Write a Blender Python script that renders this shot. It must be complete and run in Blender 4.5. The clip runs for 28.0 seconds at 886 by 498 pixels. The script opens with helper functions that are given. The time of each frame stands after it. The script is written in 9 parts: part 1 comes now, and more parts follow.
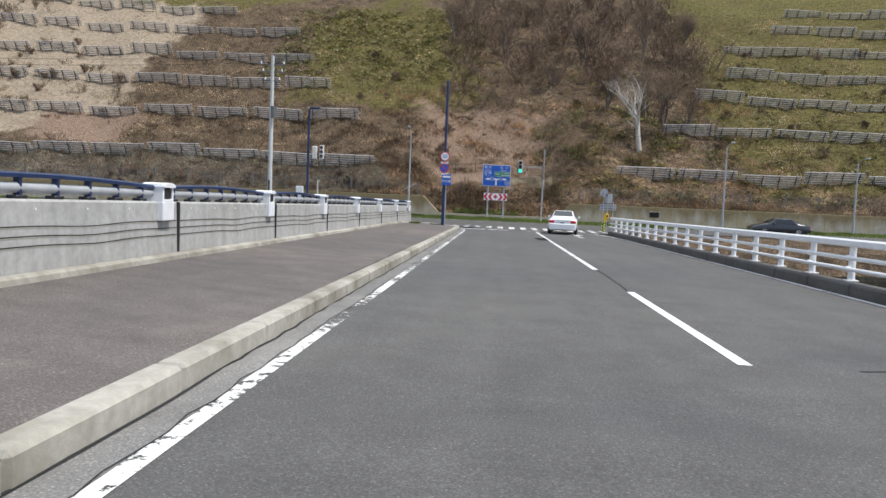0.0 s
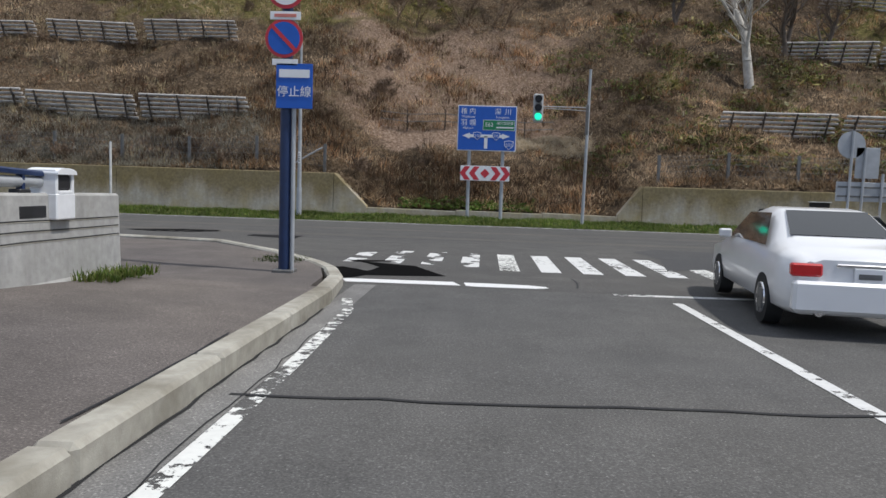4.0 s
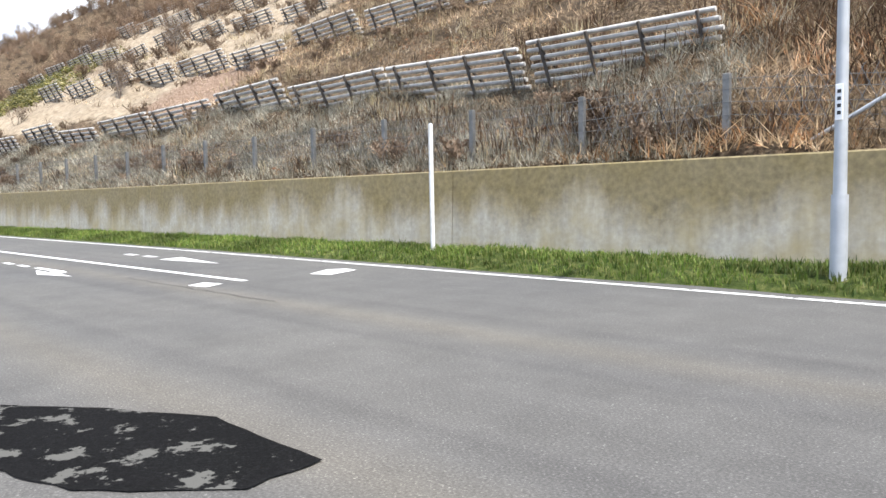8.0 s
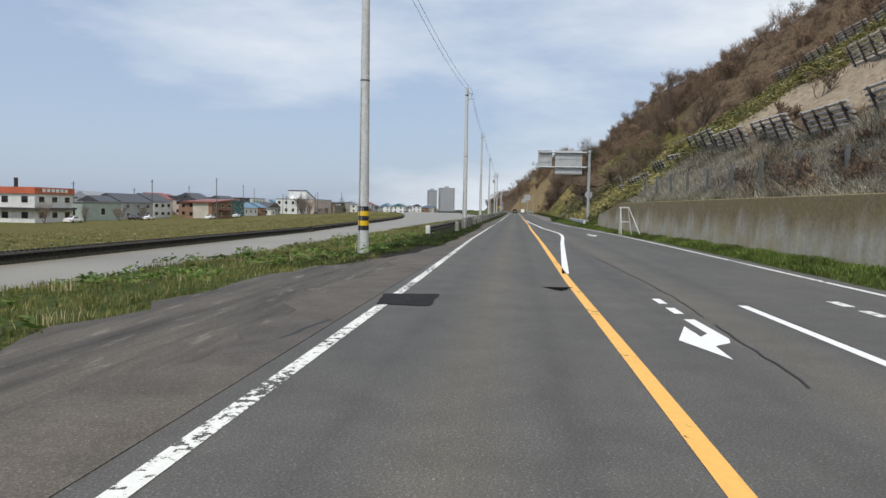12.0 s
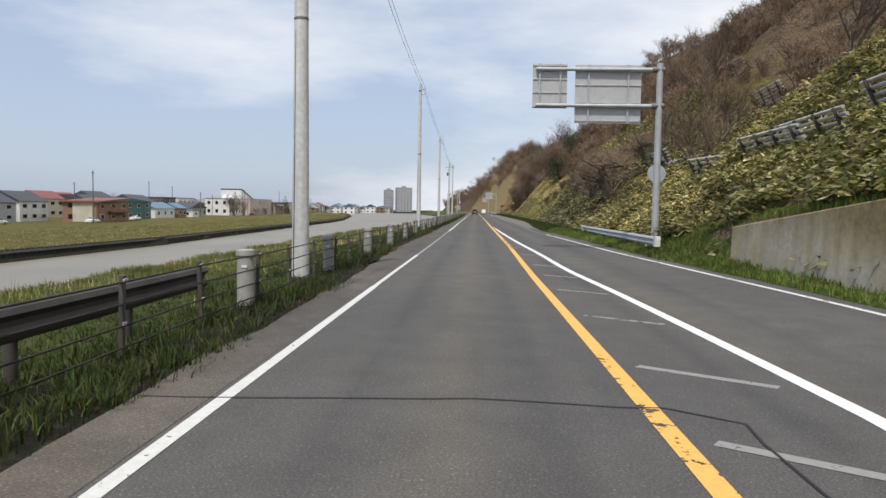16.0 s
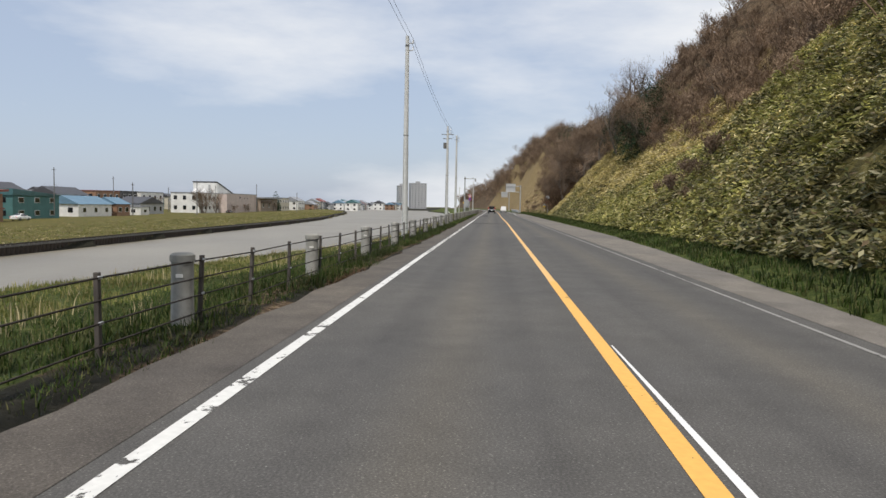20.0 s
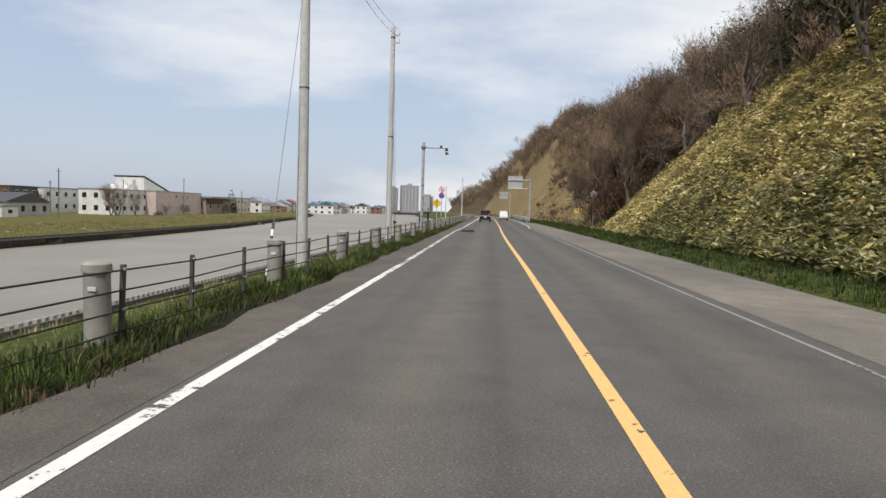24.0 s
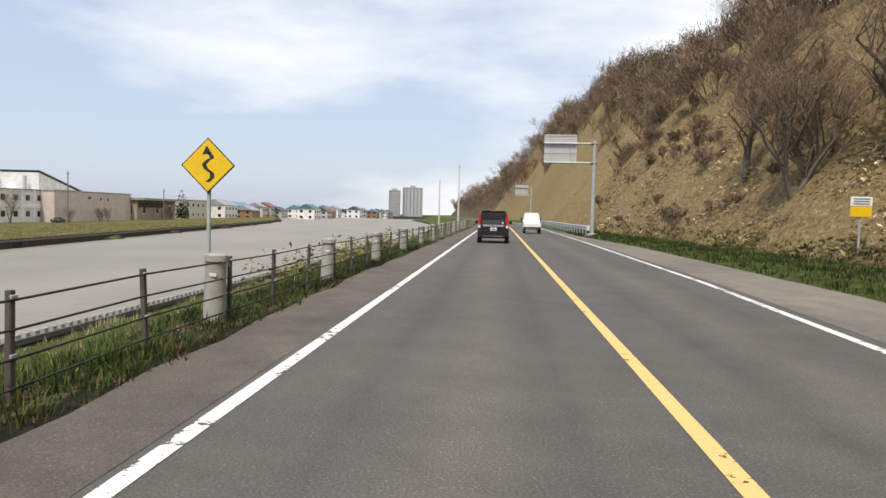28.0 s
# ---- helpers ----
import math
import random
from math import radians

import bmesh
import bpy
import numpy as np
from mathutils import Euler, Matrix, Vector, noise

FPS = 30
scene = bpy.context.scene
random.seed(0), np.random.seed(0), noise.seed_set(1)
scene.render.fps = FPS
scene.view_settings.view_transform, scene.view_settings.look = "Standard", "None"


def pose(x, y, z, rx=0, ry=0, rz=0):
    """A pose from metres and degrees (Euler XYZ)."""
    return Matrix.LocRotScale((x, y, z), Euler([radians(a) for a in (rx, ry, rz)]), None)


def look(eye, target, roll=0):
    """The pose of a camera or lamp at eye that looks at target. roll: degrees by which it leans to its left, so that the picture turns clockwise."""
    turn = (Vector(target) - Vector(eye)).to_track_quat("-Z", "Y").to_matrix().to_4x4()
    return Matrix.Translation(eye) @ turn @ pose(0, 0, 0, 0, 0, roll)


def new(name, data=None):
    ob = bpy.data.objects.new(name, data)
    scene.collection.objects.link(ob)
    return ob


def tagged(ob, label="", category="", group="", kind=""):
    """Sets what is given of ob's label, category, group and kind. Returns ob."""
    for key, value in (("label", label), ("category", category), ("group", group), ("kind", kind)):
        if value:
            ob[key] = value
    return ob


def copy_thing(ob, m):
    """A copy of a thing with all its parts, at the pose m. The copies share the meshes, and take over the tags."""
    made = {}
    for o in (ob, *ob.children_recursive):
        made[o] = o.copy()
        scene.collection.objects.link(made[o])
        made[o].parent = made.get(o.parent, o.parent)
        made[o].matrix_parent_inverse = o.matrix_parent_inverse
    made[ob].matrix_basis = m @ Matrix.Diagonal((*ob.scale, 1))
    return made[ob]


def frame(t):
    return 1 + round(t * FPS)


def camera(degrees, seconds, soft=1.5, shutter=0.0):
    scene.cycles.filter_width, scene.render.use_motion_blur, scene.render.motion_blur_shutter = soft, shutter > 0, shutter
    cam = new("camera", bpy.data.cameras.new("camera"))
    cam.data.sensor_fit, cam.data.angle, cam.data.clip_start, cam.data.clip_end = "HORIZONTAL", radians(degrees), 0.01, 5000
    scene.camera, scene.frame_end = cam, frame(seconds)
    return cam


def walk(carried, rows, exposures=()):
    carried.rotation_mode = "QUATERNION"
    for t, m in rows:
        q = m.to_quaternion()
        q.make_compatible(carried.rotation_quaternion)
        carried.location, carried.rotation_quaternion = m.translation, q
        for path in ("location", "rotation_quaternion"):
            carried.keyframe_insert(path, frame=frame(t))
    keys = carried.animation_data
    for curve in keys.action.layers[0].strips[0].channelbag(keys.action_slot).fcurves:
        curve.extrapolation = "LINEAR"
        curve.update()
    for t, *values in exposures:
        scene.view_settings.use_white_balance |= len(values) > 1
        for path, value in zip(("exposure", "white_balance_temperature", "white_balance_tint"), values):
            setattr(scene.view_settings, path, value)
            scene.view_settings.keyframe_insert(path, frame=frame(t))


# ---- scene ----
cam = camera(63.04, 28.0)
# seconds, eye x y z, pitch, roll, yaw
PATH = [
    (0.0, 5.507, -57.268, 2.008, -4.09, -2.42, 4.33),
    (0.5, 5.416, -52.249, 2.016, -4.42, -2.30, 4.50),
    (1.0, 5.447, -47.153, 2.001, -4.59, -2.11, 4.67),
    (1.5, 5.440, -42.070, 1.949, -4.72, -1.77, 4.60),
    (2.0, 5.224, -37.051, 1.867, -5.02, -1.63, 4.09),
    (2.5, 4.987, -32.538, 1.804, -4.76, -1.75, 3.61),
    (3.0, 5.128, -28.199, 1.733, -4.93, -1.96, 3.43),
    (3.5, 5.115, -24.294, 1.672, -4.96, -1.85, 3.03),
    (5.5, 5.304, -12.520, 1.526, -4.89, -1.51, 3.67),
    (6.0, 5.071, -9.742, 1.484, -4.81, -0.68, 6.90),
    (6.5, 4.454, -7.227, 1.478, -4.18, -0.66, 12.65),
    (7.0, 3.551, -4.886, 1.482, -4.51, -0.02, 22.72),
    (7.5, 2.091, -2.671, 1.514, -4.95, 1.04, 32.82),
    (8.0, 0.179, -0.655, 1.487, -4.21, 1.15, 43.82),
    (8.5, -2.198, 1.000, 1.476, -4.23, 1.29, 54.19),
    (9.0, -5.082, 2.187, 1.527, -3.67, 1.21, 66.06),
    (9.5, -7.798, 2.809, 1.531, -3.04, 0.44, 77.34),
    (10.0, -10.499, 2.915, 1.527, -3.33, -0.16, 87.98),
    (10.5, -13.605, 2.739, 1.523, -3.14, -0.92, 94.35),
    (11.0, -17.209, 2.472, 1.521, -3.15, -1.26, 96.76),
    (11.5, -21.208, 2.288, 1.520, -3.15, -1.16, 96.41),
    (12.0, -25.493, 2.139, 1.514, -3.22, -1.12, 95.77),
    (12.5, -30.143, 2.007, 1.510, -2.99, -1.11, 95.15),
    (14.5, -50.443, 1.825, 1.536, -2.98, -1.45, 92.71),
    (15.0, -55.843, 1.875, 1.542, -3.08, -1.39, 92.37),
    (15.5, -61.593, 1.925, 1.515, -3.14, -1.46, 92.46),
    (16.0, -67.893, 1.955, 1.539, -3.13, -0.98, 92.58),
    (16.5, -74.693, 1.950, 1.532, -3.14, -1.31, 92.37),
    (17.0, -81.868, 1.965, 1.533, -3.39, -0.92, 92.59),
    (17.5, -89.331, 2.060, 1.553, -3.27, -1.00, 92.77),
    (18.0, -97.018, 2.140, 1.538, -3.12, -1.29, 92.96),
    (18.5, -104.868, 2.117, 1.540, -3.35, -1.14, 93.19),
    (19.0, -112.818, 2.169, 1.524, -3.41, -1.40, 93.49),
    (19.5, -120.831, 2.220, 1.520, -3.33, -1.00, 93.81),
    (20.0, -128.868, 2.166, 1.527, -3.40, -1.08, 94.01),
    (20.5, -136.931, 2.143, 1.522, -3.49, -0.74, 94.10),
    (21.0, -145.018, 2.110, 1.523, -3.30, -1.28, 93.96),
    (21.5, -153.131, 2.050, 1.522, -3.62, -1.08, 93.80),
    (23.5, -185.887, 2.272, 1.496, -3.22, -1.44, 93.30),
    (24.0, -194.168, 2.411, 1.521, -3.06, -1.76, 93.74),
    (24.5, -202.485, 2.407, 1.522, -3.10, -1.44, 93.94),
    (25.0, -210.835, 2.401, 1.508, -3.08, -1.22, 94.17),
    (25.5, -219.218, 2.281, 1.507, -3.22, -1.42, 94.22),
    (26.0, -227.610, 2.264, 1.493, -3.17, -1.46, 94.38),
    (26.5, -235.985, 2.326, 1.497, -3.24, -1.47, 94.62),
    (27.0, -244.343, 2.165, 1.499, -2.84, -0.87, 94.56),
    (27.5, -252.668, 2.067, 1.483, -2.92, -1.43, 94.51),
    (28.0, -260.943, 1.983, 1.478, -2.78, -1.39, 94.42),
]
# the recorder's own exposure and white balance: seconds, stops, kelvin, tint
EXPOSURES = [(0.0, 0.20, 6350, 10), (1.0, 0.13, 6350, 10), (2.0, 0.02, 6350, 10), (3.0, -0.08, 6350, 10), (5.5, -0.38, 6350, 10), (6.0, -0.18, 6350, 10), (6.5, 0.52, 6400, 10), (7.0, 1.32, 6450, 10), (8.0, 1.22, 6450, 10), (8.5, 0.62, 6450, 10), (9.0, 0.02, 6350, 6),
             (9.5, -0.28, 6300, 5), (10.0, -0.48, 6200, 5), (10.5, -0.28, 6250, 5), (11.0, -0.13, 6420, 7), (12.0, -0.12, 6480, 8), (12.5, -0.18, 6500, 8), (14.5, -0.60, 6550, 10), (15.5, -0.19, 6600, 10), (16.0, 0.00, 6700, 10), (17.0, -0.17, 6740, 10), (18.0, -0.27, 6650, 10), (19.0, -0.33, 6690, 10), (20.0, -0.05, 6850, 10), (21.0, 0.00, 6950, 10), (25.0, 0.03, 6950, 10), (26.0, -0.02, 6950, 10), (27.0, 0.10, 7000, 10), (28.0, 0.27, 7050, 10)]
walk(cam, [(t, pose(x, y, z, 90 + pitch, roll, yaw)) for t, x, y, z, pitch, roll, yaw in PATH], EXPOSURES)

# ---- light: high spring sun behind thin cloud, blue sky with a white veil ----
SUN_EL, SUN_AZ = radians(62), radians(-14)  # azimuth from +x towards +y
world = bpy.data.worlds.new("sky")
scene.world = world
world.use_nodes = True
wn, wl = world.node_tree.nodes, world.node_tree.links
wn.clear()
w_out, w_bg = wn.new("ShaderNodeOutputWorld"), wn.new("ShaderNodeBackground")
w_sky = wn.new("ShaderNodeTexSky")
w_sky.sky_type, w_sky.sun_disc = "NISHITA", False
w_sky.sun_elevation, w_sky.sun_rotation = SUN_EL, math.pi / 2 - SUN_AZ
w_sky.air_density, w_sky.dust_density, w_sky.ozone_density = 1.0, 1.5, 2.0
w_co = wn.new("ShaderNodeTexCoord")
w_map = wn.new("ShaderNodeMapping")
w_map.inputs["Scale"].default_value = (1.0, 1.0, 3.6)
w_map.inputs["Location"].default_value = (0.35, 0.2, 0.0)
w_noise = wn.new("ShaderNodeTexNoise")
w_noise.inputs["Scale"].default_value, w_noise.inputs["Detail"].default_value, w_noise.inputs["Roughness"].default_value = 1.7, 7.0, 0.55
w_ramp = wn.new("ShaderNodeValToRGB")
w_ramp.color_ramp.elements[0].position, w_ramp.color_ramp.elements[1].position = 0.42, 0.66
w_ramp.color_ramp.elements[0].color, w_ramp.color_ramp.elements[1].color = (0.0, 0.0, 0.0, 1), (0.9, 0.9, 0.9, 1)
w_mix = wn.new("ShaderNodeMix")
w_mix.data_type = "RGBA"
w_mix.inputs[7].default_value = (8.0, 8.35, 8.9, 1)
w_veil = wn.new("ShaderNodeMix")
w_veil.data_type = "RGBA"
w_veil.inputs[0].default_value = 0.6
w_veil.inputs[7].default_value = (4.9, 5.85, 7.8, 1)
wl.new(w_co.outputs["Generated"], w_map.inputs["Vector"])
wl.new(w_map.outputs["Vector"], w_noise.inputs["Vector"])
# the cloud bank thickens towards the hill
w_sep, w_lean, w_add = wn.new("ShaderNodeSeparateXYZ"), wn.new("ShaderNodeMath"), wn.new("ShaderNodeMath")
w_lean.operation, w_add.operation = "MULTIPLY_ADD", "ADD"
w_lean.inputs[1].default_value, w_lean.inputs[2].default_value = 0.26, 0.035
wl.new(w_co.outputs["Generated"], w_sep.inputs[0])
wl.new(w_sep.outputs["Y"], w_lean.inputs[0])
wl.new(w_noise.outputs["Fac"], w_add.inputs[0])
wl.new(w_lean.outputs[0], w_add.inputs[1])
wl.new(w_add.outputs[0], w_ramp.inputs["Fac"])
wl.new(w_ramp.outputs["Color"], w_mix.inputs[0])
wl.new(w_sky.outputs["Color"], w_veil.inputs[6])
wl.new(w_veil.outputs[2], w_mix.inputs[6])
wl.new(w_mix.outputs[2], w_bg.inputs["Color"])
w_bg.inputs["Strength"].default_value = 0.115
wl.new(w_bg.outputs["Background"], w_out.inputs["Surface"])
sun_data = bpy.data.lights.new("sun", "SUN")
sun_data.energy, sun_data.angle, sun_data.color = 3.6, radians(1.0), (1.0, 0.955, 0.89)
sun = new("sun", sun_data)
sun.matrix_world = look((0, 0, 80), Vector((0, 0, 80)) - Vector((math.cos(SUN_EL) * math.cos(SUN_AZ), math.cos(SUN_EL) * math.sin(SUN_AZ), math.sin(SUN_EL))))


# ---- materials ----
def material(name, build):
    m = bpy.data.materials.new(name)
    m.use_nodes = True
    nt = m.node_tree
    build(nt, nt.nodes["Principled BSDF"])
    return m


def link(nt, a, b):
    nt.links.new(a, b)


def node(nt, kind, **values):
    n = nt.nodes.new(kind)
    for k, v in values.items():
        n.inputs[k.replace("_", " ")].default_value = v
    return n


def place(nt, scale=(1, 1, 1), rot=(0, 0, 0)):
    """World-sized coordinates."""
    g = nt.nodes.new("ShaderNodeNewGeometry")
    mp = nt.nodes.new("ShaderNodeMapping")
    mp.inputs["Scale"].default_value, mp.inputs["Rotation"].default_value = scale, rot
    link(nt, g.outputs["Position"], mp.inputs["Vector"])
    return mp.outputs["Vector"]


def noise_at(nt, vec, scale, detail=4.0, rough=0.55):
    n = node(nt, "ShaderNodeTexNoise", Scale=scale, Detail=detail, Roughness=rough)
    link(nt, vec, n.inputs["Vector"])
    return n.outputs["Fac"]


def ramp(nt, fac, stops):
    r = nt.nodes.new("ShaderNodeValToRGB")
    e = r.color_ramp.elements
    while len(e) < len(stops):
        e.new(0.5)
    for el, (p, c) in zip(e, stops):
        el.position = p
        el.color = (*c, 1) if len(c) == 3 else c
    link(nt, fac, r.inputs["Fac"])
    return r.outputs["Color"]


def mix(nt, fac, a, b, mode="MIX"):
    m = nt.nodes.new("ShaderNodeMix")
    m.data_type, m.blend_type = "RGBA", mode
    for sock, v in ((m.inputs[0], fac), (m.inputs[6], a), (m.inputs[7], b)):
        if isinstance(v, (int, float)):
            sock.default_value = v
        elif isinstance(v, tuple):
            sock.default_value = (*v, 1)
        else:
            link(nt, v, sock)
    return m.outputs[2]


def bump(nt, p, height, strength=0.3, distance=0.02):
    b = node(nt, "ShaderNodeBump", Strength=strength, Distance=distance)
    link(nt, height, b.inputs["Height"])
    link(nt, b.outputs["Normal"], p.inputs["Normal"])


def grey(v):
    return (v, v, v)


def plain(name, col, rough=0.5, metal=0.0, var=0.12, scale=6.0, grain=60.0, rel=0.08, coat=0.0):
    """Paint, plastic or metal with faint stains and grain."""
    def b(nt, p):
        v = place(nt)
        n1, n2 = noise_at(nt, v, scale, 5), noise_at(nt, v, grain, 2)
        lo, hi = tuple(c * (1 - var) for c in col), tuple(min(1, c * (1 + var)) for c in col)
        c = ramp(nt, n1, [(0.3, lo), (0.7, hi)])
        link(nt, c, p.inputs["Base Color"])
        p.inputs["Roughness"].default_value, p.inputs["Metallic"].default_value = rough, metal
        p.inputs["Coat Weight"].default_value = coat
        if rel:
            bump(nt, p, n2, rel, 0.004)
    return material(name, b)


def glow(name, col, power):
    def b(nt, p):
        p.inputs["Base Color"].default_value = (*col, 1)
        p.inputs["Emission Color"].default_value = (*col, 1)
        p.inputs["Emission Strength"].default_value = power
    return material(name, b)


def asphalt(name, base, tint=(1, 1, 1), dust=0.35, patchy=0.5, along=(0.03, 1.1, 1.0), holes=0.0, lanes=()):
    def b(nt, p):
        v = place(nt)
        fine = noise_at(nt, v, 55, 3, 0.7)
        stone = node(nt, "ShaderNodeTexVoronoi", Scale=95.0)
        link(nt, v, stone.inputs["Vector"])
        mid, big = noise_at(nt, v, 1.4, 6, 0.6), noise_at(nt, v, 0.16, 4, 0.55)
        c0 = ramp(nt, fine, [(0.3, tuple(base * 0.62 * t for t in tint)), (0.55, tuple(base * t for t in tint)), (0.75, tuple(base * 1.75 * t for t in tint))])
        sp = ramp(nt, stone.outputs["Color"], [(0.0, grey(0.75)), (0.8, grey(1.0)), (1.0, grey(2.6))])
        c1 = mix(nt, 0.6, c0, sp, "MULTIPLY")
        c2 = mix(nt, patchy, c1, ramp(nt, mid, [(0.3, grey(0.72)), (0.7, grey(1.22))]), "MULTIPLY")
        c3 = mix(nt, dust, c2, ramp(nt, big, [(0.35, (0.8, 0.8, 0.82)), (0.68, (1.35, 1.3, 1.2))]), "MULTIPLY")
        # long streaks worn by the wheels
        sv = place(nt, along)
        c4 = mix(nt, 0.3, c3, ramp(nt, noise_at(nt, sv, 1.6, 4), [(0.3, grey(0.8)), (0.7, grey(1.2))]), "MULTIPLY")
        for centre in lanes:
            # oil-browned strip between the wheel tracks
            sx = nt.nodes.new("ShaderNodeSeparateXYZ")
            link(nt, place(nt), sx.inputs[0])
            off = node(nt, "ShaderNodeMath")
            off.operation = "SUBTRACT"
            link(nt, sx.outputs["Y"], off.inputs[0])
            off.inputs[1].default_value = centre
            ab = node(nt, "ShaderNodeMath")
            ab.operation = "ABSOLUTE"
            link(nt, off.outputs[0], ab.inputs[0])
            c4 = mix(nt, ramp(nt, ab.outputs[0], [(0.05, grey(0.75)), (0.5, grey(0.0))]), c4, mix(nt, 1.0, c4, (1.26, 1.2, 1.09), "MULTIPLY"))
            c4 = mix(nt, ramp(nt, ab.outputs[0], [(0.5, grey(0.0)), (0.8, grey(0.45)), (1.0, grey(0.0))]), c4, mix(nt, 1.0, c4, (0.72, 0.72, 0.74), "MULTIPLY"))
        if holes:
            c4 = mix(nt, ramp(nt, noise_at(nt, v, 3.2, 7, 0.7), [(holes, grey(0)), (holes + 0.03, grey(0.8))]), c4, (0.11, 0.108, 0.1))
        link(nt, c4, p.inputs["Base Color"])
        p.inputs["Roughness"].default_value = 0.88
        p.inputs["Specular IOR Level"].default_value = 0.3 if base > 0.06 else 0.02
        bump(nt, p, fine, 0.35, 0.008)
    return material(name, b)


def worn_paint(name, col, wear=0.5, scale=5.0, detail=8):
    """Road paint, flaked off in patches that bare the asphalt below."""
    def b(nt, p):
        v = place(nt)
        n1, n2 = noise_at(nt, v, scale, detail, 0.72 if detail > 4 else 0.5), noise_at(nt, v, 0.5, 3)
        f = node(nt, "ShaderNodeMath")
        f.operation = "ADD"
        link(nt, n1, f.inputs[0])
        h = node(nt, "ShaderNodeMath")
        h.operation = "MULTIPLY"
        link(nt, n2, h.inputs[0])
        h.inputs[1].default_value = 0.5
        link(nt, h.outputs[0], f.inputs[1])
        k = ramp(nt, f.outputs[0], [(0.44 + wear * 0.36, grey(0)), (0.462 + wear * 0.36, grey(1))])
        dirt = ramp(nt, noise_at(nt, v, 14, 4), [(0.3, tuple(c * 0.86 for c in col)), (0.7, col)])
        link(nt, dirt, p.inputs["Base Color"])
        link(nt, k, p.inputs["Alpha"])
        p.inputs["Roughness"].default_value = 0.7
        bump(nt, p, n1, 0.2, 0.004)
    return material(name, b)


def concrete(name, base, stain=(0.6, 0.55, 0.4), amount=0.5, streak=True, moss=False):
    def b(nt, p):
        v = place(nt)
        n1, n2, n3 = noise_at(nt, v, 0.9, 6, 0.6), noise_at(nt, v, 9, 5, 0.6), noise_at(nt, v, 70, 3)
        c = ramp(nt, n2, [(0.3, tuple(x * 0.82 for x in base)), (0.7, tuple(x * 1.12 for x in base))])
        c = mix(nt, ramp(nt, n1, [(0.4, grey(0)), (0.72, grey(amount))]), c, tuple(x * s for x, s in zip(base, stain)))
        if streak:
            sv = place(nt, (2.2, 2.2, 0.12))
            c = mix(nt, 0.55, c, ramp(nt, noise_at(nt, sv, 1.5, 5, 0.6), [(0.3, grey(0.68)), (0.65, grey(1.15))]), "MULTIPLY")
        if moss:
            # moss and seep stains hanging from the coping
            sz = nt.nodes.new("ShaderNodeSeparateXYZ")
            link(nt, v, sz.inputs[0])
            hz = node(nt, "ShaderNodeMath")
            hz.operation = "MULTIPLY_ADD"
            link(nt, noise_at(nt, place(nt, (0.5, 0.5, 0.1)), 1.3, 5, 0.6), hz.inputs[0])
            hz.inputs[1].default_value = 3.0
            link(nt, sz.outputs["Z"], hz.inputs[2])
            hn = node(nt, "ShaderNodeMath")
            hn.operation = "MULTIPLY"
            link(nt, hz.outputs[0], hn.inputs[0])
            hn.inputs[1].default_value = 0.25
            c = mix(nt, ramp(nt, hn.outputs[0], [(0.55, grey(0)), (0.76, grey(0.85))]), c, ramp(nt, n2, [(0.3, (0.115, 0.085, 0.035)), (0.7, (0.23, 0.175, 0.07))]))
        link(nt, c, p.inputs["Base Color"])
        p.inputs["Roughness"].default_value = 0.9
        bump(nt, p, n3, 0.25, 0.01)
    return material(name, b)


def leafy(name, cols, rough=0.6, back=0.35, swathes=False):
    """Blades and leaves, each its own tint; some light passes through."""
    def b(nt, p):
        g = nt.nodes.new("ShaderNodeNewGeometry")
        c = ramp(nt, g.outputs["Random Per Island"], [(i / max(1, len(cols) - 1), k) for i, k in enumerate(cols)])
        big = noise_at(nt, place(nt), 0.4, 5, 0.6)
        c = mix(nt, 0.7, c, ramp(nt, big, [(0.36, grey(0.35)), (0.64, grey(1.65))]), "MULTIPLY")
        if swathes:
            # stands of different plants: dark bramble, russet fern, bleached straw
            c = mix(nt, 0.85, c, ramp(nt, noise_at(nt, place(nt, (0.8, 1.0, 1.3)), 0.24, 5, 0.62), [(0.40, (0.2, 0.16, 0.11)), (0.50, (1.0, 0.86, 0.7)), (0.60, (1.85, 1.66, 1.48))]), "MULTIPLY")
        link(nt, c, p.inputs["Base Color"])
        p.inputs["Roughness"].default_value = rough
        p.inputs["Specular IOR Level"].default_value = 0.25
        t = nt.nodes.new("ShaderNodeBsdfTranslucent")
        link(nt, c, t.inputs["Color"])
        ms = nt.nodes.new("ShaderNodeMixShader")
        ms.inputs[0].default_value = back
        out = nt.nodes["Material Output"]
        link(nt, p.outputs[0], ms.inputs[1])
        link(nt, t.outputs[0], ms.inputs[2])
        link(nt, ms.outputs[0], out.inputs["Surface"])
    return material(name, b)


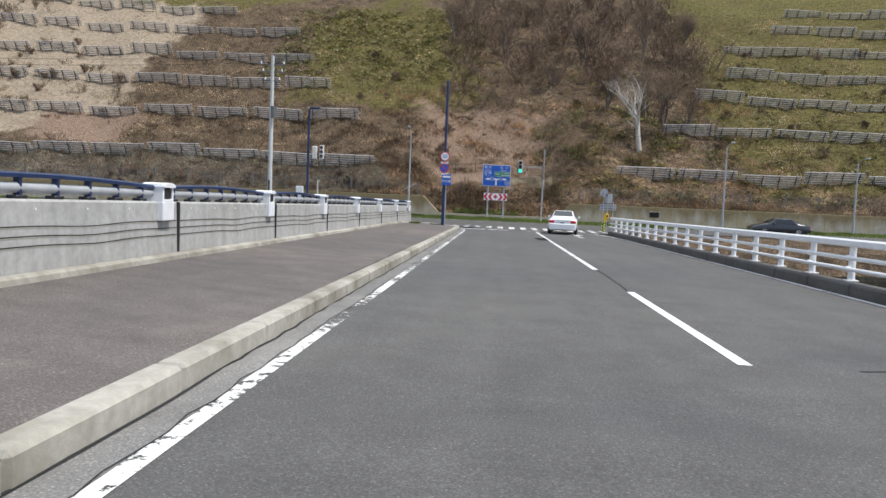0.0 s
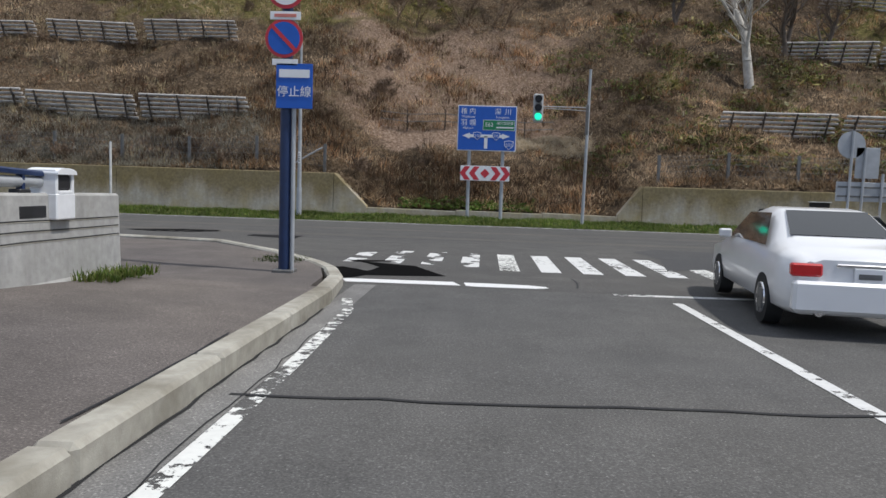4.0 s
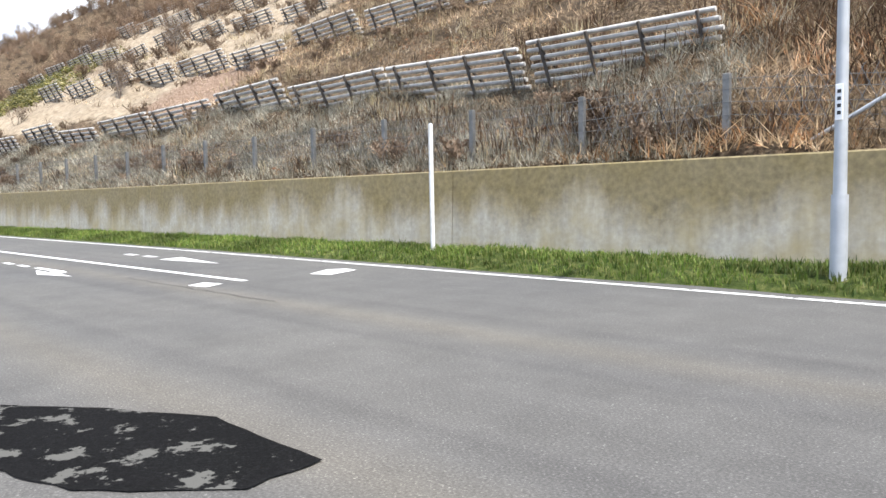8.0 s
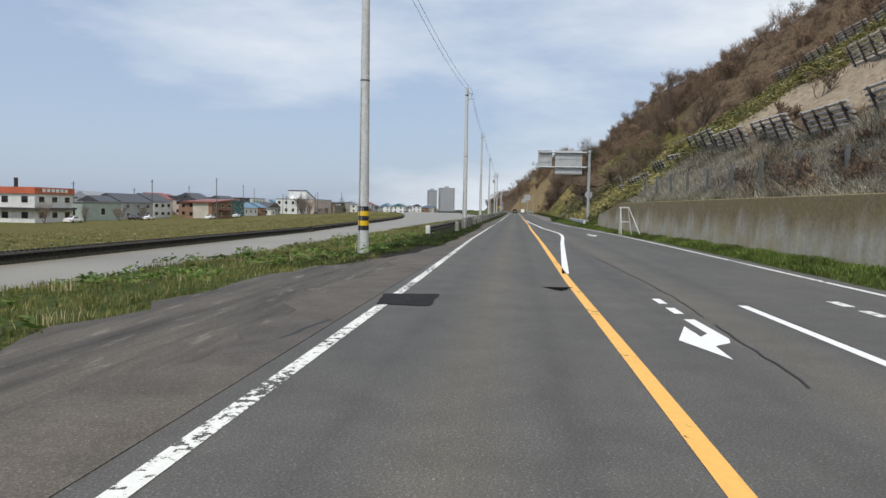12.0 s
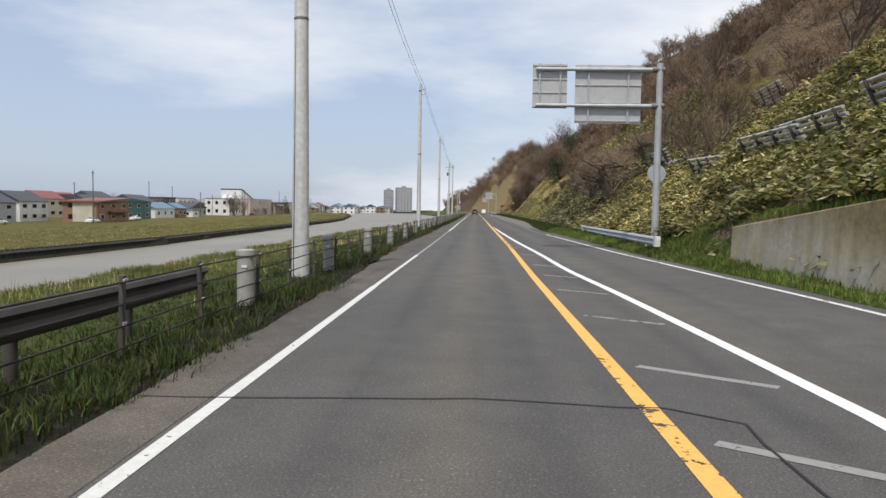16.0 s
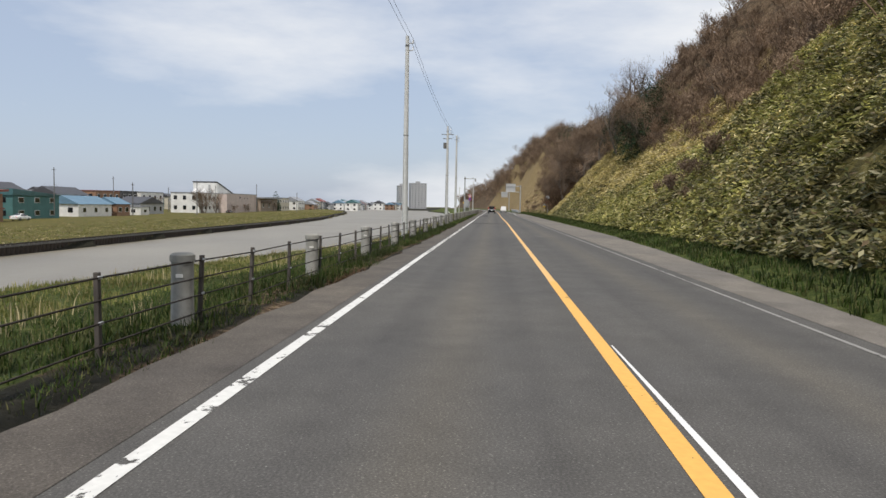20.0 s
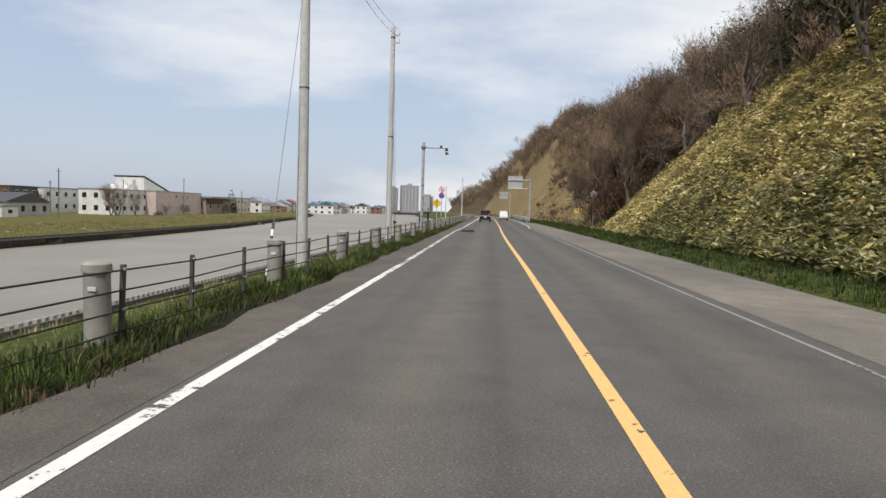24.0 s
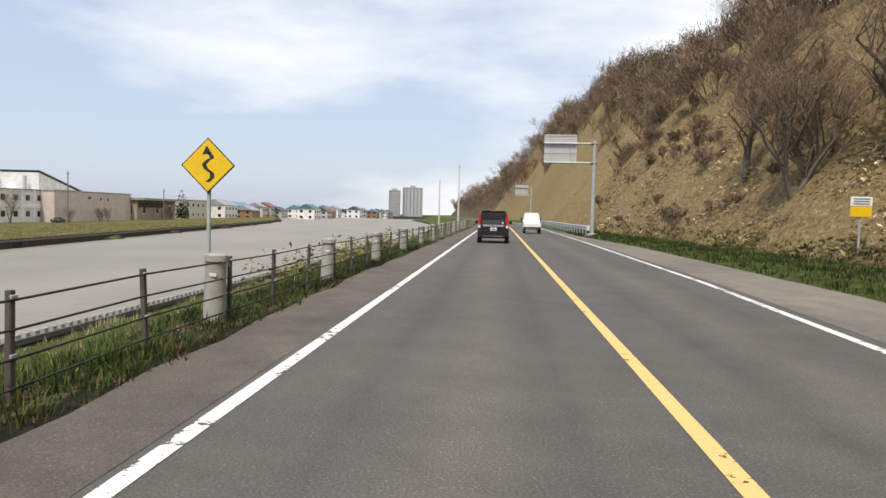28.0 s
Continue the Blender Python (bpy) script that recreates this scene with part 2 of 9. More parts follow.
def ground_build(nt, p):
    """Dead grass and earth; sand where the upper slope is bare, green on the flats."""
    v = place(nt)
    fibre = noise_at(nt, v, 7.0, 7, 0.75)
    c = ramp(nt, fibre, [(0.32, (0.014, 0.010, 0.007)), (0.48, (0.085, 0.058, 0.036)), (0.68, (0.31, 0.235, 0.155))])
    gb = nt.nodes.new("ShaderNodeAttribute")
    gb.attribute_name = "cover"
    sb = nt.nodes.new("ShaderNodeSeparateColor")
    link(nt, gb.outputs["Color"], sb.inputs["Color"])
    c = mix(nt, ramp(nt, noise_at(nt, v, 0.75, 6, 0.7), [(0.5, grey(0)), (0.62, grey(0.85))]), c, (0.035, 0.026, 0.018))
    g = nt.nodes.new("ShaderNodeAttribute")
    g.attribute_name = "zone"
    s = nt.nodes.new("ShaderNodeSeparateColor")
    link(nt, g.outputs["Color"], s.inputs["Color"])
    wob = noise_at(nt, v, 0.35, 5, 0.65)
    def masked(ch, lo=0.35, hi=0.6):
        m = nt.nodes.new("ShaderNodeMath")
        m.operation = "ADD"
        link(nt, ch, m.inputs[0])
        link(nt, wob, m.inputs[1])
        return ramp(nt, m.outputs[0], [(lo + 0.5, grey(0)), (min(1, hi + 0.5), grey(1))])
    sand = ramp(nt, noise_at(nt, v, 2.5, 6, 0.65), [(0.3, (0.20, 0.152, 0.105)), (0.5, (0.31, 0.25, 0.178)), (0.7, (0.43, 0.355, 0.265))])
    c = mix(nt, masked(s.outputs["Red"]), c, sand)
    green = ramp(nt, noise_at(nt, v, 5, 6, 0.7), [(0.3, (0.018, 0.032, 0.007)), (0.5, (0.055, 0.075, 0.018)), (0.72, (0.15, 0.15, 0.05))])
    c = mix(nt, masked(s.outputs["Green"]), c, green)
    # wet earth by road and river; also paints shaded gaps below bamboo grass
    mud_and_shade = ramp(nt, noise_at(nt, v, 4, 6, 0.7), [(0.3, (0.012, 0.012, 0.009)), (0.55, (0.026, 0.025, 0.018)), (0.75, (0.075, 0.068, 0.05))])
    c = mix(nt, masked(s.outputs["Blue"]), c, mud_and_shade)
    olive = ramp(nt, noise_at(nt, v, 3.0, 6, 0.75), [(0.32, (0.028, 0.026, 0.009)), (0.5, (0.105, 0.092, 0.03)), (0.7, (0.25, 0.205, 0.085))])
    c = mix(nt, masked(sb.outputs["Red"]), c, olive)
    tawny = ramp(nt, noise_at(nt, v, 4.0, 6, 0.75), [(0.3, (0.085, 0.056, 0.026)), (0.5, (0.22, 0.162, 0.08)), (0.7, (0.38, 0.30, 0.17))])
    c = mix(nt, masked(sb.outputs["Green"]), c, tawny)
    rusty = ramp(nt, fibre, [(0.3, (0.05, 0.03, 0.02)), (0.5, (0.22, 0.15, 0.105)), (0.7, (0.46, 0.36, 0.28))])
    c = mix(nt, masked(sb.outputs["Blue"]), c, rusty)
    link(nt, c, p.inputs["Base Color"])
    p.inputs["Roughness"].default_value = 0.95
    p.inputs["Specular IOR Level"].default_value = 0.12
    bump(nt, p, fibre, 0.8, 0.16)


def layby_build(nt, p):
    """Compacted grit, streaked lengthwise with oil and muddy dirt."""
    v = place(nt)
    c = ramp(nt, noise_at(nt, v, 30, 5, 0.7), [(0.3, (0.05, 0.043, 0.035)), (0.55, (0.098, 0.085, 0.07)), (0.75, (0.185, 0.165, 0.14))])
    st = noise_at(nt, place(nt, (0.16, 1.5, 1.0), (0, 0, 0.06)), 1.3, 7, 0.68)
    c = mix(nt, ramp(nt, st, [(0.40, grey(0)), (0.62, grey(0.8))]), c, (0.024, 0.022, 0.02))
    c = mix(nt, ramp(nt, noise_at(nt, place(nt, (0.4, 2.0, 1.0)), 2.0, 6, 0.7), [(0.57, grey(0)), (0.66, grey(0.7))]), c, (0.19, 0.168, 0.145))
    link(nt, c, p.inputs["Base Color"])
    p.inputs["Roughness"].default_value = 0.92
    bump(nt, p, noise_at(nt, v, 22, 5, 0.7), 0.5, 0.02)


def water_build(nt, p):
    v = place(nt, (1.0, 1.6, 1.0))
    n = noise_at(nt, v, 1.1, 5, 0.6)
    c = ramp(nt, noise_at(nt, v, 0.06, 3), [(0.3, (0.17, 0.155, 0.125)), (0.7, (0.23, 0.21, 0.17))])
    link(nt, c, p.inputs["Base Color"])
    p.inputs["Roughness"].default_value, p.inputs["IOR"].default_value = 0.42, 1.33
    bump(nt, p, n, 0.5, 0.15)


M = {
    "ground": material("dead_grass_and_earth", ground_build),
    "water": material("muddy_water", water_build),
    "asphalt": asphalt("asphalt", 0.09, (1.03, 1.0, 0.96), 0.35, 0.5, (0.03, 1.1, 1.0), 0.0, (1.75, 5.15)),
    "asphalt_bridge": asphalt("asphalt_bridge", 0.102, (1.02, 1, 0.97), 0.35, 0.5, (1.1, 0.03, 1.0)),
    "walkway": asphalt("walkway_asphalt", 0.118, (1.13, 1.0, 0.93), 0.6, 0.7),
    "patch": asphalt("fresh_asphalt", 0.006, (1, 1, 1.05), 0.2, 0.4),
    "patch_holed": asphalt("flaking_fresh_asphalt", 0.009, (1, 1, 1.05), 0.2, 0.4, (0.03, 1.1, 1.0), 0.56),
    "patch_old": asphalt("older_patch", 0.03, (1, 1, 1.05), 0.3, 0.5, (0.03, 1.1, 1.0), 0.62),
    "patch_faint": asphalt("weathered_patch", 0.07, (1, 1, 1.02), 0.3, 0.5),
    "shoulder": asphalt("dusty_shoulder", 0.088, (1.12, 1.0, 0.88), 0.8, 0.9),
    "layby": material("oily_lay_by", layby_build),
    "crack": plain("crack_tar", (0.015, 0.015, 0.016), 0.8),
    "shoulder_pale": asphalt("gravelly_shoulder", 0.15, (1.08, 1.0, 0.9), 0.8, 0.8),
    "white_line": worn_paint("white_road_paint", (0.66, 0.66, 0.64), 0.58),
    "white_worn": worn_paint("worn_white_paint", (0.7, 0.7, 0.66), 0.74, 11.0),
    "white_soft": worn_paint("thin_white_paint", (0.60, 0.60, 0.57), 0.42, 9.0),
    "white_trace": worn_paint("last_white_paint", (0.36, 0.36, 0.34), 0.62, 10.0),
    "white_chipped": worn_paint("chipped_white_paint", (0.72, 0.72, 0.69), 0.8, 8.0),
    "white_crumbled": worn_paint("crumbling_white_paint", (0.72, 0.72, 0.68), 0.82, 7.0),
    "white_flaked": worn_paint("flaked_white_paint", (0.64, 0.64, 0.62), 0.94, 1.9, 4),
    "white_peeling": worn_paint("peeling_white_paint", (0.64, 0.64, 0.62), 0.84, 1.6, 4),
    "white_fresh": worn_paint("fresh_white_paint", (0.74, 0.74, 0.73), 0.2),
    "orange_line": worn_paint("orange_road_paint", (0.76, 0.42, 0.10), 0.45),
    "orange_pale": worn_paint("sun_bleached_orange_paint", (0.72, 0.45, 0.17), 0.42),
    "orange_mid": worn_paint("thinning_orange_paint", (0.42, 0.31, 0.16), 0.62),
    "orange_worn": worn_paint("worn_orange_paint", (0.22, 0.185, 0.125), 0.82),
    "wall": concrete("mossy_retaining_concrete", (0.41, 0.375, 0.31), (0.8, 0.68, 0.35), 0.8, True, True),
    "parapet": concrete("parapet_concrete", (0.40, 0.395, 0.38), (0.7, 0.68, 0.62), 0.5),
    "kerb": concrete("kerb_concrete", (0.40, 0.38, 0.325), (0.35, 0.32, 0.26), 0.95, False),
    # dark tone holds the shade of the right kerb's face; manhole iron shares it
    "kerb_dark": concrete("dark_shaded_concrete", (0.10, 0.097, 0.09), (0.5, 0.5, 0.45), 0.8, False),
    "post_concrete": concrete("post_concrete", (0.34, 0.335, 0.31), (0.55, 0.55, 0.5), 0.6),
    "pole": concrete("pole_concrete", (0.58, 0.59, 0.58), (0.75, 0.75, 0.75), 0.4),
    "galv": plain("galvanised_steel", (0.40, 0.415, 0.43), 0.55, 0.2, 0.15, 3.0),
    "rail_dark": plain("sooty_rail_steel", (0.055, 0.05, 0.045), 0.7, 0.1, 0.3, 2.0),
    "gutter": asphalt("concrete_gutter", 0.2, (1.02, 1, 0.96), 0.5, 0.7, (1.1, 0.03, 1.0)),
    "white_faint": worn_paint("faint_white_paint", (0.26, 0.255, 0.24), 0.6, 8.0),
    "galv_dark": plain("weathered_steel", (0.17, 0.17, 0.165), 0.6, 0.5, 0.25),
    "rust": plain("rusty_dark_steel", (0.04, 0.032, 0.028), 0.8, 0.3, 0.35),
    "post_rust": plain("weathered_brown_steel", (0.085, 0.074, 0.066), 0.75, 0.2, 0.35, 4.0),
    "slat": plain("weathered_grey_timber", (0.42, 0.40, 0.375), 0.85, 0.0, 0.3, 3.0, 30.0, 0.3),
    "white_paint": plain("white_paint", (0.78, 0.79, 0.80), 0.4, 0.0, 0.06),
    "off_white": plain("dusty_white_paint", (0.62, 0.61, 0.58), 0.6, 0.0, 0.15),
    "blue_paint": plain("navy_paint", (0.012, 0.028, 0.085), 0.4, 0.0, 0.2),
    "blue_sign": plain("blue_reflective", (0.012, 0.10, 0.47), 0.45, 0.0, 0.05),
    "green_sign": plain("green_reflective", (0.01, 0.21, 0.08), 0.45, 0.0, 0.05),
    "white_sign": plain("white_reflective", (0.80, 0.80, 0.80), 0.45, 0.0, 0.04),
    "red_sign": plain("red_reflective", (0.56, 0.035, 0.05), 0.45, 0.0, 0.08),
    "pink_sign": plain("faded_red_reflective", (0.62, 0.20, 0.16), 0.5, 0.0, 0.1),
    "lime_sign": plain("lime_sign_paint", (0.62, 0.68, 0.10), 0.45),
    "yellow_sign": plain("yellow_reflective", (0.80, 0.50, 0.012), 0.45, 0.0, 0.05),
    "black": plain("black_plastic", (0.02, 0.02, 0.022), 0.5, 0.0, 0.2),
    "rubber": plain("tyre_rubber", (0.022, 0.022, 0.022), 0.85, 0.0, 0.2),
    "black_car": plain("black_car_paint", (0.008, 0.008, 0.01), 0.18, 0.0, 0.1, 2.0, 60.0, 0.0, 0.7),
    "white_car": plain("white_car_paint", (0.78, 0.78, 0.78), 0.25, 0.0, 0.02, 2.0, 60.0, 0.0, 0.6),
    "grey_car": plain("dark_grey_car_paint", (0.03, 0.032, 0.036), 0.25, 0.2, 0.05, 2.0, 60.0, 0.0, 0.6),
    "car_glass": plain("tinted_glass", (0.012, 0.014, 0.016), 0.08, 0.0, 0.05, 2.0, 60.0, 0.0, 0.5),
    "chrome": plain("chrome", (0.78, 0.78, 0.8), 0.15, 1.0, 0.04, 2.0, 60.0, 0.0),
    "tail_red": plain("tail_lamp_red", (0.55, 0.01, 0.015), 0.2, 0.0, 0.1, 9.0, 60.0, 0.0, 0.5),
    "lamp_clear": plain("clear_lamp", (0.62, 0.63, 0.64), 0.15, 0.0, 0.1, 9.0, 60.0, 0.0, 0.5),
    "box_grey": plain("grey_cabinet_paint", (0.44, 0.45, 0.45), 0.5, 0.1, 0.08),
    "bark": plain("grey_brown_bark", (0.13, 0.105, 0.085), 0.9, 0.0, 0.3, 4.0, 20.0, 0.4),
    "bark_pale": plain("pale_bark", (0.46, 0.43, 0.38), 0.9, 0.0, 0.25, 4.0, 20.0, 0.4),
    "twig": leafy("bare_twigs", [(0.085, 0.056, 0.036), (0.165, 0.112, 0.074), (0.24, 0.17, 0.118), (0.12, 0.082, 0.055), (0.30, 0.235, 0.175)], 0.9, 0.1),
    "twig_rust": leafy("rusty_bare_twigs", [(0.085, 0.055, 0.036), (0.175, 0.118, 0.078), (0.25, 0.175, 0.12), (0.125, 0.083, 0.054), (0.31, 0.23, 0.165)], 0.9, 0.1),
    "twig_pale": leafy("pale_twigs", [(0.24, 0.21, 0.18), (0.34, 0.31, 0.27), (0.19, 0.165, 0.14)], 0.9, 0.1),
    "dry": leafy("dry_grass_blades", [(0.045, 0.034, 0.024), (0.40, 0.335, 0.245), (0.15, 0.115, 0.08), (0.66, 0.59, 0.46), (0.25, 0.175, 0.12), (0.50, 0.425, 0.315)], 0.8, 0.25, True),
    "pale_dry": leafy("pale_reed_blades", [(0.42, 0.34, 0.19), (0.56, 0.47, 0.30), (0.33, 0.27, 0.14)], 0.8, 0.3),
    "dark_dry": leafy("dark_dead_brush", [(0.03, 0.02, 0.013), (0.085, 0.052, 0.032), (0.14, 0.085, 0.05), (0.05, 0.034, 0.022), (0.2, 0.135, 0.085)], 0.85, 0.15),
    "straw": leafy("bleached_straw", [(0.5, 0.44, 0.34), (0.62, 0.56, 0.45), (0.38, 0.31, 0.22), (0.56, 0.48, 0.36)], 0.8, 0.25),
    "litter": leafy("red_brown_leaf_litter", [(0.20, 0.09, 0.045), (0.30, 0.15, 0.08), (0.12, 0.06, 0.035), (0.36, 0.22, 0.13)], 0.8, 0.2),
    "tawny": leafy("tawny_grass_blades", [(0.14, 0.095, 0.04), (0.28, 0.205, 0.095), (0.42, 0.335, 0.18), (0.2, 0.145, 0.06)], 0.8, 0.25),
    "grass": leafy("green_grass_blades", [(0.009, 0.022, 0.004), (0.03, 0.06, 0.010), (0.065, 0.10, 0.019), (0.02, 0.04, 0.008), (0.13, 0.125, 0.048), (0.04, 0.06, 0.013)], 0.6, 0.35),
    "sasa": leafy("bamboo_grass_leaves", [(0.03, 0.042, 0.014), (0.10, 0.105, 0.026), (0.19, 0.175, 0.045), (0.34, 0.29, 0.11), (0.06, 0.072, 0.02), (0.46, 0.42, 0.24)], 0.55, 0.3),
    "grey_dry": leafy("bleached_grass_blades", [(0.20, 0.195, 0.155), (0.42, 0.395, 0.325), (0.10, 0.10, 0.075), (0.62, 0.58, 0.48), (0.30, 0.28, 0.22), (0.05, 0.048, 0.036)], 0.8, 0.25),
    # darker green leaves, with the shadows among them mixed into the tints
    "sasa_shade": leafy("shaded_dark_green_leaves", [(0.018, 0.026, 0.009), (0.06, 0.066, 0.018), (0.12, 0.115, 0.034), (0.26, 0.23, 0.10), (0.035, 0.045, 0.014), (0.40, 0.37, 0.22), (0.11, 0.072, 0.036)], 0.5, 0.3),
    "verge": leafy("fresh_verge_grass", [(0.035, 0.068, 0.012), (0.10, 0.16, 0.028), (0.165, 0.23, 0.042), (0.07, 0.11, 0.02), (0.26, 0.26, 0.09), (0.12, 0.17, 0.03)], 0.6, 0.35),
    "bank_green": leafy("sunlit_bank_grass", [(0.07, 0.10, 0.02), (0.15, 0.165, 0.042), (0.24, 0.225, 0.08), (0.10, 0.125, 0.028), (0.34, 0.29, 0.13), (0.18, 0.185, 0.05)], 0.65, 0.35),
    "sasa_gold": leafy("withered_bamboo_grass_leaves", [(0.17, 0.145, 0.04), (0.50, 0.41, 0.14), (0.32, 0.255, 0.075), (0.66, 0.56, 0.28), (0.07, 0.075, 0.02), (0.56, 0.44, 0.18), (0.74, 0.66, 0.43)], 0.6, 0.3),
    "sasa_green": leafy("fresh_bamboo_grass_leaves", [(0.025, 0.035, 0.01), (0.17, 0.18, 0.045), (0.33, 0.31, 0.085), (0.07, 0.085, 0.02), (0.46, 0.41, 0.15), (0.18, 0.19, 0.048), (0.58, 0.52, 0.28)], 0.55, 0.3),
    "bronze": leafy("bronze_dead_fern", [(0.16, 0.085, 0.045), (0.40, 0.26, 0.15), (0.27, 0.155, 0.085), (0.58, 0.45, 0.32), (0.10, 0.055, 0.03), (0.48, 0.345, 0.22)], 0.8, 0.25, True),
    "broadleaf": leafy("butterbur_leaves", [(0.04, 0.085, 0.014), (0.11, 0.18, 0.034), (0.19, 0.26, 0.06)], 0.55, 0.35),
    "evergreen": leafy("evergreen_needles", [(0.012, 0.03, 0.012), (0.025, 0.05, 0.018)], 0.7, 0.1),
}


# ---- mesh helpers ----
class Shape:
    """Collects vertices and faces of one mesh."""

    def __init__(self):
        self.v, self.f, self.smooth = [], [], set()

    def add(self, verts, faces, smooth=False, m=None):
        o = len(self.v)
        self.v += [tuple(m @ Vector(p)) if m else tuple(p) for p in verts]
        if smooth:
            self.smooth.update(range(len(self.f), len(self.f) + len(faces)))
        self.f += [tuple(i + o for i in f) for f in faces]
        return self

    def box(self, c, s, b=0.0, m=None):
        """A box of size s about c with chamfered edges."""
        h = [k / 2 for k in s]
        b = min(b, *(k * 0.45 for k in h)) if b else 0
        if not b:
            vs = [(c[0] + x * h[0], c[1] + y * h[1], c[2] + z * h[2]) for x in (-1, 1) for y in (-1, 1) for z in (-1, 1)]
            return self.add(vs, [(0, 1, 3, 2), (4, 6, 7, 5), (0, 4, 5, 1), (2, 3, 7, 6), (0, 2, 6, 4), (1, 5, 7, 3)], False, m)
        vs, ix = [], {}
        for x in (-1, 1):
            for y in (-1, 1):
                for z in (-1, 1):
                    for a in range(3):
                        d = [h[0] - b, h[1] - b, h[2] - b]
                        d[a] += b
                        ix[x, y, z, a] = len(vs)
                        vs.append((c[0] + x * d[0], c[1] + y * d[1], c[2] + z * d[2]))
        fs = []
        for a in range(3):
            p, q = (a + 1) % 3, (a + 2) % 3
            for s1 in (-1, 1):
                ring = []
                for u, w in ((-1, -1), (1, -1), (1, 1), (-1, 1)):
                    k = [0, 0, 0]
                    k[a], k[p], k[q] = s1, u, w
                    ring.append(ix[(*k, a)])
                fs.append(tuple(ring) if s1 > 0 else tuple(ring[::-1]))
            for u in (-1, 1):
                for w in (-1, 1):
                    k1, k2 = [0, 0, 0], [0, 0, 0]
                    k1[a], k1[p], k1[q] = -1, u, w
                    k2[a], k2[p], k2[q] = 1, u, w
                    r = (ix[(*k1, p)], ix[(*k2, p)], ix[(*k2, q)], ix[(*k1, q)])
                    fs.append(r if u * w < 0 else r[::-1])
        for x in (-1, 1):
            for y in (-1, 1):
                for z in (-1, 1):
                    r = tuple(ix[x, y, z, a] for a in range(3))
                    fs.append(r if x * y * z > 0 else r[::-1])
        return self.add(vs, fs, False, m)

    def tube(self, p0, p1, r0, r1=None, n=10, caps=True):
        r1 = r0 if r1 is None else r1
        a, b = Vector(p0), Vector(p1)
        z = (b - a).normalized()
        x = z.orthogonal().normalized()
        y = z.cross(x)
        vs = [tuple(a + (x * math.cos(2 * math.pi * k / n) + y * math.sin(2 * math.pi * k / n)) * r0) for k in range(n)]
        vs += [tuple(b + (x * math.cos(2 * math.pi * k / n) + y * math.sin(2 * math.pi * k / n)) * r1) for k in range(n)]
        self.add(vs, [(k, (k + 1) % n, n + (k + 1) % n, n + k) for k in range(n)], True)
        if caps:
            self.add(vs, [tuple(range(n))[::-1], tuple(range(n, 2 * n))])
        return self

    def path(self, pts, r, n=6):
        """A round bar swept along points as one skin."""
        P = [Vector(p) for p in pts]
        rings = []
        for k, p in enumerate(P):
            z = (P[min(k + 1, len(P) - 1)] - P[max(k - 1, 0)]).normalized()
            x = z.cross(Vector((0, 0, 1)))
            x = x.normalized() if x.length > 0.05 else Vector((1, 0, 0))
            y = z.cross(x)
            rings.append([tuple(p + (x * math.cos(2 * math.pi * j / n) + y * math.sin(2 * math.pi * j / n)) * r) for j in range(n)])
        return self.loft(rings)

    def loft(self, rings, closed=True, caps=True, smooth=True):
        """Skin through rings of equal length."""
        n = len(rings[0])
        vs = [p for r in rings for p in r]
        fs = []
        for k in range(len(rings) - 1):
            for j in range(n if closed else n - 1):
                fs.append((k * n + j, k * n + (j + 1) % n, (k + 1) * n + (j + 1) % n, (k + 1) * n + j))
        self.add(vs, fs, smooth)
        if caps and closed:
            self.add(rings[0] + rings[-1], [tuple(range(n))[::-1], tuple(range(n, 2 * n))])
        return self

    def prism(self, outline, z0, z1, m=None):
        """An upright prism over a counter-clockwise outline of (x, y)."""
        n = len(outline)
        vs = [(x, y, z0) for x, y in outline] + [(x, y, z1) for x, y in outline]
        fs = [tuple(range(n))[::-1], tuple(range(n, 2 * n))] + [(k, (k + 1) % n, n + (k + 1) % n, n + k) for k in range(n)]
        return self.add(vs, fs, False, m)

    def disc(self, c, r, thick, axis="x", n=28):
        d = {"x": Vector((1, 0, 0)), "y": Vector((0, 1, 0)), "z": Vector((0, 0, 1))}[axis] * (thick / 2)
        return self.tube(Vector(c) - d, Vector(c) + d, r, r, n)

    def mesh(self, name, mat):
        me = bpy.data.meshes.new(name)
        me.from_pydata(self.v, [], self.f)
        if self.smooth:
            me.polygons.foreach_set("use_smooth", [i in self.smooth for i in range(len(self.f))])
        me.materials.append(mat)
        me.update()
        return me


def part(name, shape, mat, parent=None, label="", at=None):
    ob = new(name, shape.mesh(name, M[mat] if isinstance(mat, str) else mat))
    if parent:
        ob.parent = parent
    if at:
        ob.matrix_basis = at
    return tagged(ob, label) if label else ob


def thing(name, label, category, group="", at=None, kind=""):
    ob = new(name)
    ob.empty_display_size = 0.2
    if at:
        ob.matrix_basis = at
    return tagged(ob, label, category, group, kind)


def structure(name, shape, mat, label, category):
    return tagged(part(name, shape, mat), label, category, kind="structure")


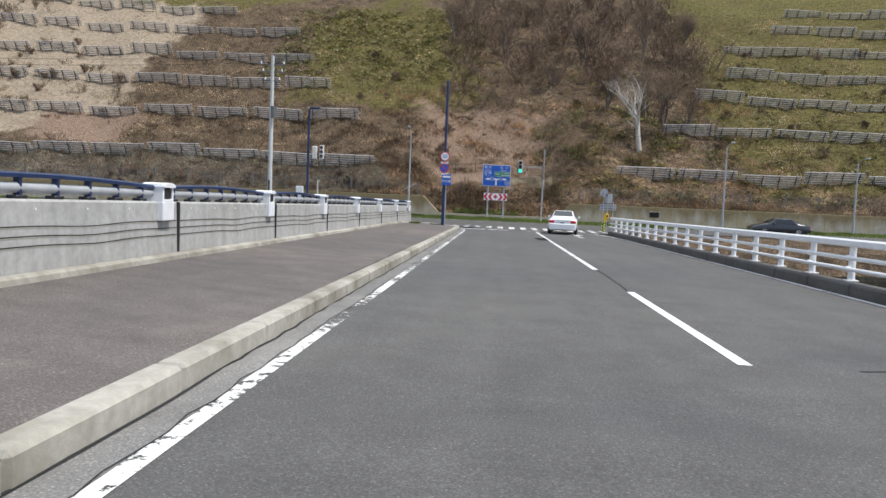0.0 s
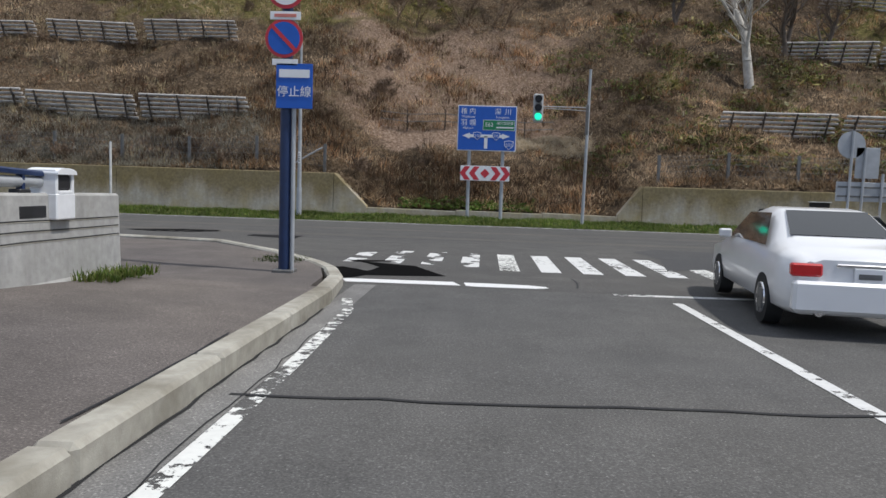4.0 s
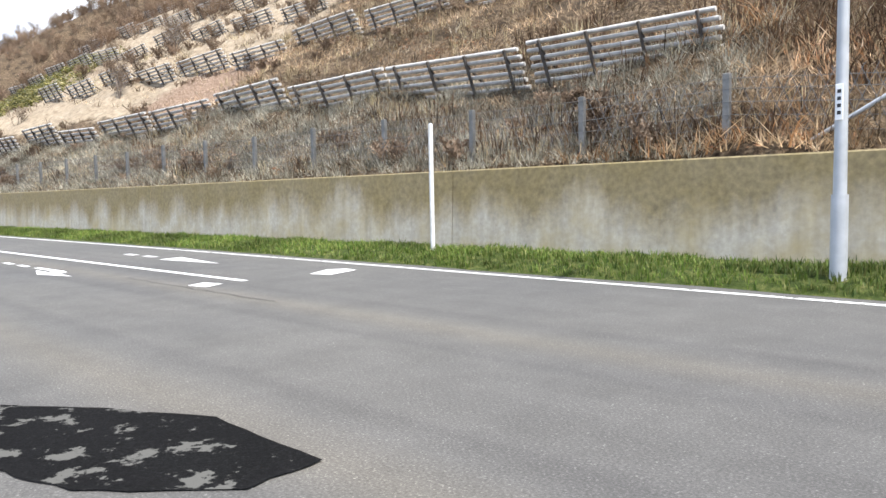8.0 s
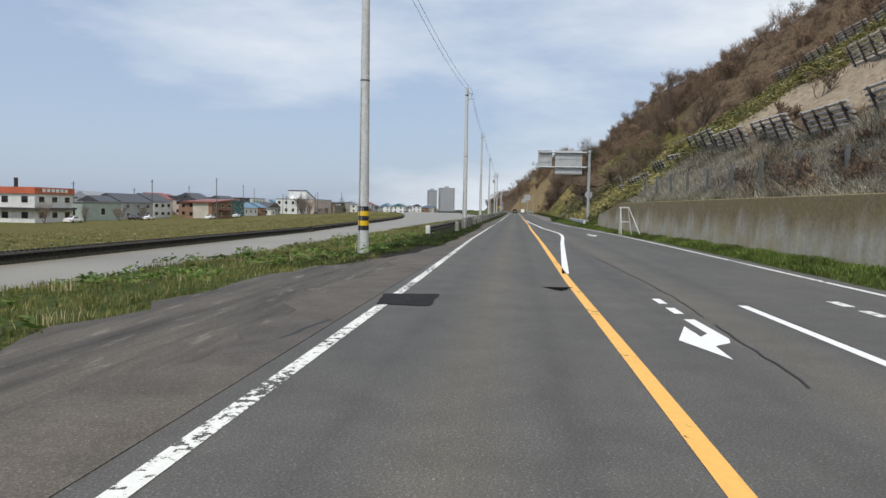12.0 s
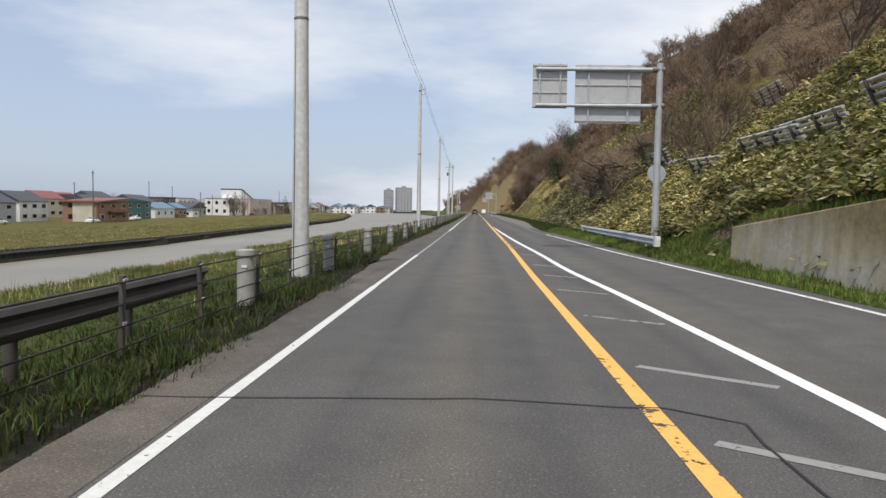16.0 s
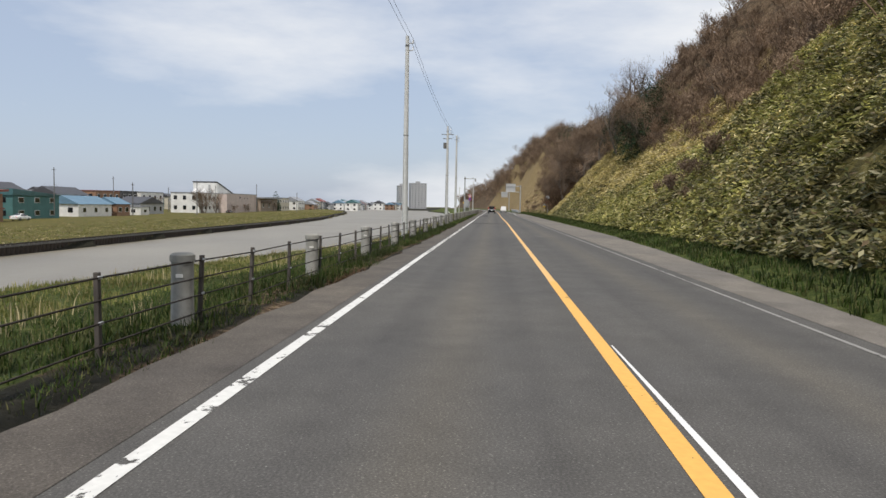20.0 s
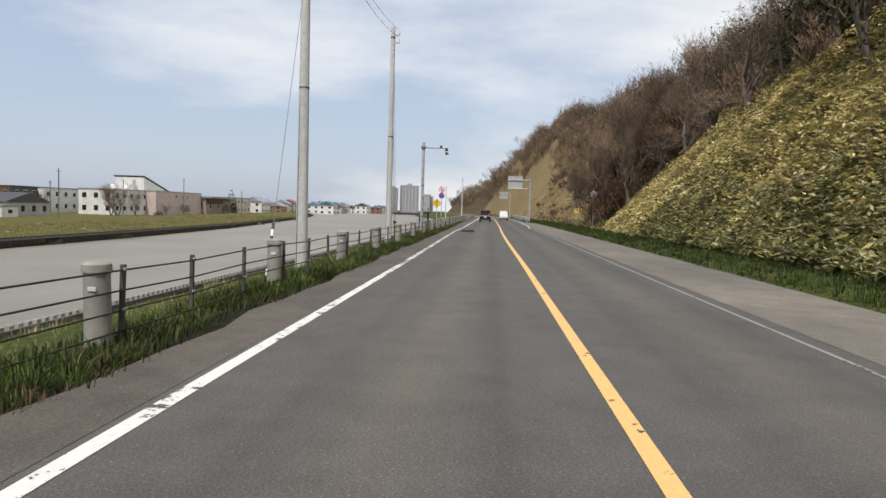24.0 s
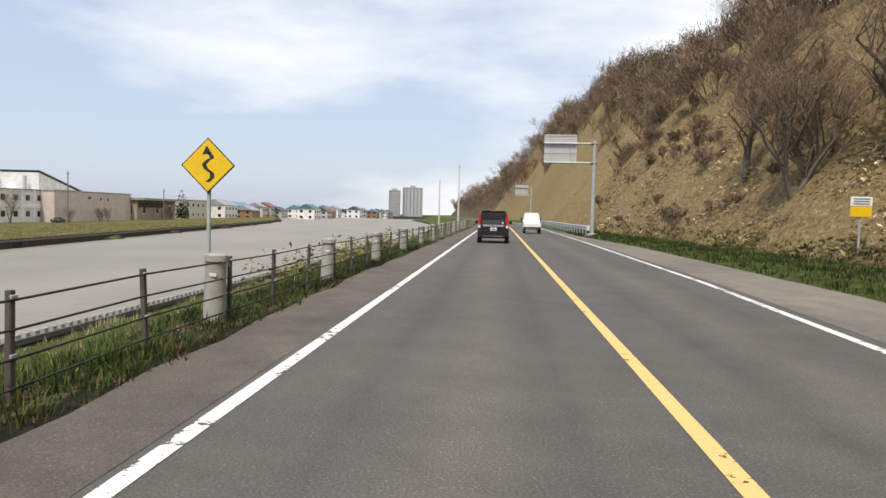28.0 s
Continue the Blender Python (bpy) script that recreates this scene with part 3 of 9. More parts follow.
def numpy_mesh(name, verts, faces, mat, smooth=False):
    """A mesh from arrays: verts (n, 3), faces (m, k) with one k."""
    me = bpy.data.meshes.new(name)
    m, k = faces.shape
    me.vertices.add(len(verts))
    me.vertices.foreach_set("co", verts.astype(np.float32).ravel())
    me.loops.add(m * k)
    me.loops.foreach_set("vertex_index", faces.astype(np.int32).ravel())
    me.polygons.add(m)
    me.polygons.foreach_set("loop_start", np.arange(0, m * k, k, dtype=np.int32))
    me.polygons.foreach_set("loop_total", np.full(m, k, dtype=np.int32))
    if smooth:
        me.polygons.foreach_set("use_smooth", np.ones(m, dtype=bool))
    me.materials.append(M[mat])
    me.update(calc_edges=True)
    me.validate()
    return me


def curve_of(*pairs):
    xs, ys = zip(*sorted(pairs))
    return lambda x: np.interp(x, xs, ys)


# ---- plan: the highway runs towards -x, the bridge towards +y ----
def road_bend(x):
    """The highway swings to the river side far ahead."""
    d = np.clip(-np.asarray(x, dtype=float) - 338, 0, 340)
    return -d * d / 3200


left_edge = curve_of((-339.28, -1.1), (-278.29, -1.3), (-264.05, -1.0), (-158.77, -0.78), (-146.31, -0.8), (-132.39, -1.0), (-114.22, -0.9), (-99.28, -1.1), (-83.64, -0.75), (-71.72, -0.72), (-60.4, -0.8), (-54.12, -0.85), (-50.02, -1.2), (-46.01, -1.75))
right_line = curve_of((-371.38, 7.0), (-305.04, 7.1), (-278.29, 6.85), (-268.49, 6.45), (-186.9, 6.35), (-151.32, 6.4), (-122, 6.35), (-111.66, 6.8), (-95.77, 7.35), (-81.25, 8.3), (-71.72, 8.75), (-60.4, 9.0), (-41, 9.2), (-32, 9.45), (-20, 9.62), (-5, 9.65), (40, 9.65), (160, 9.2))
right_edge = curve_of((-371.38, 7.8), (-317.88, 8.2), (-299.69, 9.3), (-275.08, 9.35), (-181.38, 9.1), (-170.4, 9.0), (-156.31, 8.5), (-140.02, 7.6), (-123.31, 7.1), (-114.22, 7.6), (-93.42, 8.0), (-81.25, 8.8), (-60.4, 9.5), (-41, 9.7), (-20, 10.1), (-3, 10.1), (40, 10.1), (160, 9.7))
wall_y = curve_of((-88.51, 9.1), (-71.72, 9.7), (-50.02, 10.9), (-35, 11.7), (-12, 12.4), (0, 12.5), (160, 12.6))
toe_y = curve_of((-382.08, 9.5), (-317.88, 10.3), (-282.57, 12.6), (-259.81, 11.8), (-181.38, 10.6), (-158.77, 10.2), (-123.31, 9.0), (-102.89, 9.5), (-88.51, 9.75), (-71.72, 10.3), (-50.02, 11.5), (-35, 12.3), (-12, 13.0), (0, 13.1), (160, 13.2))
toe_z = curve_of((-105.36, 0.25), (-95.77, 0.6), (-86.09, 1.6), (-78.85, 2.1), (-3, 2.1), (0.2, 0.55), (10.5, 0.48), (12.5, 1.7), (14, 1.95), (160, 1.95))
steep = curve_of((-617.48, 1.3), (-499.78, 1.7), (-435.58, 1.75), (-392.78, 1.5), (-349.98, 1.22), (-253.4, 1.08), (-170.4, 0.95), (-120.69, 0.82), (-77.64, 0.7), (-50.02, 0.65), (160, 0.63))
crest = curve_of((-981.28, 0.5), (-703.08, 7), (-617.48, 16), (-574.68, 23), (-499.78, 30), (-435.58, 31), (-392.78, 26.5), (-355.33, 22), (-317.88, 20.5), (-294.34, 23.5), (-266.25, 30), (-236.58, 36), (-170.4, 38), (-107.85, 40), (-60.4, 50), (0, 62), (160, 62))
near_bank = curve_of((-446.28, -11.8), (-275.08, -11.4), (60, -11.4), (160, -12))
far_bank = curve_of((-767.28, -110), (-531.88, -70), (-376.73, -53), (-323.23, -45), (-278.29, -41), (-175.88, -35), (-146.31, -33), (160, -33))
WATER = -2.95


def deck_z(y):
    """Height of the bridge road, which falls to the junction."""
    return 0.0105 * np.maximum(0, -np.asarray(y, dtype=float) - 9.0)


def bumps(x, y):
    return (0.5 * np.sin(x * 0.21 + 1.3) * np.sin(y * 0.17 + x * 0.05) + 0.35 * np.sin(x * 0.53 + y * 0.31) + 0.22 * np.sin(x * 1.13 - y * 0.9 + 2) + 0.12 * np.sin(x * 2.3 + y * 1.9))


def land(x, y):
    """Height of the ground sheet."""
    x, y = np.asarray(x, dtype=float), np.asarray(y, dtype=float)
    o = road_bend(x)
    v = y - o
    # hill
    d = v - toe_y(x)
    up = np.maximum(0, d)
    gully = 1 + 0.14 * np.sin(x * 0.075 + 0.6) + 0.08 * np.sin(x * 0.19 + 2.0) + 0.04 * np.clip((-275.08 - x) / 20, 0, 1) * np.sin(x * 0.36 + 1.0)
    u = up * steep(x) * np.where(x < -101.66, gully, 1.0) + 0.62 * bumps(x, y) * np.clip(up / 4, 0, 1) * np.where(x < -101.66, 1.3, 1.0) + 0.13 * np.sin(x * 3.1 + 1.7 * np.sin(y * 2.3)) * np.sin(y * 3.4 + 1.3 * np.sin(x * 1.9)) * np.clip(up / 2, 0, 1)
    c = crest(x) + (3 * np.sin(x * 0.045) + 1.5 * np.sin(x * 0.13)) * np.where(x < -253.4, 0.3, 1.0)
    soft = np.interp(x, [-307.18, -258.74], [3.5, 7.0])
    h_hill = toe_z(x) - soft * np.log(np.exp(-np.maximum(u, 0) / soft) + np.exp(-c / soft))
    # verge between the road and the hill
    e = right_edge(x)
    w = wall_y(x)
    verge = np.where(v > e, np.minimum(0.22, (v - e) * 0.25), 0.0) + 0.03 * np.sin(x * 1.7) * (v > e + 0.3)
    hill_side = np.where(d >= 0, h_hill, np.where((x > -90.94) & (v > w + 0.45), toe_z(x) * 1.0, np.where(x <= -90.94, verge + np.clip((d + 1.0), 0, 1) * np.maximum(0, toe_z(x) - 0.2), verge)))
    # river side
    nb, fb = near_bank(x), far_bank(x)
    le = left_edge(x)
    flat = np.interp(x, [-236.58, -192.44, -161.22, -140.02, 60], [0.0, 0.15, 0.75, 1.0, 1.0])
    s = np.clip((le - 0.6 - v) / np.maximum(0.1, le - 0.6 - nb), 0, 1)
    shape_a = -0.12 * np.clip(s / 0.1, 0, 1) - 2.42 * np.clip((s - 0.08) / 0.92, 0, 1) ** 0.5
    shape_b = -0.08 * np.clip(s / 0.1, 0, 1) - 0.45 * np.clip((s - 0.1) / 0.65, 0, 1) - 1.6 * np.clip((s - 0.75) / 0.25, 0, 1)
    bank = shape_a * (1 - flat) + shape_b * flat + 0.05 * np.sin(x * 0.9) * np.clip(s * 6, 0, 1)
    river = np.full_like(x, WATER - 1.2)
    far = -2.25 - np.clip((fb - v) / 50, 0, 1) * 1.0 + 0.15 * np.sin(x * 0.06) * np.clip((fb - v) / 6, 0, 1)
    low = np.where(v > nb - 0.35, bank, np.where(v > fb + 0.15, river, far))
    z = np.where(v > e, hill_side, np.where(v < le, low, -0.06))
    # approach to the bridge on the far side, and the corner fills
    on_bank = (x > -2.0) & (x < 15.5) & ((y > -12.2) & (y < 1) | (y < fb - 0.5))
    z = np.where(on_bank, deck_z(y) - 0.1, z)
    corner = (v < le) & (v > -6.0) & (x > -30) & (x < 45)
    z = np.where(corner & ~on_bank, np.maximum(z, -0.12), z)
    return z


def grid_lines(*spans):
    out = []
    for a, b, step in spans:
        out += list(np.arange(a, b, step))
    return np.array(sorted(set(np.round(out, 3))))


gx = grid_lines((-2600, -981.28, 170), (-981.28, -467.68, 12), (-467.68, -339.28, 3.5), (-339.28, 46, 1.0), (46, 160, 6), (160, 1700, 140))
gv = grid_lines((-2600, -400, 160), (-400, -130, 15), (-130, -46, 4), (-46, -14, 1.0), (-14, 15.2, 0.4), (15.2, 30, 0.7), (30, 75, 1.8), (75, 160, 12), (160, 1900, 150))
GX, GV = np.meshgrid(gx, gv, indexing="ij")
# grid rows follow the far banks and the toe line so that edges stay crisp
GY = GV + road_bend(np.clip(GX, -681.68, 0)) * np.clip(1 - np.abs(GV) / 900, 0, 1)
GZ = land(GX, GY)
nx_, nv_ = GX.shape
g_id = np.arange(nx_ * nv_).reshape(nx_, nv_)
g_faces = np.stack([g_id[:-1, :-1], g_id[1:, :-1], g_id[1:, 1:], g_id[:-1, 1:]], -1).reshape(-1, 4)
g_mesh = numpy_mesh("ground", np.stack([GX, GY, GZ], -1).reshape(-1, 3), g_faces, "ground", True)
zone = np.zeros((nx_ * nv_, 4), dtype=np.float32)
fx, fy = GX.ravel(), (GY - road_bend(GX)).ravel()
dt = fy - toe_y(fx)
sand = np.clip((-37 - fx) / 9, 0, 1) * np.clip((fx + 93.42) / 8, 0, 1) * np.clip((dt - np.interp(fx, [-83.64, -55.16, -42, -22], [5.5, 6.0, 9.0, 10.5])) / 3, 0, 1) * np.clip((60 - dt) / 20, 0, 1)
sand = np.maximum(sand, 0.55 * np.exp(-((fx - 34) / 10) ** 2) * np.clip((dt - 3) / 4, 0, 1) * np.clip((14 - dt) / 4, 0, 1))
green = (right_edge(fx) - 0.2 < fy) * (dt < 0.2) * ((fy < wall_y(fx) + 0.2) | (fx < -90.94)) * 0.9
green = np.maximum(green, (fy < left_edge(fx) - 0.9) * 0.8 * ~((fx > 10) & (fx < 70) & (fy > -30)))
olive = 0.75 * np.exp(-(((fx + 10) / 15) ** 2)) * np.clip((dt - 12) / 6, 0, 1) * np.clip((60 - dt) / 20, 0, 1)
olive = np.maximum(olive, 0.62 * np.clip((fx - 26) / 6, 0, 1) * np.clip(dt / 4, 0, 1) * (fx < 120))
olive = np.maximum(olive, 0.55 * np.clip((-22 - fx) / 8, 0, 1) * np.clip((fx + 107.85) / 10, 0, 1) * np.clip((dt - 40) / 6, 0, 1))
olive = np.maximum(olive, 0.5 * np.clip((-78.85 - fx) / 10, 0, 1) * np.clip((fx + 275.08) / 20, 0, 1) * np.clip((22 - dt) / 8, 0, 1) * (dt > 0))
olive = np.maximum(olive, 0.5 * np.clip((-6 - fy) / 20, 0, 1) * (fy < far_bank(fx)))
tawny = 0.75 * np.clip((-272.94 - fx) / 12, 0, 1) * np.clip((dt + 1) / 2, 0, 1) * np.clip((26 - dt) / 12, 0, 1) * (fx > -531.88)
tawny = np.maximum(tawny, 0.72 * np.clip((-176.98 - fx) / 14, 0, 1) * np.clip((dt - 4) / 4, 0, 1) * np.clip((36 - dt) / 8, 0, 1) * (fx > -467.68) * (1 - 0.85 * np.clip((-200 - fx) / 12, 0, 1) * np.clip((fx + 292) / 10, 0, 1)))
red = 0.75 * np.exp(-(((fx - 3) / 9) ** 2)) * np.clip((dt - 3) / 3, 0, 1) * np.clip((24 - dt) / 8, 0, 1)
red = np.maximum(red, 0.85 * np.exp(-(((fx + 42) / 7) ** 2)) * np.clip((dt - 6) / 2, 0, 1) * np.clip((15 - dt) / 3, 0, 1))
green = np.maximum(green, 0.45 * np.clip((-78.85 - fx) / 10, 0, 1) * np.clip((fx + 217.46) / 20, 0, 1) * np.clip(dt / 3, 0, 1) * np.clip((22 - dt) / 8, 0, 1))
mud_and_shade = (fy < left_edge(fx) + 0.1) * (fy > left_edge(fx) - np.where(fx > -140.02, 0.9, 0.35)) * 0.62
mud_and_shade = np.maximum(mud_and_shade, (fy < near_bank(fx) + 0.4) * (fy > far_bank(fx) - 1.0) * 1.0)
# near-black ground under the bamboo grass: shade between the leaves, put into colour
mud_and_shade = np.maximum(mud_and_shade, 0.75 * np.clip((-84 - fx) / 8, 0, 1) * np.clip((fx + 280) / 20, 0, 1) * np.clip(dt / 1.5, 0, 1) * np.clip((17 - dt) / 5, 0, 1))
zone[:, 0], zone[:, 1], zone[:, 2], zone[:, 3] = sand, green, mud_and_shade, 1
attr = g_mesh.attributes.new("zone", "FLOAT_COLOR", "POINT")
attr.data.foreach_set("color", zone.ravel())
cover = np.stack([olive, tawny, red, np.ones_like(red)], -1).astype(np.float32)
attr = g_mesh.attributes.new("cover", "FLOAT_COLOR", "POINT")
attr.data.foreach_set("color", cover.ravel())
ground = tagged(new("ground", g_mesh), "dead-grass hillside, green verges and flat town land", "ground", kind="structure")

river_x = grid_lines((-767.28, 160, 10))
structure("water", Shape().add([(x, y, WATER) for x in river_x for y in (far_bank(x) + road_bend(x) - 3, near_bank(x) + road_bend(x) + 1.2)],
          [(2 * k, 2 * k + 1, 2 * k + 3, 2 * k + 2) for k in range(len(river_x) - 1)]), "water", "muddy grey-brown river along the highway", "river")


def strip(xs, lo, hi, z=0.0, dz=0.0):
    """A road ribbon between two edge lines, with its own thickness."""
    s = Shape()
    pts = [(float(x), float(lo(x) + road_bend(x)), float(hi(x) + road_bend(x))) for x in xs]
    n = len(pts)
    vs = [(x, b, z) for x, a, b in pts] + [(x, a, z) for x, a, b in pts] + [(x, b, z - dz) for x, a, b in pts] + [(x, a, z - dz) for x, a, b in pts]
    fs = []
    for k in range(n - 1):
        fs.append((k, n + k, n + k + 1, k + 1))
        if dz:
            fs += [(k, k + 1, 2 * n + k + 1, 2 * n + k), (n + k, 3 * n + k, 3 * n + k + 1, n + k + 1)]
    return s.add(vs, fs)


hx = grid_lines((-703.08, -467.68, 10), (-467.68, -339.28, 5), (-339.28, 46, 1.5), (46, 160, 10))
rag = lambda x: 0.05 * math.sin(x * 2.1) + 0.04 * math.sin(x * 5.3 + 1) + 0.03 * math.sin(x * 11.7)
structure("road", strip(hx, lambda x: min(left_edge(x), 0) * (1 if x < -46.01 else 0) - (0.35 if x >= -46.01 else 0) + rag(x), lambda x: right_edge(x) + rag(x + 50), 0.0, 0.12), "asphalt", "worn grey asphalt two-lane highway", "road")
structure("road_shoulder", strip(grid_lines((-339.28, -46.01, 1.5)), lambda x: left_edge(x) - 0.02 + rag(x), lambda x: -0.14, 0.004), "shoulder", "dusty asphalt shoulder beside the edge line", "road")
structure("road_shoulder_right", strip(grid_lines((-328.58, -131.1, 1.5)), lambda x: right_line(x) + 0.3, lambda x: right_edge(x) - 0.03 + rag(x + 50), 0.004), "shoulder_pale", "pale gravelly shoulder under the hill", "road")
lay = curve_of((-48.01, -1.4), (-44.52, -2.4), (-41, -3.2), (-30, -3.2), (-22, -3.75), (-15, -4.2), (-9, -3.6), (-5.5, -2.4))
structure("dirt_strip", strip(grid_lines((-47.01, -13, 0.6)), lambda x: -1.15 + 0.22 * np.sin(x * 0.7) + 0.12 * np.sin(x * 2.3 + 1.0) + 1.5 * rag(x), lambda x: -0.19, 0.007, 0.1), "shoulder", "brown dusty strip beside the edge line", "dirt strip")
structure("lay_by", strip(grid_lines((-48.01, -5.4, 0.8)), lambda x: lay(x) + 3 * rag(x), lambda x: -0.2, 0.002, 0.1), "layby", "dusty grey gravel lay-by with dark oily stains", "lay-by")
# junction mouth and bridge road
mouth = [(12.1, -9.5), (12.6, -7.6), (13.8, -5.4), (16.2, -3.2), (20.5, -1.3), (27, -0.3), (27, 0.6), (-9, 0.6), (-9, -0.5), (-5.2, -2.3), (-1.2, -3.3), (0.85, -5.4), (2.15, -7.2), (2.65, -8.2), (2.95, -9.5)]
structure("junction", Shape().prism(mouth, -0.1, 0.004), "asphalt", "patched grey asphalt of the T-junction", "road")
by = np.arange(-96, -9.4, 1.5)


def deck(x0, x1, lift, ys=by, thick=0.0):
    s = Shape()
    n = len(ys)
    vs = [(x, float(y), float(deck_z(y)) + lift) for y in ys for x in (x0, x1)]
    s.add(vs, [(2 * k, 2 * k + 1, 2 * k + 3, 2 * k + 2) for k in range(n - 1)])
    if thick:
        vs2 = [(x, y, z - thick) for x, y, z in vs]
        o = 2 * n
        s.add(vs + vs2, [(2 * k, 2 * k + 2, o + 2 * k + 2, o + 2 * k) for k in range(n - 1)] + [(2 * k + 1, o + 2 * k + 1, o + 2 * k + 3, 2 * k + 3) for k in range(n - 1)]
              + [(o + 2 * k, o + 2 * k + 2, o + 2 * k + 3, o + 2 * k + 1) for k in range(n - 1)] + [(0, o, o + 1, 1), (2 * n - 2, 2 * n - 1, o + 2 * n - 1, o + 2 * n - 2)])
    return s


by = np.append(by, -9.4)
structure("bridge_road", deck(2.9, 13.0, 0.0, by), "asphalt_bridge", "grey asphalt bridge carriageway", "road")
structure("bridge_deck", deck(-0.6, 14.4, -0.06, by, 0.9), "parapet", "concrete bridge deck over the river", "bridge")
walk_y = np.append(np.arange(-96, -11.2, 1.5), -11.2)
foot_z = lambda x, y: float(deck_z(y)) + 0.185 + (float(np.interp(y, [-18, -14, -11.2], [0.39, 0.34, 0.22])) - 0.185) * (2.85 - x) / 2.75
structure("pavement", Shape().loft([[(x, float(y), foot_z(x, y) - d) for x, d in ((-0.35, 0), (2.94, 0), (2.94, 0.2), (-0.35, 0.2))][::-1] for y in walk_y], True, True, False), "walkway", "brownish-grey asphalt footway on the bridge", "pavement")
corner = [(-0.4, -11.2), (2.72, -11.2), (2.62, -9.4), (2.3, -8.1), (1.9, -7.3), (0.7, -5.75), (-1.3, -3.75), (-4.2, -3.3), (-9, -4.2), (-11, -6.5), (-6.0, -9.5)]
structure("pavement_corner", Shape().prism(corner, -0.1, 0.11), "walkway", "worn asphalt footway corner at the junction", "pavement")


def kerb_run(name, pts, width, height, label, mat="kerb"):
    """Kerb stones along a line, each a separate block with open joints."""
    holder = thing(name, label, "kerb", kind="structure")
    i = 0
    for a, b in zip(pts, pts[1:]):
        a, b = Vector(a), Vector(b)
        d = b - a
        n = max(1, round(d.length / 2.0)) if d.length > 2.5 else 1
        for k in range(n):
            p, q = a + d * (k / n), a + d * ((k + 1) / n)
            c = (p + q) / 2
            yaw = math.atan2(d.y, d.x)
            L = (q - p).length - 0.012
            s = Shape().box((0, 0, height / 2 - 0.1), (L, width, height + 0.2), 0.035)
            part("kerb_stone", s, mat, holder, at=Matrix.Translation((c.x, c.y, c.z)) @ Matrix.Rotation(yaw, 4, "Z") @ Matrix.Rotation(-math.atan2(d.z, d.xy.length), 4, "Y"))
            i += 1
    return holder


kerb_run("kerb", [(3.06, float(y), float(deck_z(y))) for y in (-96, -60, -34, -11.4)] + [(2.87, -9.6, -0.03), (2.5, -8.2, -0.07), (2.05, -7.25, -0.08), (0.78, -5.6, -0.06), (-1.25, -3.55, -0.04), (-4.2, -3.1, -0.04)], 0.25, 0.205, "weathered concrete kerb stones beside the footway")
# this kerb faces away from the sun; its shade is in the colour
kerb_run("kerb_right", [(13.0, float(y), float(deck_z(y))) for y in (-96, -60, -34, -9.5)] + [(13.2, -8.4, 0), (14.0, -6.4, 0)], 0.5, 0.24, "kerb coloured dark for its shaded face under the white bridge railing", "kerb_dark")
structure("gutter", deck(3.15, 3.5, 0.004, by), "gutter", "dusty concrete gutter strip along the kerb", "gutter")


# ---- road paint ----
def paint(name, pts, width, mat, label, z=0.006, category="road marking"):
    """A painted line through points (x, y)."""
    s = Shape()
    P = [Vector((p[0], p[1])) for p in pts]
    L, Rr = [], []
    for k, p in enumerate(P):
        d = (P[min(k + 1, len(P) - 1)] - P[max(k - 1, 0)]).normalized()
        nrm = Vector((-d.y, d.x)) * width / 2
        L.append(p + nrm)
        Rr.append(p - nrm)
    hz = lambda p: z + (float(deck_z(p.y)) if 2.5 < p.x < 13.5 and p.y < -9 else 0)
    vs = [(p.x, p.y, hz(p)) for p in L] + [(p.x, p.y, hz(p)) for p in Rr]
    n = len(P)
    s.add(vs, [(n + k, n + k + 1, k + 1, k) for k in range(n - 1)])
    return structure(name, s, mat, label, category)


def area(name, outline, mat, label, z=0.007, category="road marking"):
    hz = lambda p: z + (float(deck_z(p[1])) if 2.5 < p[0] < 13.5 and p[1] < -9 else 0)
    return structure(name, Shape().add([(p[0], p[1], hz(p)) for p in outline], [tuple(range(len(outline)))]), mat, label, category)


def line_xs(a, b, f, step=2.0):
    n = max(2, int(abs(b - a) / step))
    return [(float(x), float(f(x) + road_bend(x))) for x in np.linspace(a, b, n)]


edge_y = curve_of((-470, 0.0), (-264, 0.0), (-248, -0.16), (-231, -0.07), (-214, 0.01), (-149, 0.03), (-132, 0.09), (-116, 0.07), (-100, 0.07), (-85, 0.0), (-72, -0.03), (-62, -0.06), (-40, 0.1), (-29, 0.12), (-21, 0.12), (-15, 0.2), (-12, 0.27))
for a, b, wide, mat, words in ((-12.5, -60.4, 0.16, "white_worn", "worn white edge line"), (-60.4, -82, 0.12, "white_soft", "thin white edge line by the river verge"), (-82, -92, 0.095, "white_soft", "thinning white edge line by the river verge"),
                               (-92, -120, 0.07, "white_trace", "last thin trace of a white edge line"), (-120, -152, 0.14, "white_line", "white edge line beside the shoulder"), (-152, -186, 0.15, "white_chipped", "chipped white edge line beside the shoulder"),
                               (-186, -212, 0.15, "white_line", "white edge line by the river fence"), (-212, -222, 0.15, "white_crumbled", "crumbling white edge line"), (-222, -264, 0.15, "white_chipped", "chipped white edge line by the cabinets"), (-264, -468, 0.14, "white_line", "white edge line along the river fence")):
    paint("edge_line", line_xs(a, b, edge_y, 1.0), wide, mat, words)
paint("edge_line", line_xs(60, -115.5, lambda x: right_line(x)), 0.15, "white_line", "white edge line under the hill")
paint("edge_line", line_xs(-115.5, -266.25, lambda x: right_line(x)), 0.07, "white_faint", "faded white edge line")
paint("edge_line", line_xs(-266.25, -467.68, lambda x: right_line(x)), 0.15, "white_line", "white edge line under the hill")
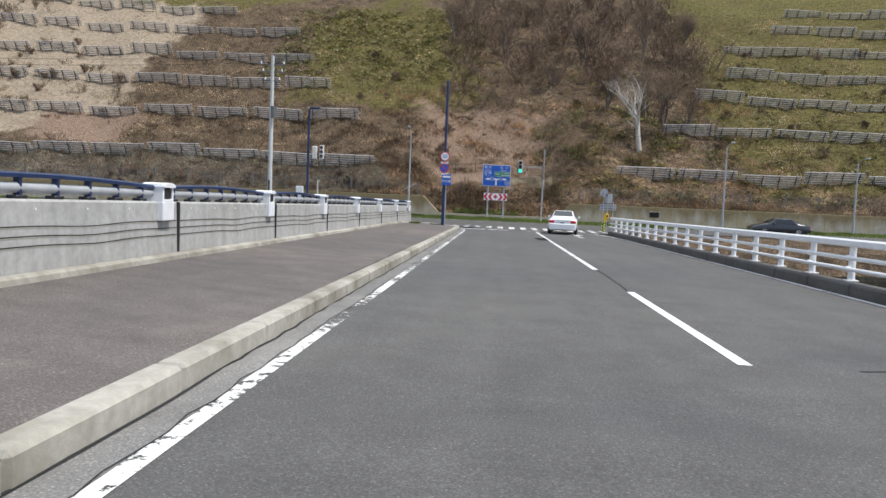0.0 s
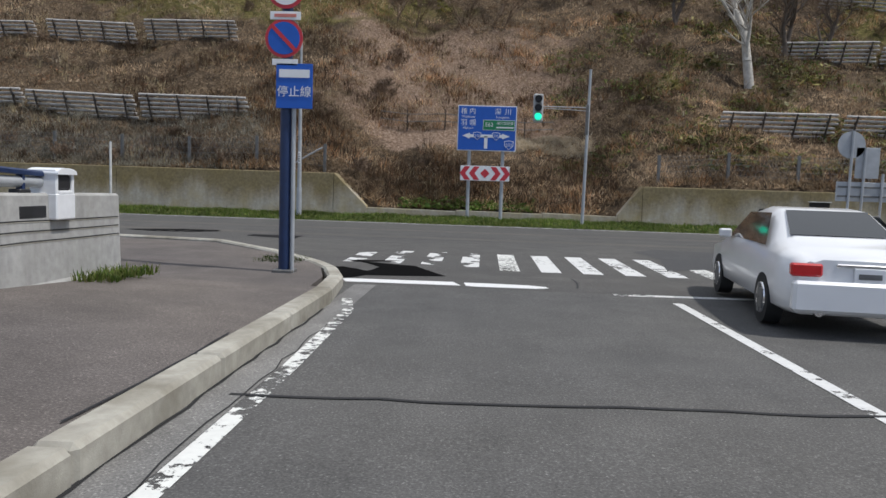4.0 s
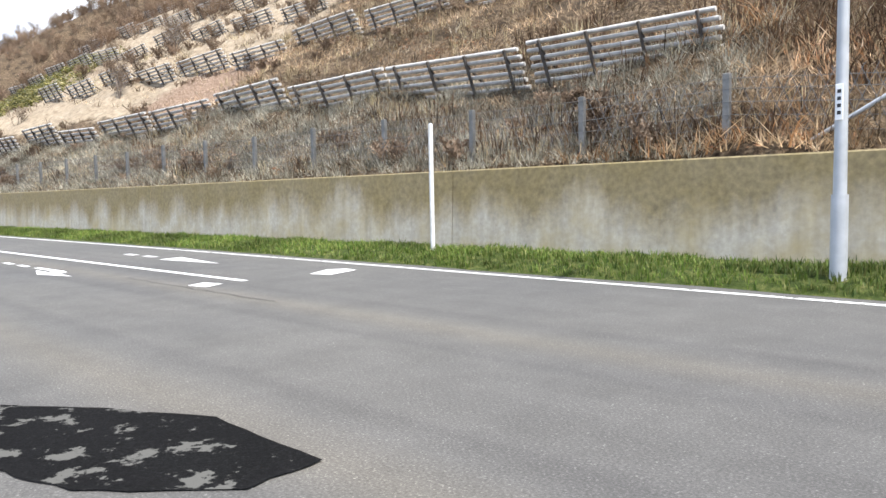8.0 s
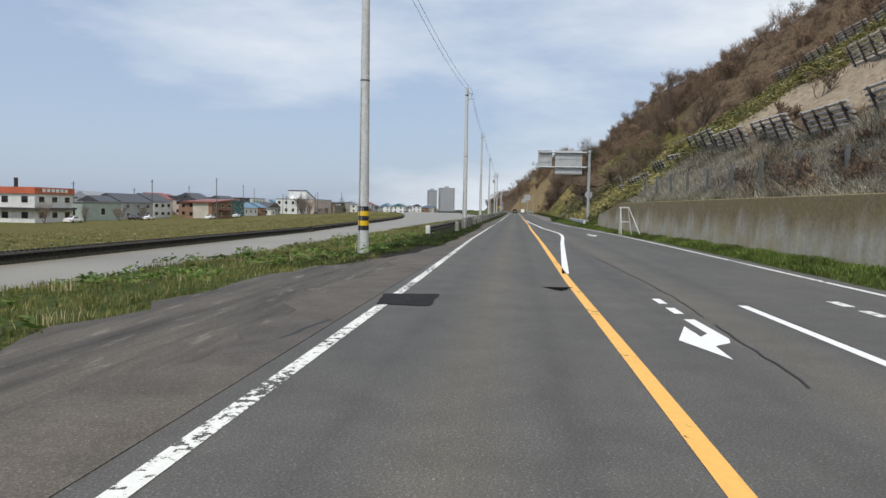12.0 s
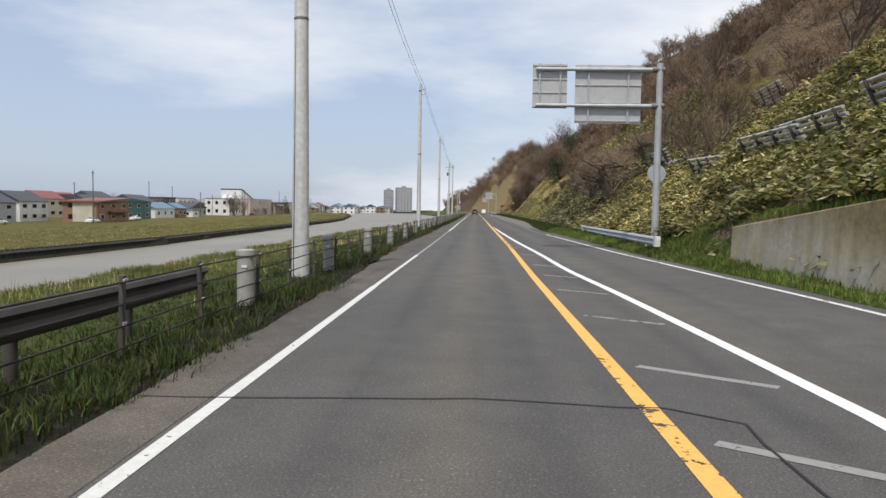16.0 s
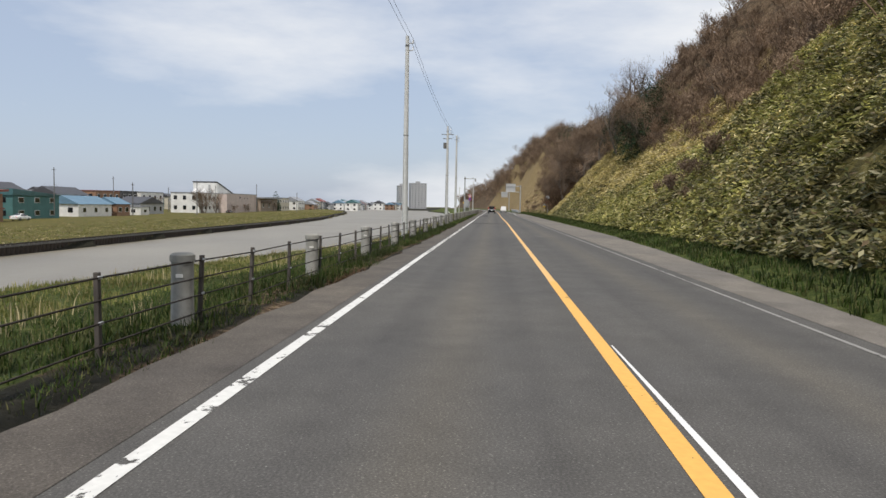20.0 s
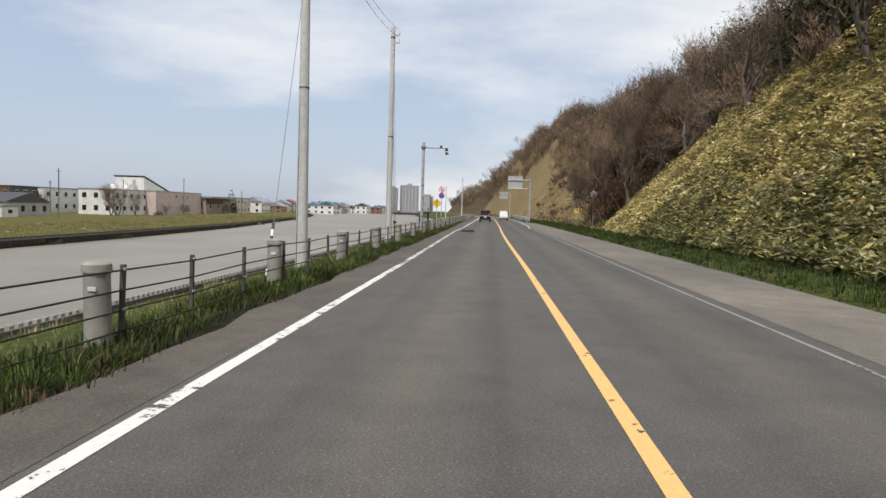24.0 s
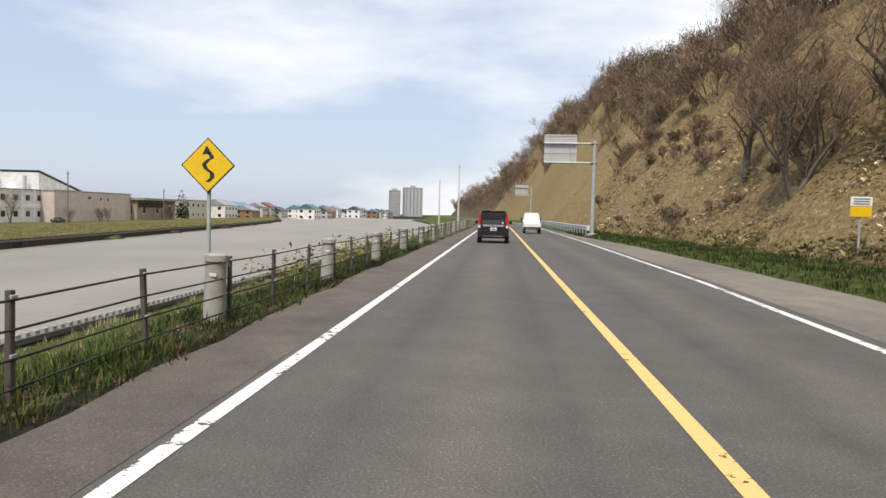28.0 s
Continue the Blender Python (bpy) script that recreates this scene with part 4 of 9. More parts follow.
mid_y = curve_of((-470, 3.4), (-264, 3.4), (-248, 3.32), (-231, 3.35), (-214, 3.45), (-197, 3.49), (-148, 3.42), (-132, 3.4), (-116, 3.42), (-100, 3.45), (-85, 3.34), (-62, 3.36), (-41, 3.3), (-32, 3.37), (-21, 3.42))
for a, b, wide, mat, words in ((-21.5, -25.5, 0.15, "orange_worn", "faded orange centre line"), (-25.5, -29, 0.155, "orange_mid", "thinning orange centre line"), (-29, -144, 0.16, "orange_line", "orange no-overtaking centre line"),
                               (-144, -468, 0.145, "orange_pale", "sun-bleached orange centre line")):
    paint("centre_line", line_xs(a, b, mid_y), wide, mat, words)
crack_line = [(-97.0, 3.44), (-99.0, 3.46), (-101.5, 3.47), (-104.0, 3.46), (-106.5, 3.45)]
paint("lane_line", line_xs(-11.6, -37.8, lambda x: 6.32 - 0.45 * (-11.6 - x) / 28), 0.15, "white_fresh", "white lane line")
vline = curve_of((-136, 3.5), (-133, 3.55), (-121.4, 3.73), (-116.8, 3.78), (-105, 3.98), (-101, 4.08), (-93.4, 4.29), (-87, 4.38), (-81.4, 4.7), (-76, 4.93), (-73.5, 5.02), (-70, 4.97), (-66, 4.75), (-63.2, 4.57), (-60.2, 4.36), (-43, 3.36))
paint("island_line", line_xs(-43, -73.5, vline), 0.17, "white_fresh", "white line opening from the centre line")
paint("island_line", line_xs(-73.5, -124, vline), 0.17, "white_fresh", "white line closing on the centre line")
area("island_line", [(-124, 3.785), (-137, 3.53), (-137, 3.51), (-124, 3.62)], "white_fresh", "tapering end of the white line", 0.006)
for x in (-63.6, -66.4, -69.3, -72.6, -75.0, -78.5, -82.0, -85.2, -88.5, -93.4, -98.1, -101.6, -104.6, -107.4):
    w = float(vline(x)) - 3.45
    paint("hatch_mark", [(x - 0.15, 3.6), (x + 0.4 * w, 3.6 + w * 0.72)], 0.13, "white_faint", "scraped white hatching stroke", 0.0045)


def turn_arrow(x, y, s=1.0, mat="white_line"):
    stem = [(-1.63, 0.07), (-1.66, 0.22), (-0.10, 0.26), (0.18, 0.19), (0.42, -0.04), (-0.19, -0.05), (-0.45, 0.09)]
    head = [(1.19, -0.06), (0.42, -0.04), (-0.19, -0.05), (-0.99, -0.07), (0.11, -0.38)]
    area("turn_arrow", [(x + a * s, y + b * s) for a, b in stem[::-1]], mat, "white painted turn arrow")
    area("arrow_head", [(x + a * s, y + b * s) for a, b in head[::-1]], mat, "white head of a painted turn arrow")
    for k in range(2):
        area("arrow_tail", [(x - 2.2 - k * 1.17, y + 0.06), (x - 2.87 - k * 1.17, y + 0.06), (x - 2.87 - k * 1.17, y + 0.2), (x - 2.2 - k * 1.17, y + 0.2)], mat, "white dash behind a painted arrow")


def straight_arrow(x, y):
    area("straight_arrow", [(x, y), (x - 2.5, y - 0.32), (x - 2.6, y - 0.02), (x - 2.7, y + 0.38)], "white_line", "white painted straight arrow")
    for k in range(2):
        area("arrow_tail", [(x - 3.4 - k * 1.2, y - 0.08), (x - 4.1 - k * 1.2, y - 0.08), (x - 4.1 - k * 1.2, y + 0.12), (x - 3.4 - k * 1.2, y + 0.12)], "white_line", "white dash behind a painted arrow")


turn_arrow(-16.6, 4.7, 1.0, "white_fresh")
turn_arrow(-34.35, 4.48, 1.0, "white_fresh")
straight_arrow(-15.35, 7.9)
straight_arrow(-33.5, 7.7)
straight_arrow(-69.32, 6.9)
area("turn_arrow", [(-11.05, 7.85), (-11.55, 7.72), (-11.95, 8.45), (-11.75, 8.8), (-11.35, 8.75)], "white_line", "worn white arrow head")
area("turn_arrow", [(-11.3, 5.4), (-11.8, 5.3), (-12.0, 5.72), (-11.55, 5.85)], "white_line", "worn white arrow head")
# bridge lines
paint("edge_line", [(3.58, float(y)) for y in np.arange(-96, -12.5, 3)] + [(3.52, -12.0), (3.32, -11.0)], 0.145, "white_crumbled", "flaking white edge line on the bridge")
for y0 in (-73.5, -63.5, -49.8, -89):
    paint("centre_line", [(8.1, y0), (8.1, y0 + 3), (8.1, y0 + 6.4)], 0.15, "white_fresh", "white dashed centre line on the bridge")
paint("centre_line", [(8.1, y) for y in (-38.5, -32, -26, -18, -10.2)], 0.15, "white_line", "white centre line before the stop line")
paint("edge_line", [(12.6, float(y)) for y in np.arange(-96, -14, 3)] + [(12.35, -12), (11.9, -9.8)], 0.14, "white_line", "white edge line by the railing kerb")
area("stop_line", [(2.95, -9.12), (4.86, -9.10), (4.72, -8.66), (2.78, -8.70)], "white_fresh", "broad white stop line")
area("stop_line", [(4.95, -9.1), (5.1, -9.16), (6.1, -9.14), (6.32, -9.02), (6.28, -8.86), (6.0, -8.74), (5.3, -8.68), (4.9, -8.70)], "white_fresh", "flaking stretch of white stop line")
area("stop_line", [(6.6, -9.15), (7.7, -9.15), (7.7, -8.95), (6.7, -8.9)], "white_flaked", "last flakes of a white stop line")
paint("stop_line", [(7.3, -9.5), (12.1, -9.35)], 0.2, "white_line", "thin white stop line of the turning lane")
for k in range(14):
    x = 2.30 + k * 0.817
    far = -3.12 - 0.02 * k
    near = far - (2.9 if k < 3 else 3.5)
    area("crosswalk_stripe", [(x, near), (x + 0.40, near), (x + 0.42, far), (x + 0.02, far)], "white_flaked" if k in (0, 2) else "white_peeling" if k in (1, 3) else "white_line" if k in (5, 6, 7, 8, 10, 12) else "white_worn", "white crosswalk stripe flaking off the asphalt")
area("turn_arrow", [(10.2, -12.2), (10.95, -12.7), (10.6, -12.9), (10.45, -14.2), (10.15, -14.2), (10.2, -13.0), (9.85, -12.9)], "white_line", "white painted turn arrow")
for k in range(2):
    area("arrow_tail", [(10.15, -15.2 - k), (10.4, -15.2 - k), (10.4, -15.7 - k), (10.15, -15.7 - k)], "white_line", "white dash behind a painted arrow")


# ---- asphalt repairs and cracks ----
def repair(pts, mat="patch", z=0.009):
    rr = random.Random(len(pts) * 7 + int(abs(pts[0][0]) * 10))
    out = []
    for a, b in zip(pts, pts[1:] + pts[:1]):
        for k in range(6):
            f = k / 6
            j = 0.022
            out.append((a[0] + (b[0] - a[0]) * f + rr.uniform(-j, j), a[1] + (b[1] - a[1]) * f + rr.uniform(-j, j)))
    return area("asphalt_patch", out, mat, "dark repair patch in the asphalt", z, "road patch")


repair([(2.62, -5.9), (3.86, -6.45), (4.56, -7.95), (2.95, -8.25), (3.2, -6.85)])
repair([(2.15, -7.2), (2.5, -7.0), (3.05, -7.55), (3.25, -8.0), (2.85, -8.75), (2.6, -8.3)], "patch", 0.0105)
repair([(2.3, -5.75), (2.75, -5.7), (3.5, -5.5), (3.3, -5.75), (2.6, -6.05)], "patch", 0.012)
repair([(-1.74, -0.05), (-0.15, -0.69), (-0.17, 0.56), (-1.68, 0.51)], "patch_old", 0.01)
repair([(-5.83, 0.84), (-4.6, 0.35), (-3.73, 0.62), (-3.07, 1.21), (-3.11, 1.72), (-4.33, 1.74), (-5.17, 1.3)], "patch_holed", 0.011)
repair([(7.44, -19.67), (8.04, -19.63), (8.09, -22.15), (7.60, -22.24)], "patch_old")
repair([(9.1, -5.6), (10.2, -5.0), (12.3, -3.2), (12.2, -0.2), (10.1, 0.0), (9.33, -1.1), (9.6, -3.0)], "patch_faint", 0.009)
repair([(-37.9, -0.12), (-36.5, 0.0), (-36.5, 0.85), (-38.1, 0.84)], "patch_old")
repair([(-39.78, 2.67), (-39.13, 3.03), (-39.91, 3.29)])
repair([(-23.5, 0.0), (-23.45, -0.38), (-23.0, -0.35), (-22.6, -0.44), (-21.9, -0.26), (-21.6, -0.1), (-21.65, 0.1), (-22.1, 0.06), (-22.5, 0.1)], "patch_holed", 0.012)
repair([(-21.9, 0.12), (-21.8, -0.32), (-20.95, -0.38), (-20.6, -0.1), (-20.7, 0.36), (-21.4, 0.28)], "patch_holed", 0.013)
repair([(-28.5, -0.06), (-27.9, -0.1), (-27.8, 0.1), (-28.4, 0.08)], "patch_holed")
repair([(-194.66, 0.1), (-193.61, 0.2), (-194.02, 3.36), (-194.83, 3.34)], "patch_old")
repair([(-252.32, 0.19), (-246.61, 0.36), (-246.68, 1.30), (-252.7, 1.14)], "patch_old")
repair([(-257.63, -0.02), (-256.4, 0.15), (-256.51, 1.25), (-257.79, 1.16)], "patch_faint")


def crack(pts, width=0.03, z=0.008):
    rr = random.Random(int(abs(pts[0][0] * 13 + pts[0][1] * 7)))
    full = []
    for a, b in zip(pts, pts[1:]):
        n = max(2, int(math.dist(a, b) / 0.35))
        for k in range(n):
            f = k / n
            full.append((a[0] + (b[0] - a[0]) * f + rr.uniform(-0.03, 0.03), a[1] + (b[1] - a[1]) * f + rr.uniform(-0.03, 0.03)))
    full.append(pts[-1])
    return paint("tar_crack", full, width, "crack", "dark tarred crack in the asphalt", z, "crack")


crack([(3.4, -15.9), (8, -15.7), (12.4, -15.5)], 0.05)
crack([(0.31, 0.62), (1.21, 0.63), (3.23, 0.61), (3.85, 0.69), (4.46, 0.7)], 0.016)
crack([(1.46, 0.59), (1.96, 0.44), (2.38, 0.21)], 0.022)
crack([(6.85, -7.6), (6.9, -8.2), (6.8, -8.9)], 0.035)
crack([(-14.04, 5.21), (-11.6, 5.15), (-10.53, 5.16), (-9.48, 5.14), (-8.82, 5.16)], 0.018)
crack([(-24, 5.2), (-24.7, 5.18)], 0.02)
crack([(-32.0, 4.75), (-33.4, 4.8), (-35.6, 4.88)], 0.03)
crack([(-36.3, 4.92), (-39.3, 4.99), (-44.02, 4.9), (-49.62, 4.74)], 0.022)
crack([(-34.9, -0.3), (-33.4, -0.5)], 0.06)
crack(crack_line, 0.035, 0.0075)
crack([(-83.64, 4.1), (-86.34, 4.0)], 0.018)
crack([(-88.51, 4.2), (-90.94, 4.0)], 0.016)
crack([(9.2, -49.8), (9.9, -49.6)], 0.03)
crack([(8.1, -43.4), (8.15, -38.5)], 0.03)
crack([(-156.69, 1.2), (-157.06, 2.6)], 0.04)
crack([(-170.4, 0.6), (-170.62, 1.6)], 0.05)
crack([(-266.25, 7.4), (-270.72, 7.5)], 0.06)
crack([(-136.21, 8.0), (-141.29, 8.1)], 0.05)
crack([(-73.5, -0.7), (-73.6, 0.7), (-73.7, 2.0), (-73.56, 3.5), (-73.2, 3.95), (-71.9, 3.92), (-70.75, 4.02)], 0.024)
crack([(-70.75, 4.06), (-67.01, 4.1), (-64.19, 4.1), (-60.4, 4.1)], 0.012)
crack([(-248.03, -0.9), (-248.25, -0.2), (-249.54, 0.1)], 0.04)
mh = thing("manhole_cover", "round dark iron manhole cover in the shoulder", "manhole cover")
part("frame", Shape().tube((-249.22, -0.84, -0.02), (-249.22, -0.84, 0.014), 0.36, 0.36, 24), "kerb_dark", mh)
part("lid", Shape().tube((-249.22, -0.84, 0.0), (-249.22, -0.84, 0.022), 0.28, 0.28, 24), "kerb_dark", mh)
crack([(3.2, -94), (3.2, -60), (3.2, -30), (3.2, -12)], 0.03, 0.012)
for y0, y1 in ((-44.5, -41.0), (-40.2, -36.4), (-33.0, -29.6), (-27.0, -25.0), (-24.4, -22.0), (-21.3, -20.0), (-19.4, -17.8), (-17.2, -14.6)):
    crack([(2.915, y0), (2.92, (y0 + y1) / 2), (2.915, y1)], 0.022, 0.195)
crack([(3.49, -94), (3.49, -60), (3.5, -30), (3.47, -13)], 0.012, 0.011)


# ---- retaining wall under the hill ----
def wall_panel(x0, x1, h0, h1, h0b=None):
    """One cast panel; the face leans back a little."""
    s = Shape()
    y0, y1 = float(wall_y(x0)), float(wall_y(x1))
    vs = []
    for x, y, h in ((x0, y0, h0), (x1, y1, h1)):
        vs += [(x, y, -0.2), (x, y + 0.12 * h / 2.1, h - 0.03), (x, y + 0.15 * h / 2.1, h), (x, y + 0.95, h), (x, y + 0.95, -0.2)]
    fs = [(k, k + 1, 6 + k, 5 + k) for k in range(4)] + [(0, 4, 3, 2, 1)[::-1], (5, 6, 7, 8, 9)[::-1]]
    return s.add(vs, fs)


holder = thing("wall_north", "mossy stained concrete retaining wall in cast panels", "wall", kind="structure")
edges_x = [-88.51, -78.85, -69.32, -60.4, -52.06, -44.02, -36, -28, -20, -12.1, -1.75]
for a, b in zip(edges_x, edges_x[1:]):
    top = lambda x: float(np.interp(x, [-88.51, -83.64, -78.85, 0], [1.2, 2.0, 2.15, 2.1]))
    part("wall_panel", wall_panel(a + 0.012, b - 0.012, top(a), top(b)), "wall", holder)
part("wall_panel", wall_panel(-1.735, -0.2, 2.1, 0.62), "wall", holder, "sloping end panel of the wall")
for a, b in zip([-0.18, 4.0, 8.0], [3.98, 7.98, 11.4]):
    part("low_wall", wall_panel(a, b, 0.55, 0.5), "wall", holder, "low concrete toe wall behind the signs")
part("wall_panel", wall_panel(11.42, 12.5, 0.6, 1.92), "wall", holder)
for a, b in zip([12.52, 20, 28, 36, 44, 60, 80], [19.98, 27.98, 35.98, 43.98, 59.98, 79.98, 140]):
    part("wall_panel", wall_panel(a, b, 1.92, 1.92), "wall", holder)


# ---- wire fence on the wall ----
def wall_fence(xs, group):
    f = thing("wire_fence", "sagging wire fence on grey steel posts above the wall", "fence", group)
    zs = lambda x: float(land(x, wall_y(x) + 1.1))
    yy = lambda x: float(wall_y(x) + 1.1)
    for x in xs:
        part("fence_post", Shape().box((x, yy(x), zs(x) + 0.55), (0.14, 0.12, 1.5), 0.012), "galv_dark", f)
    for h in (0.25, 0.5, 0.75, 1.0, 1.2):
        part("wire", Shape().path([(x, yy(x) - 0.06, zs(x) + h) for x in xs], 0.006, 4), "galv_dark", f)
    # diamond mesh
    s = Shape()
    for a, b in zip(xs, xs[1:]):
        n = int(abs(b - a) / 0.22)
        for k in range(n):
            x = a + (b - a) * k / n
            for d in (1, -1):
                x2 = x + d * 0.5 * (1 if b > a else -1)
                if min(a, b) <= x2 <= max(a, b):
                    z = zs(x) + 0.1
                    s.add([(x, yy(x), z), (x + 0.012, yy(x), z), (x2 + 0.012, yy(x2), z + 1.1), (x2, yy(x2), z + 1.1)], [(0, 1, 2, 3)])
    tagged(part("mesh", s, "galv_dark", f), kind="stuff")
    return f


wall_fence([-2.4 - 3.3 * k for k in range(23)], "fences above the wall")
wall_fence([13.4 + 3.2 * k for k in range(18)], "fences above the wall")
f_end = thing("fence_brace", "diagonal steel brace at the fence end", "brace")
part("strut", Shape().tube((-4.4, 13.5, 2.2), (-2.5, 13.5, 3.3), 0.04, 0.04, 8), "galv", f_end)


# ---- snow fences on the slope ----
def snow_fence(L=5.9, posts=4):
    f = thing("snow_fence", "weathered avalanche fence of grey rails on dark posts", "snow fence", "avalanche fences on the slope")
    n = posts
    for k in range(n):
        x = -L / 2 + 0.55 + (L - 1.1) * k / (n - 1)
        part("post", Shape().box((0, 0, 0), (0.07, 0.1, 1.5), 0.01, Matrix.Translation((x, -0.25, 0.52)) @ Matrix.Rotation(radians(27), 4, "X")), "post_rust", f)
        part("brace", Shape().box((0, 0, 0), (0.07, 0.07, 1.3), 0.008, Matrix.Translation((x, 0.1, 0.62)) @ Matrix.Rotation(radians(62), 4, "X")), "rust", f)
    for k in range(6):
        z = 0.1 + k * 0.215
        y = -0.27 - (z - 0.54) * 0.51 + 0.14
        part("rail", Shape().tube((-L / 2 + 0.05 * (k % 2), y, z), (L / 2 - 0.06 * (k % 3), y, z), 0.068, 0.068, 7), "slat", f)
    return f


proto_fence = snow_fence()
proto_fence.matrix_basis = Matrix.Translation((0, 0, -60))
fence_spots = []
rr = random.Random(5)
for row, (d, x0, x1) in enumerate(((4.5, -93.42, -7.6), (12.5, -98.11, -11), (19.6, -102.89, -16), (26.5, -107.85, -20), (34.0, -112.94, -24), (41.5, -112.94, -36))):
    x = x1
    while x > x0:
        if not (row == 1 and x < -71.72) and not (row == 2 and -32 < x < -30):
            fence_spots.append((x - 2.7, d + (0.25 if row == 0 and x < -14 else 0), rr.uniform(-3, 3)))
        x -= (6.0 if row == 0 else 6.3) + rr.uniform(-0.05, 0.15)
for row, (d, x0, x1) in enumerate(((4.4, 17.5, 58), (12.6, 23.5, 60), (19.5, 28.6, 66), (25.8, 34, 70), (33, 35.5, 70), (39.7, 44, 72), (46.5, 48, 74))):
    x = x0
    while x < x1:
        fence_spots.append((x + 2.7, d, rr.uniform(-3, 3)))
        x += 6.0 + rr.uniform(-0.1, 0.2)
fence_spots += [(-97.52, 4.3, 1), (-105.36, 4.5, -1), (-113.58, 5.6, -2), (-122, 6.4, 2), (-112.94, 14.0, 1), (-122, 14.2, -2), (-131.1, 14.4, 1), (-139.39, 14.5, 2)]
first = True
for x, d, yaw in fence_spots:
    y = float(toe_y(x) + d)
    z = float(land(x, y - 0.1)) - 0.05
    m = Matrix.Translation((x, y, z)) @ Matrix.Rotation(radians(yaw), 4, "Z") @ Matrix.Rotation(radians(rr.uniform(-2, 2)), 4, "Y")
    if first:
        proto_fence.matrix_basis = m
        first = False
    else:
        copy_thing(proto_fence, m)
# places for the dark weeds that deepen the shadow below each fence
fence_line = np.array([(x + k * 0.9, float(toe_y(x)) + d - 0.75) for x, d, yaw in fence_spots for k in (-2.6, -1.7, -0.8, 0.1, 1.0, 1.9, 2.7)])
pf = thing("pipe_fence", "thin rusty pipe fence with A-frame posts", "fence")
for x in (0.9, 3.0, 5.2, 7.4):
    y, z = 19.5, float(land(x, 19.5))
    part("post", Shape().tube((x, y - 0.12, z - 0.1), (x, y, z + 1.1), 0.03, 0.03, 6).tube((x, y + 0.3, z - 0.1), (x, y, z + 1.1), 0.025, 0.025, 6), "rust", pf)
for h in (0.45, 0.85):
    part("rail", Shape().path([(x, 19.45, float(land(x, 19.5)) + h) for x in (-0.6, 0.9, 3, 5.2, 7.4, 9.0)], 0.022, 6), "galv_dark", pf)

# ---- bridge parapet ----
par = thing("bridge_parapet", "grey concrete bridge parapet with shallow wave grooves", "parapet", kind="structure")
post_y = [-12.3 - 5.55 * k for k in range(8)][::-1]
pan_y = [-96, -84, -72, -61.7] + [y + 0.55 for y in post_y[:-1]] + [-10.8]
for a, b in zip(pan_y, pan_y[1:]):
    s = Shape()
    ring = []
    for y in (a + 0.01, b - 0.01):
        g = float(deck_z(y))
        ring.append([(-0.32, y, g - 0.1), (0.02, y, g - 0.1), (0.02, y, g + 0.25), (-0.02, y, g + 0.3), (-0.05, y, g + 1.33), (-0.08, y, g + 1.36), (-0.3, y, g + 1.36)])
    s.loft(ring, True, True, False)
    part("parapet_panel", s, "parapet", par)
    n = max(3, int((b - a) / 0.3))
    ys = np.linspace(a + 0.05, b - 0.05, n)
    for k, h in enumerate((0.80, 0.92, 1.04)):
        top = [(-0.031 - 0.0033 * k, float(y), float(deck_z(y)) + h + 0.028 * math.sin((y - a) * 1.6 + 0.2 * k) * math.exp(-((y - a - 3.0) / 1.2) ** 2)) for y in ys]
        s = Shape().add(top + [(x + 0.0015, y, z - 0.016) for x, y, z in top], [(i, i + 1, n + i + 1, n + i) for i in range(n - 1)])
        part("groove", s, "black", par, "dark wave groove")
        s = Shape().add([(x + 0.001, y, z - 0.016) for x, y, z in top] + [(x + 0.002, y, z - 0.028) for x, y, z in top], [(i, i + 1, n + i + 1, n + i) for i in range(n - 1)])
        part("groove_lip", s, "kerb", par, "pale lip of a wave groove")
    if -62 < a < -18:
        g = float(deck_z(b))
        part("joint_strip", Shape().box((-0.03, b, g + 0.84), (0.05, 0.06, 1.03), 0.006), "black", par, "dark filled joint")
        for j in range(5):
            y = a + (b - a) * (j + 0.5) / 5
            part("plug", Shape().disc((-0.046, y, float(deck_z(y)) + 1.24), 0.016, 0.014, "x", 10), "white_paint", par, "pale plug in the wall face")
    end = min(b - 0.02, -15.3)
    if end > a:
        part("footing", Shape().loft([[(0.0, y, float(deck_z(y)) + 0.3), (0.16, y, float(deck_z(y)) + 0.3), (0.13, y, float(deck_z(y)) + 0.455), (0.09, y, float(deck_z(y)) + 0.48), (0.0, y, float(deck_z(y)) + 0.49)] for y in (a, end)], True, True, False), "kerb", par)
part("vent", Shape().box((-0.045, -12.81, float(deck_z(-12.8)) + 1.14), (0.02, 0.5, 0.14), 0.006), "black", par, "dark slot in the wall")
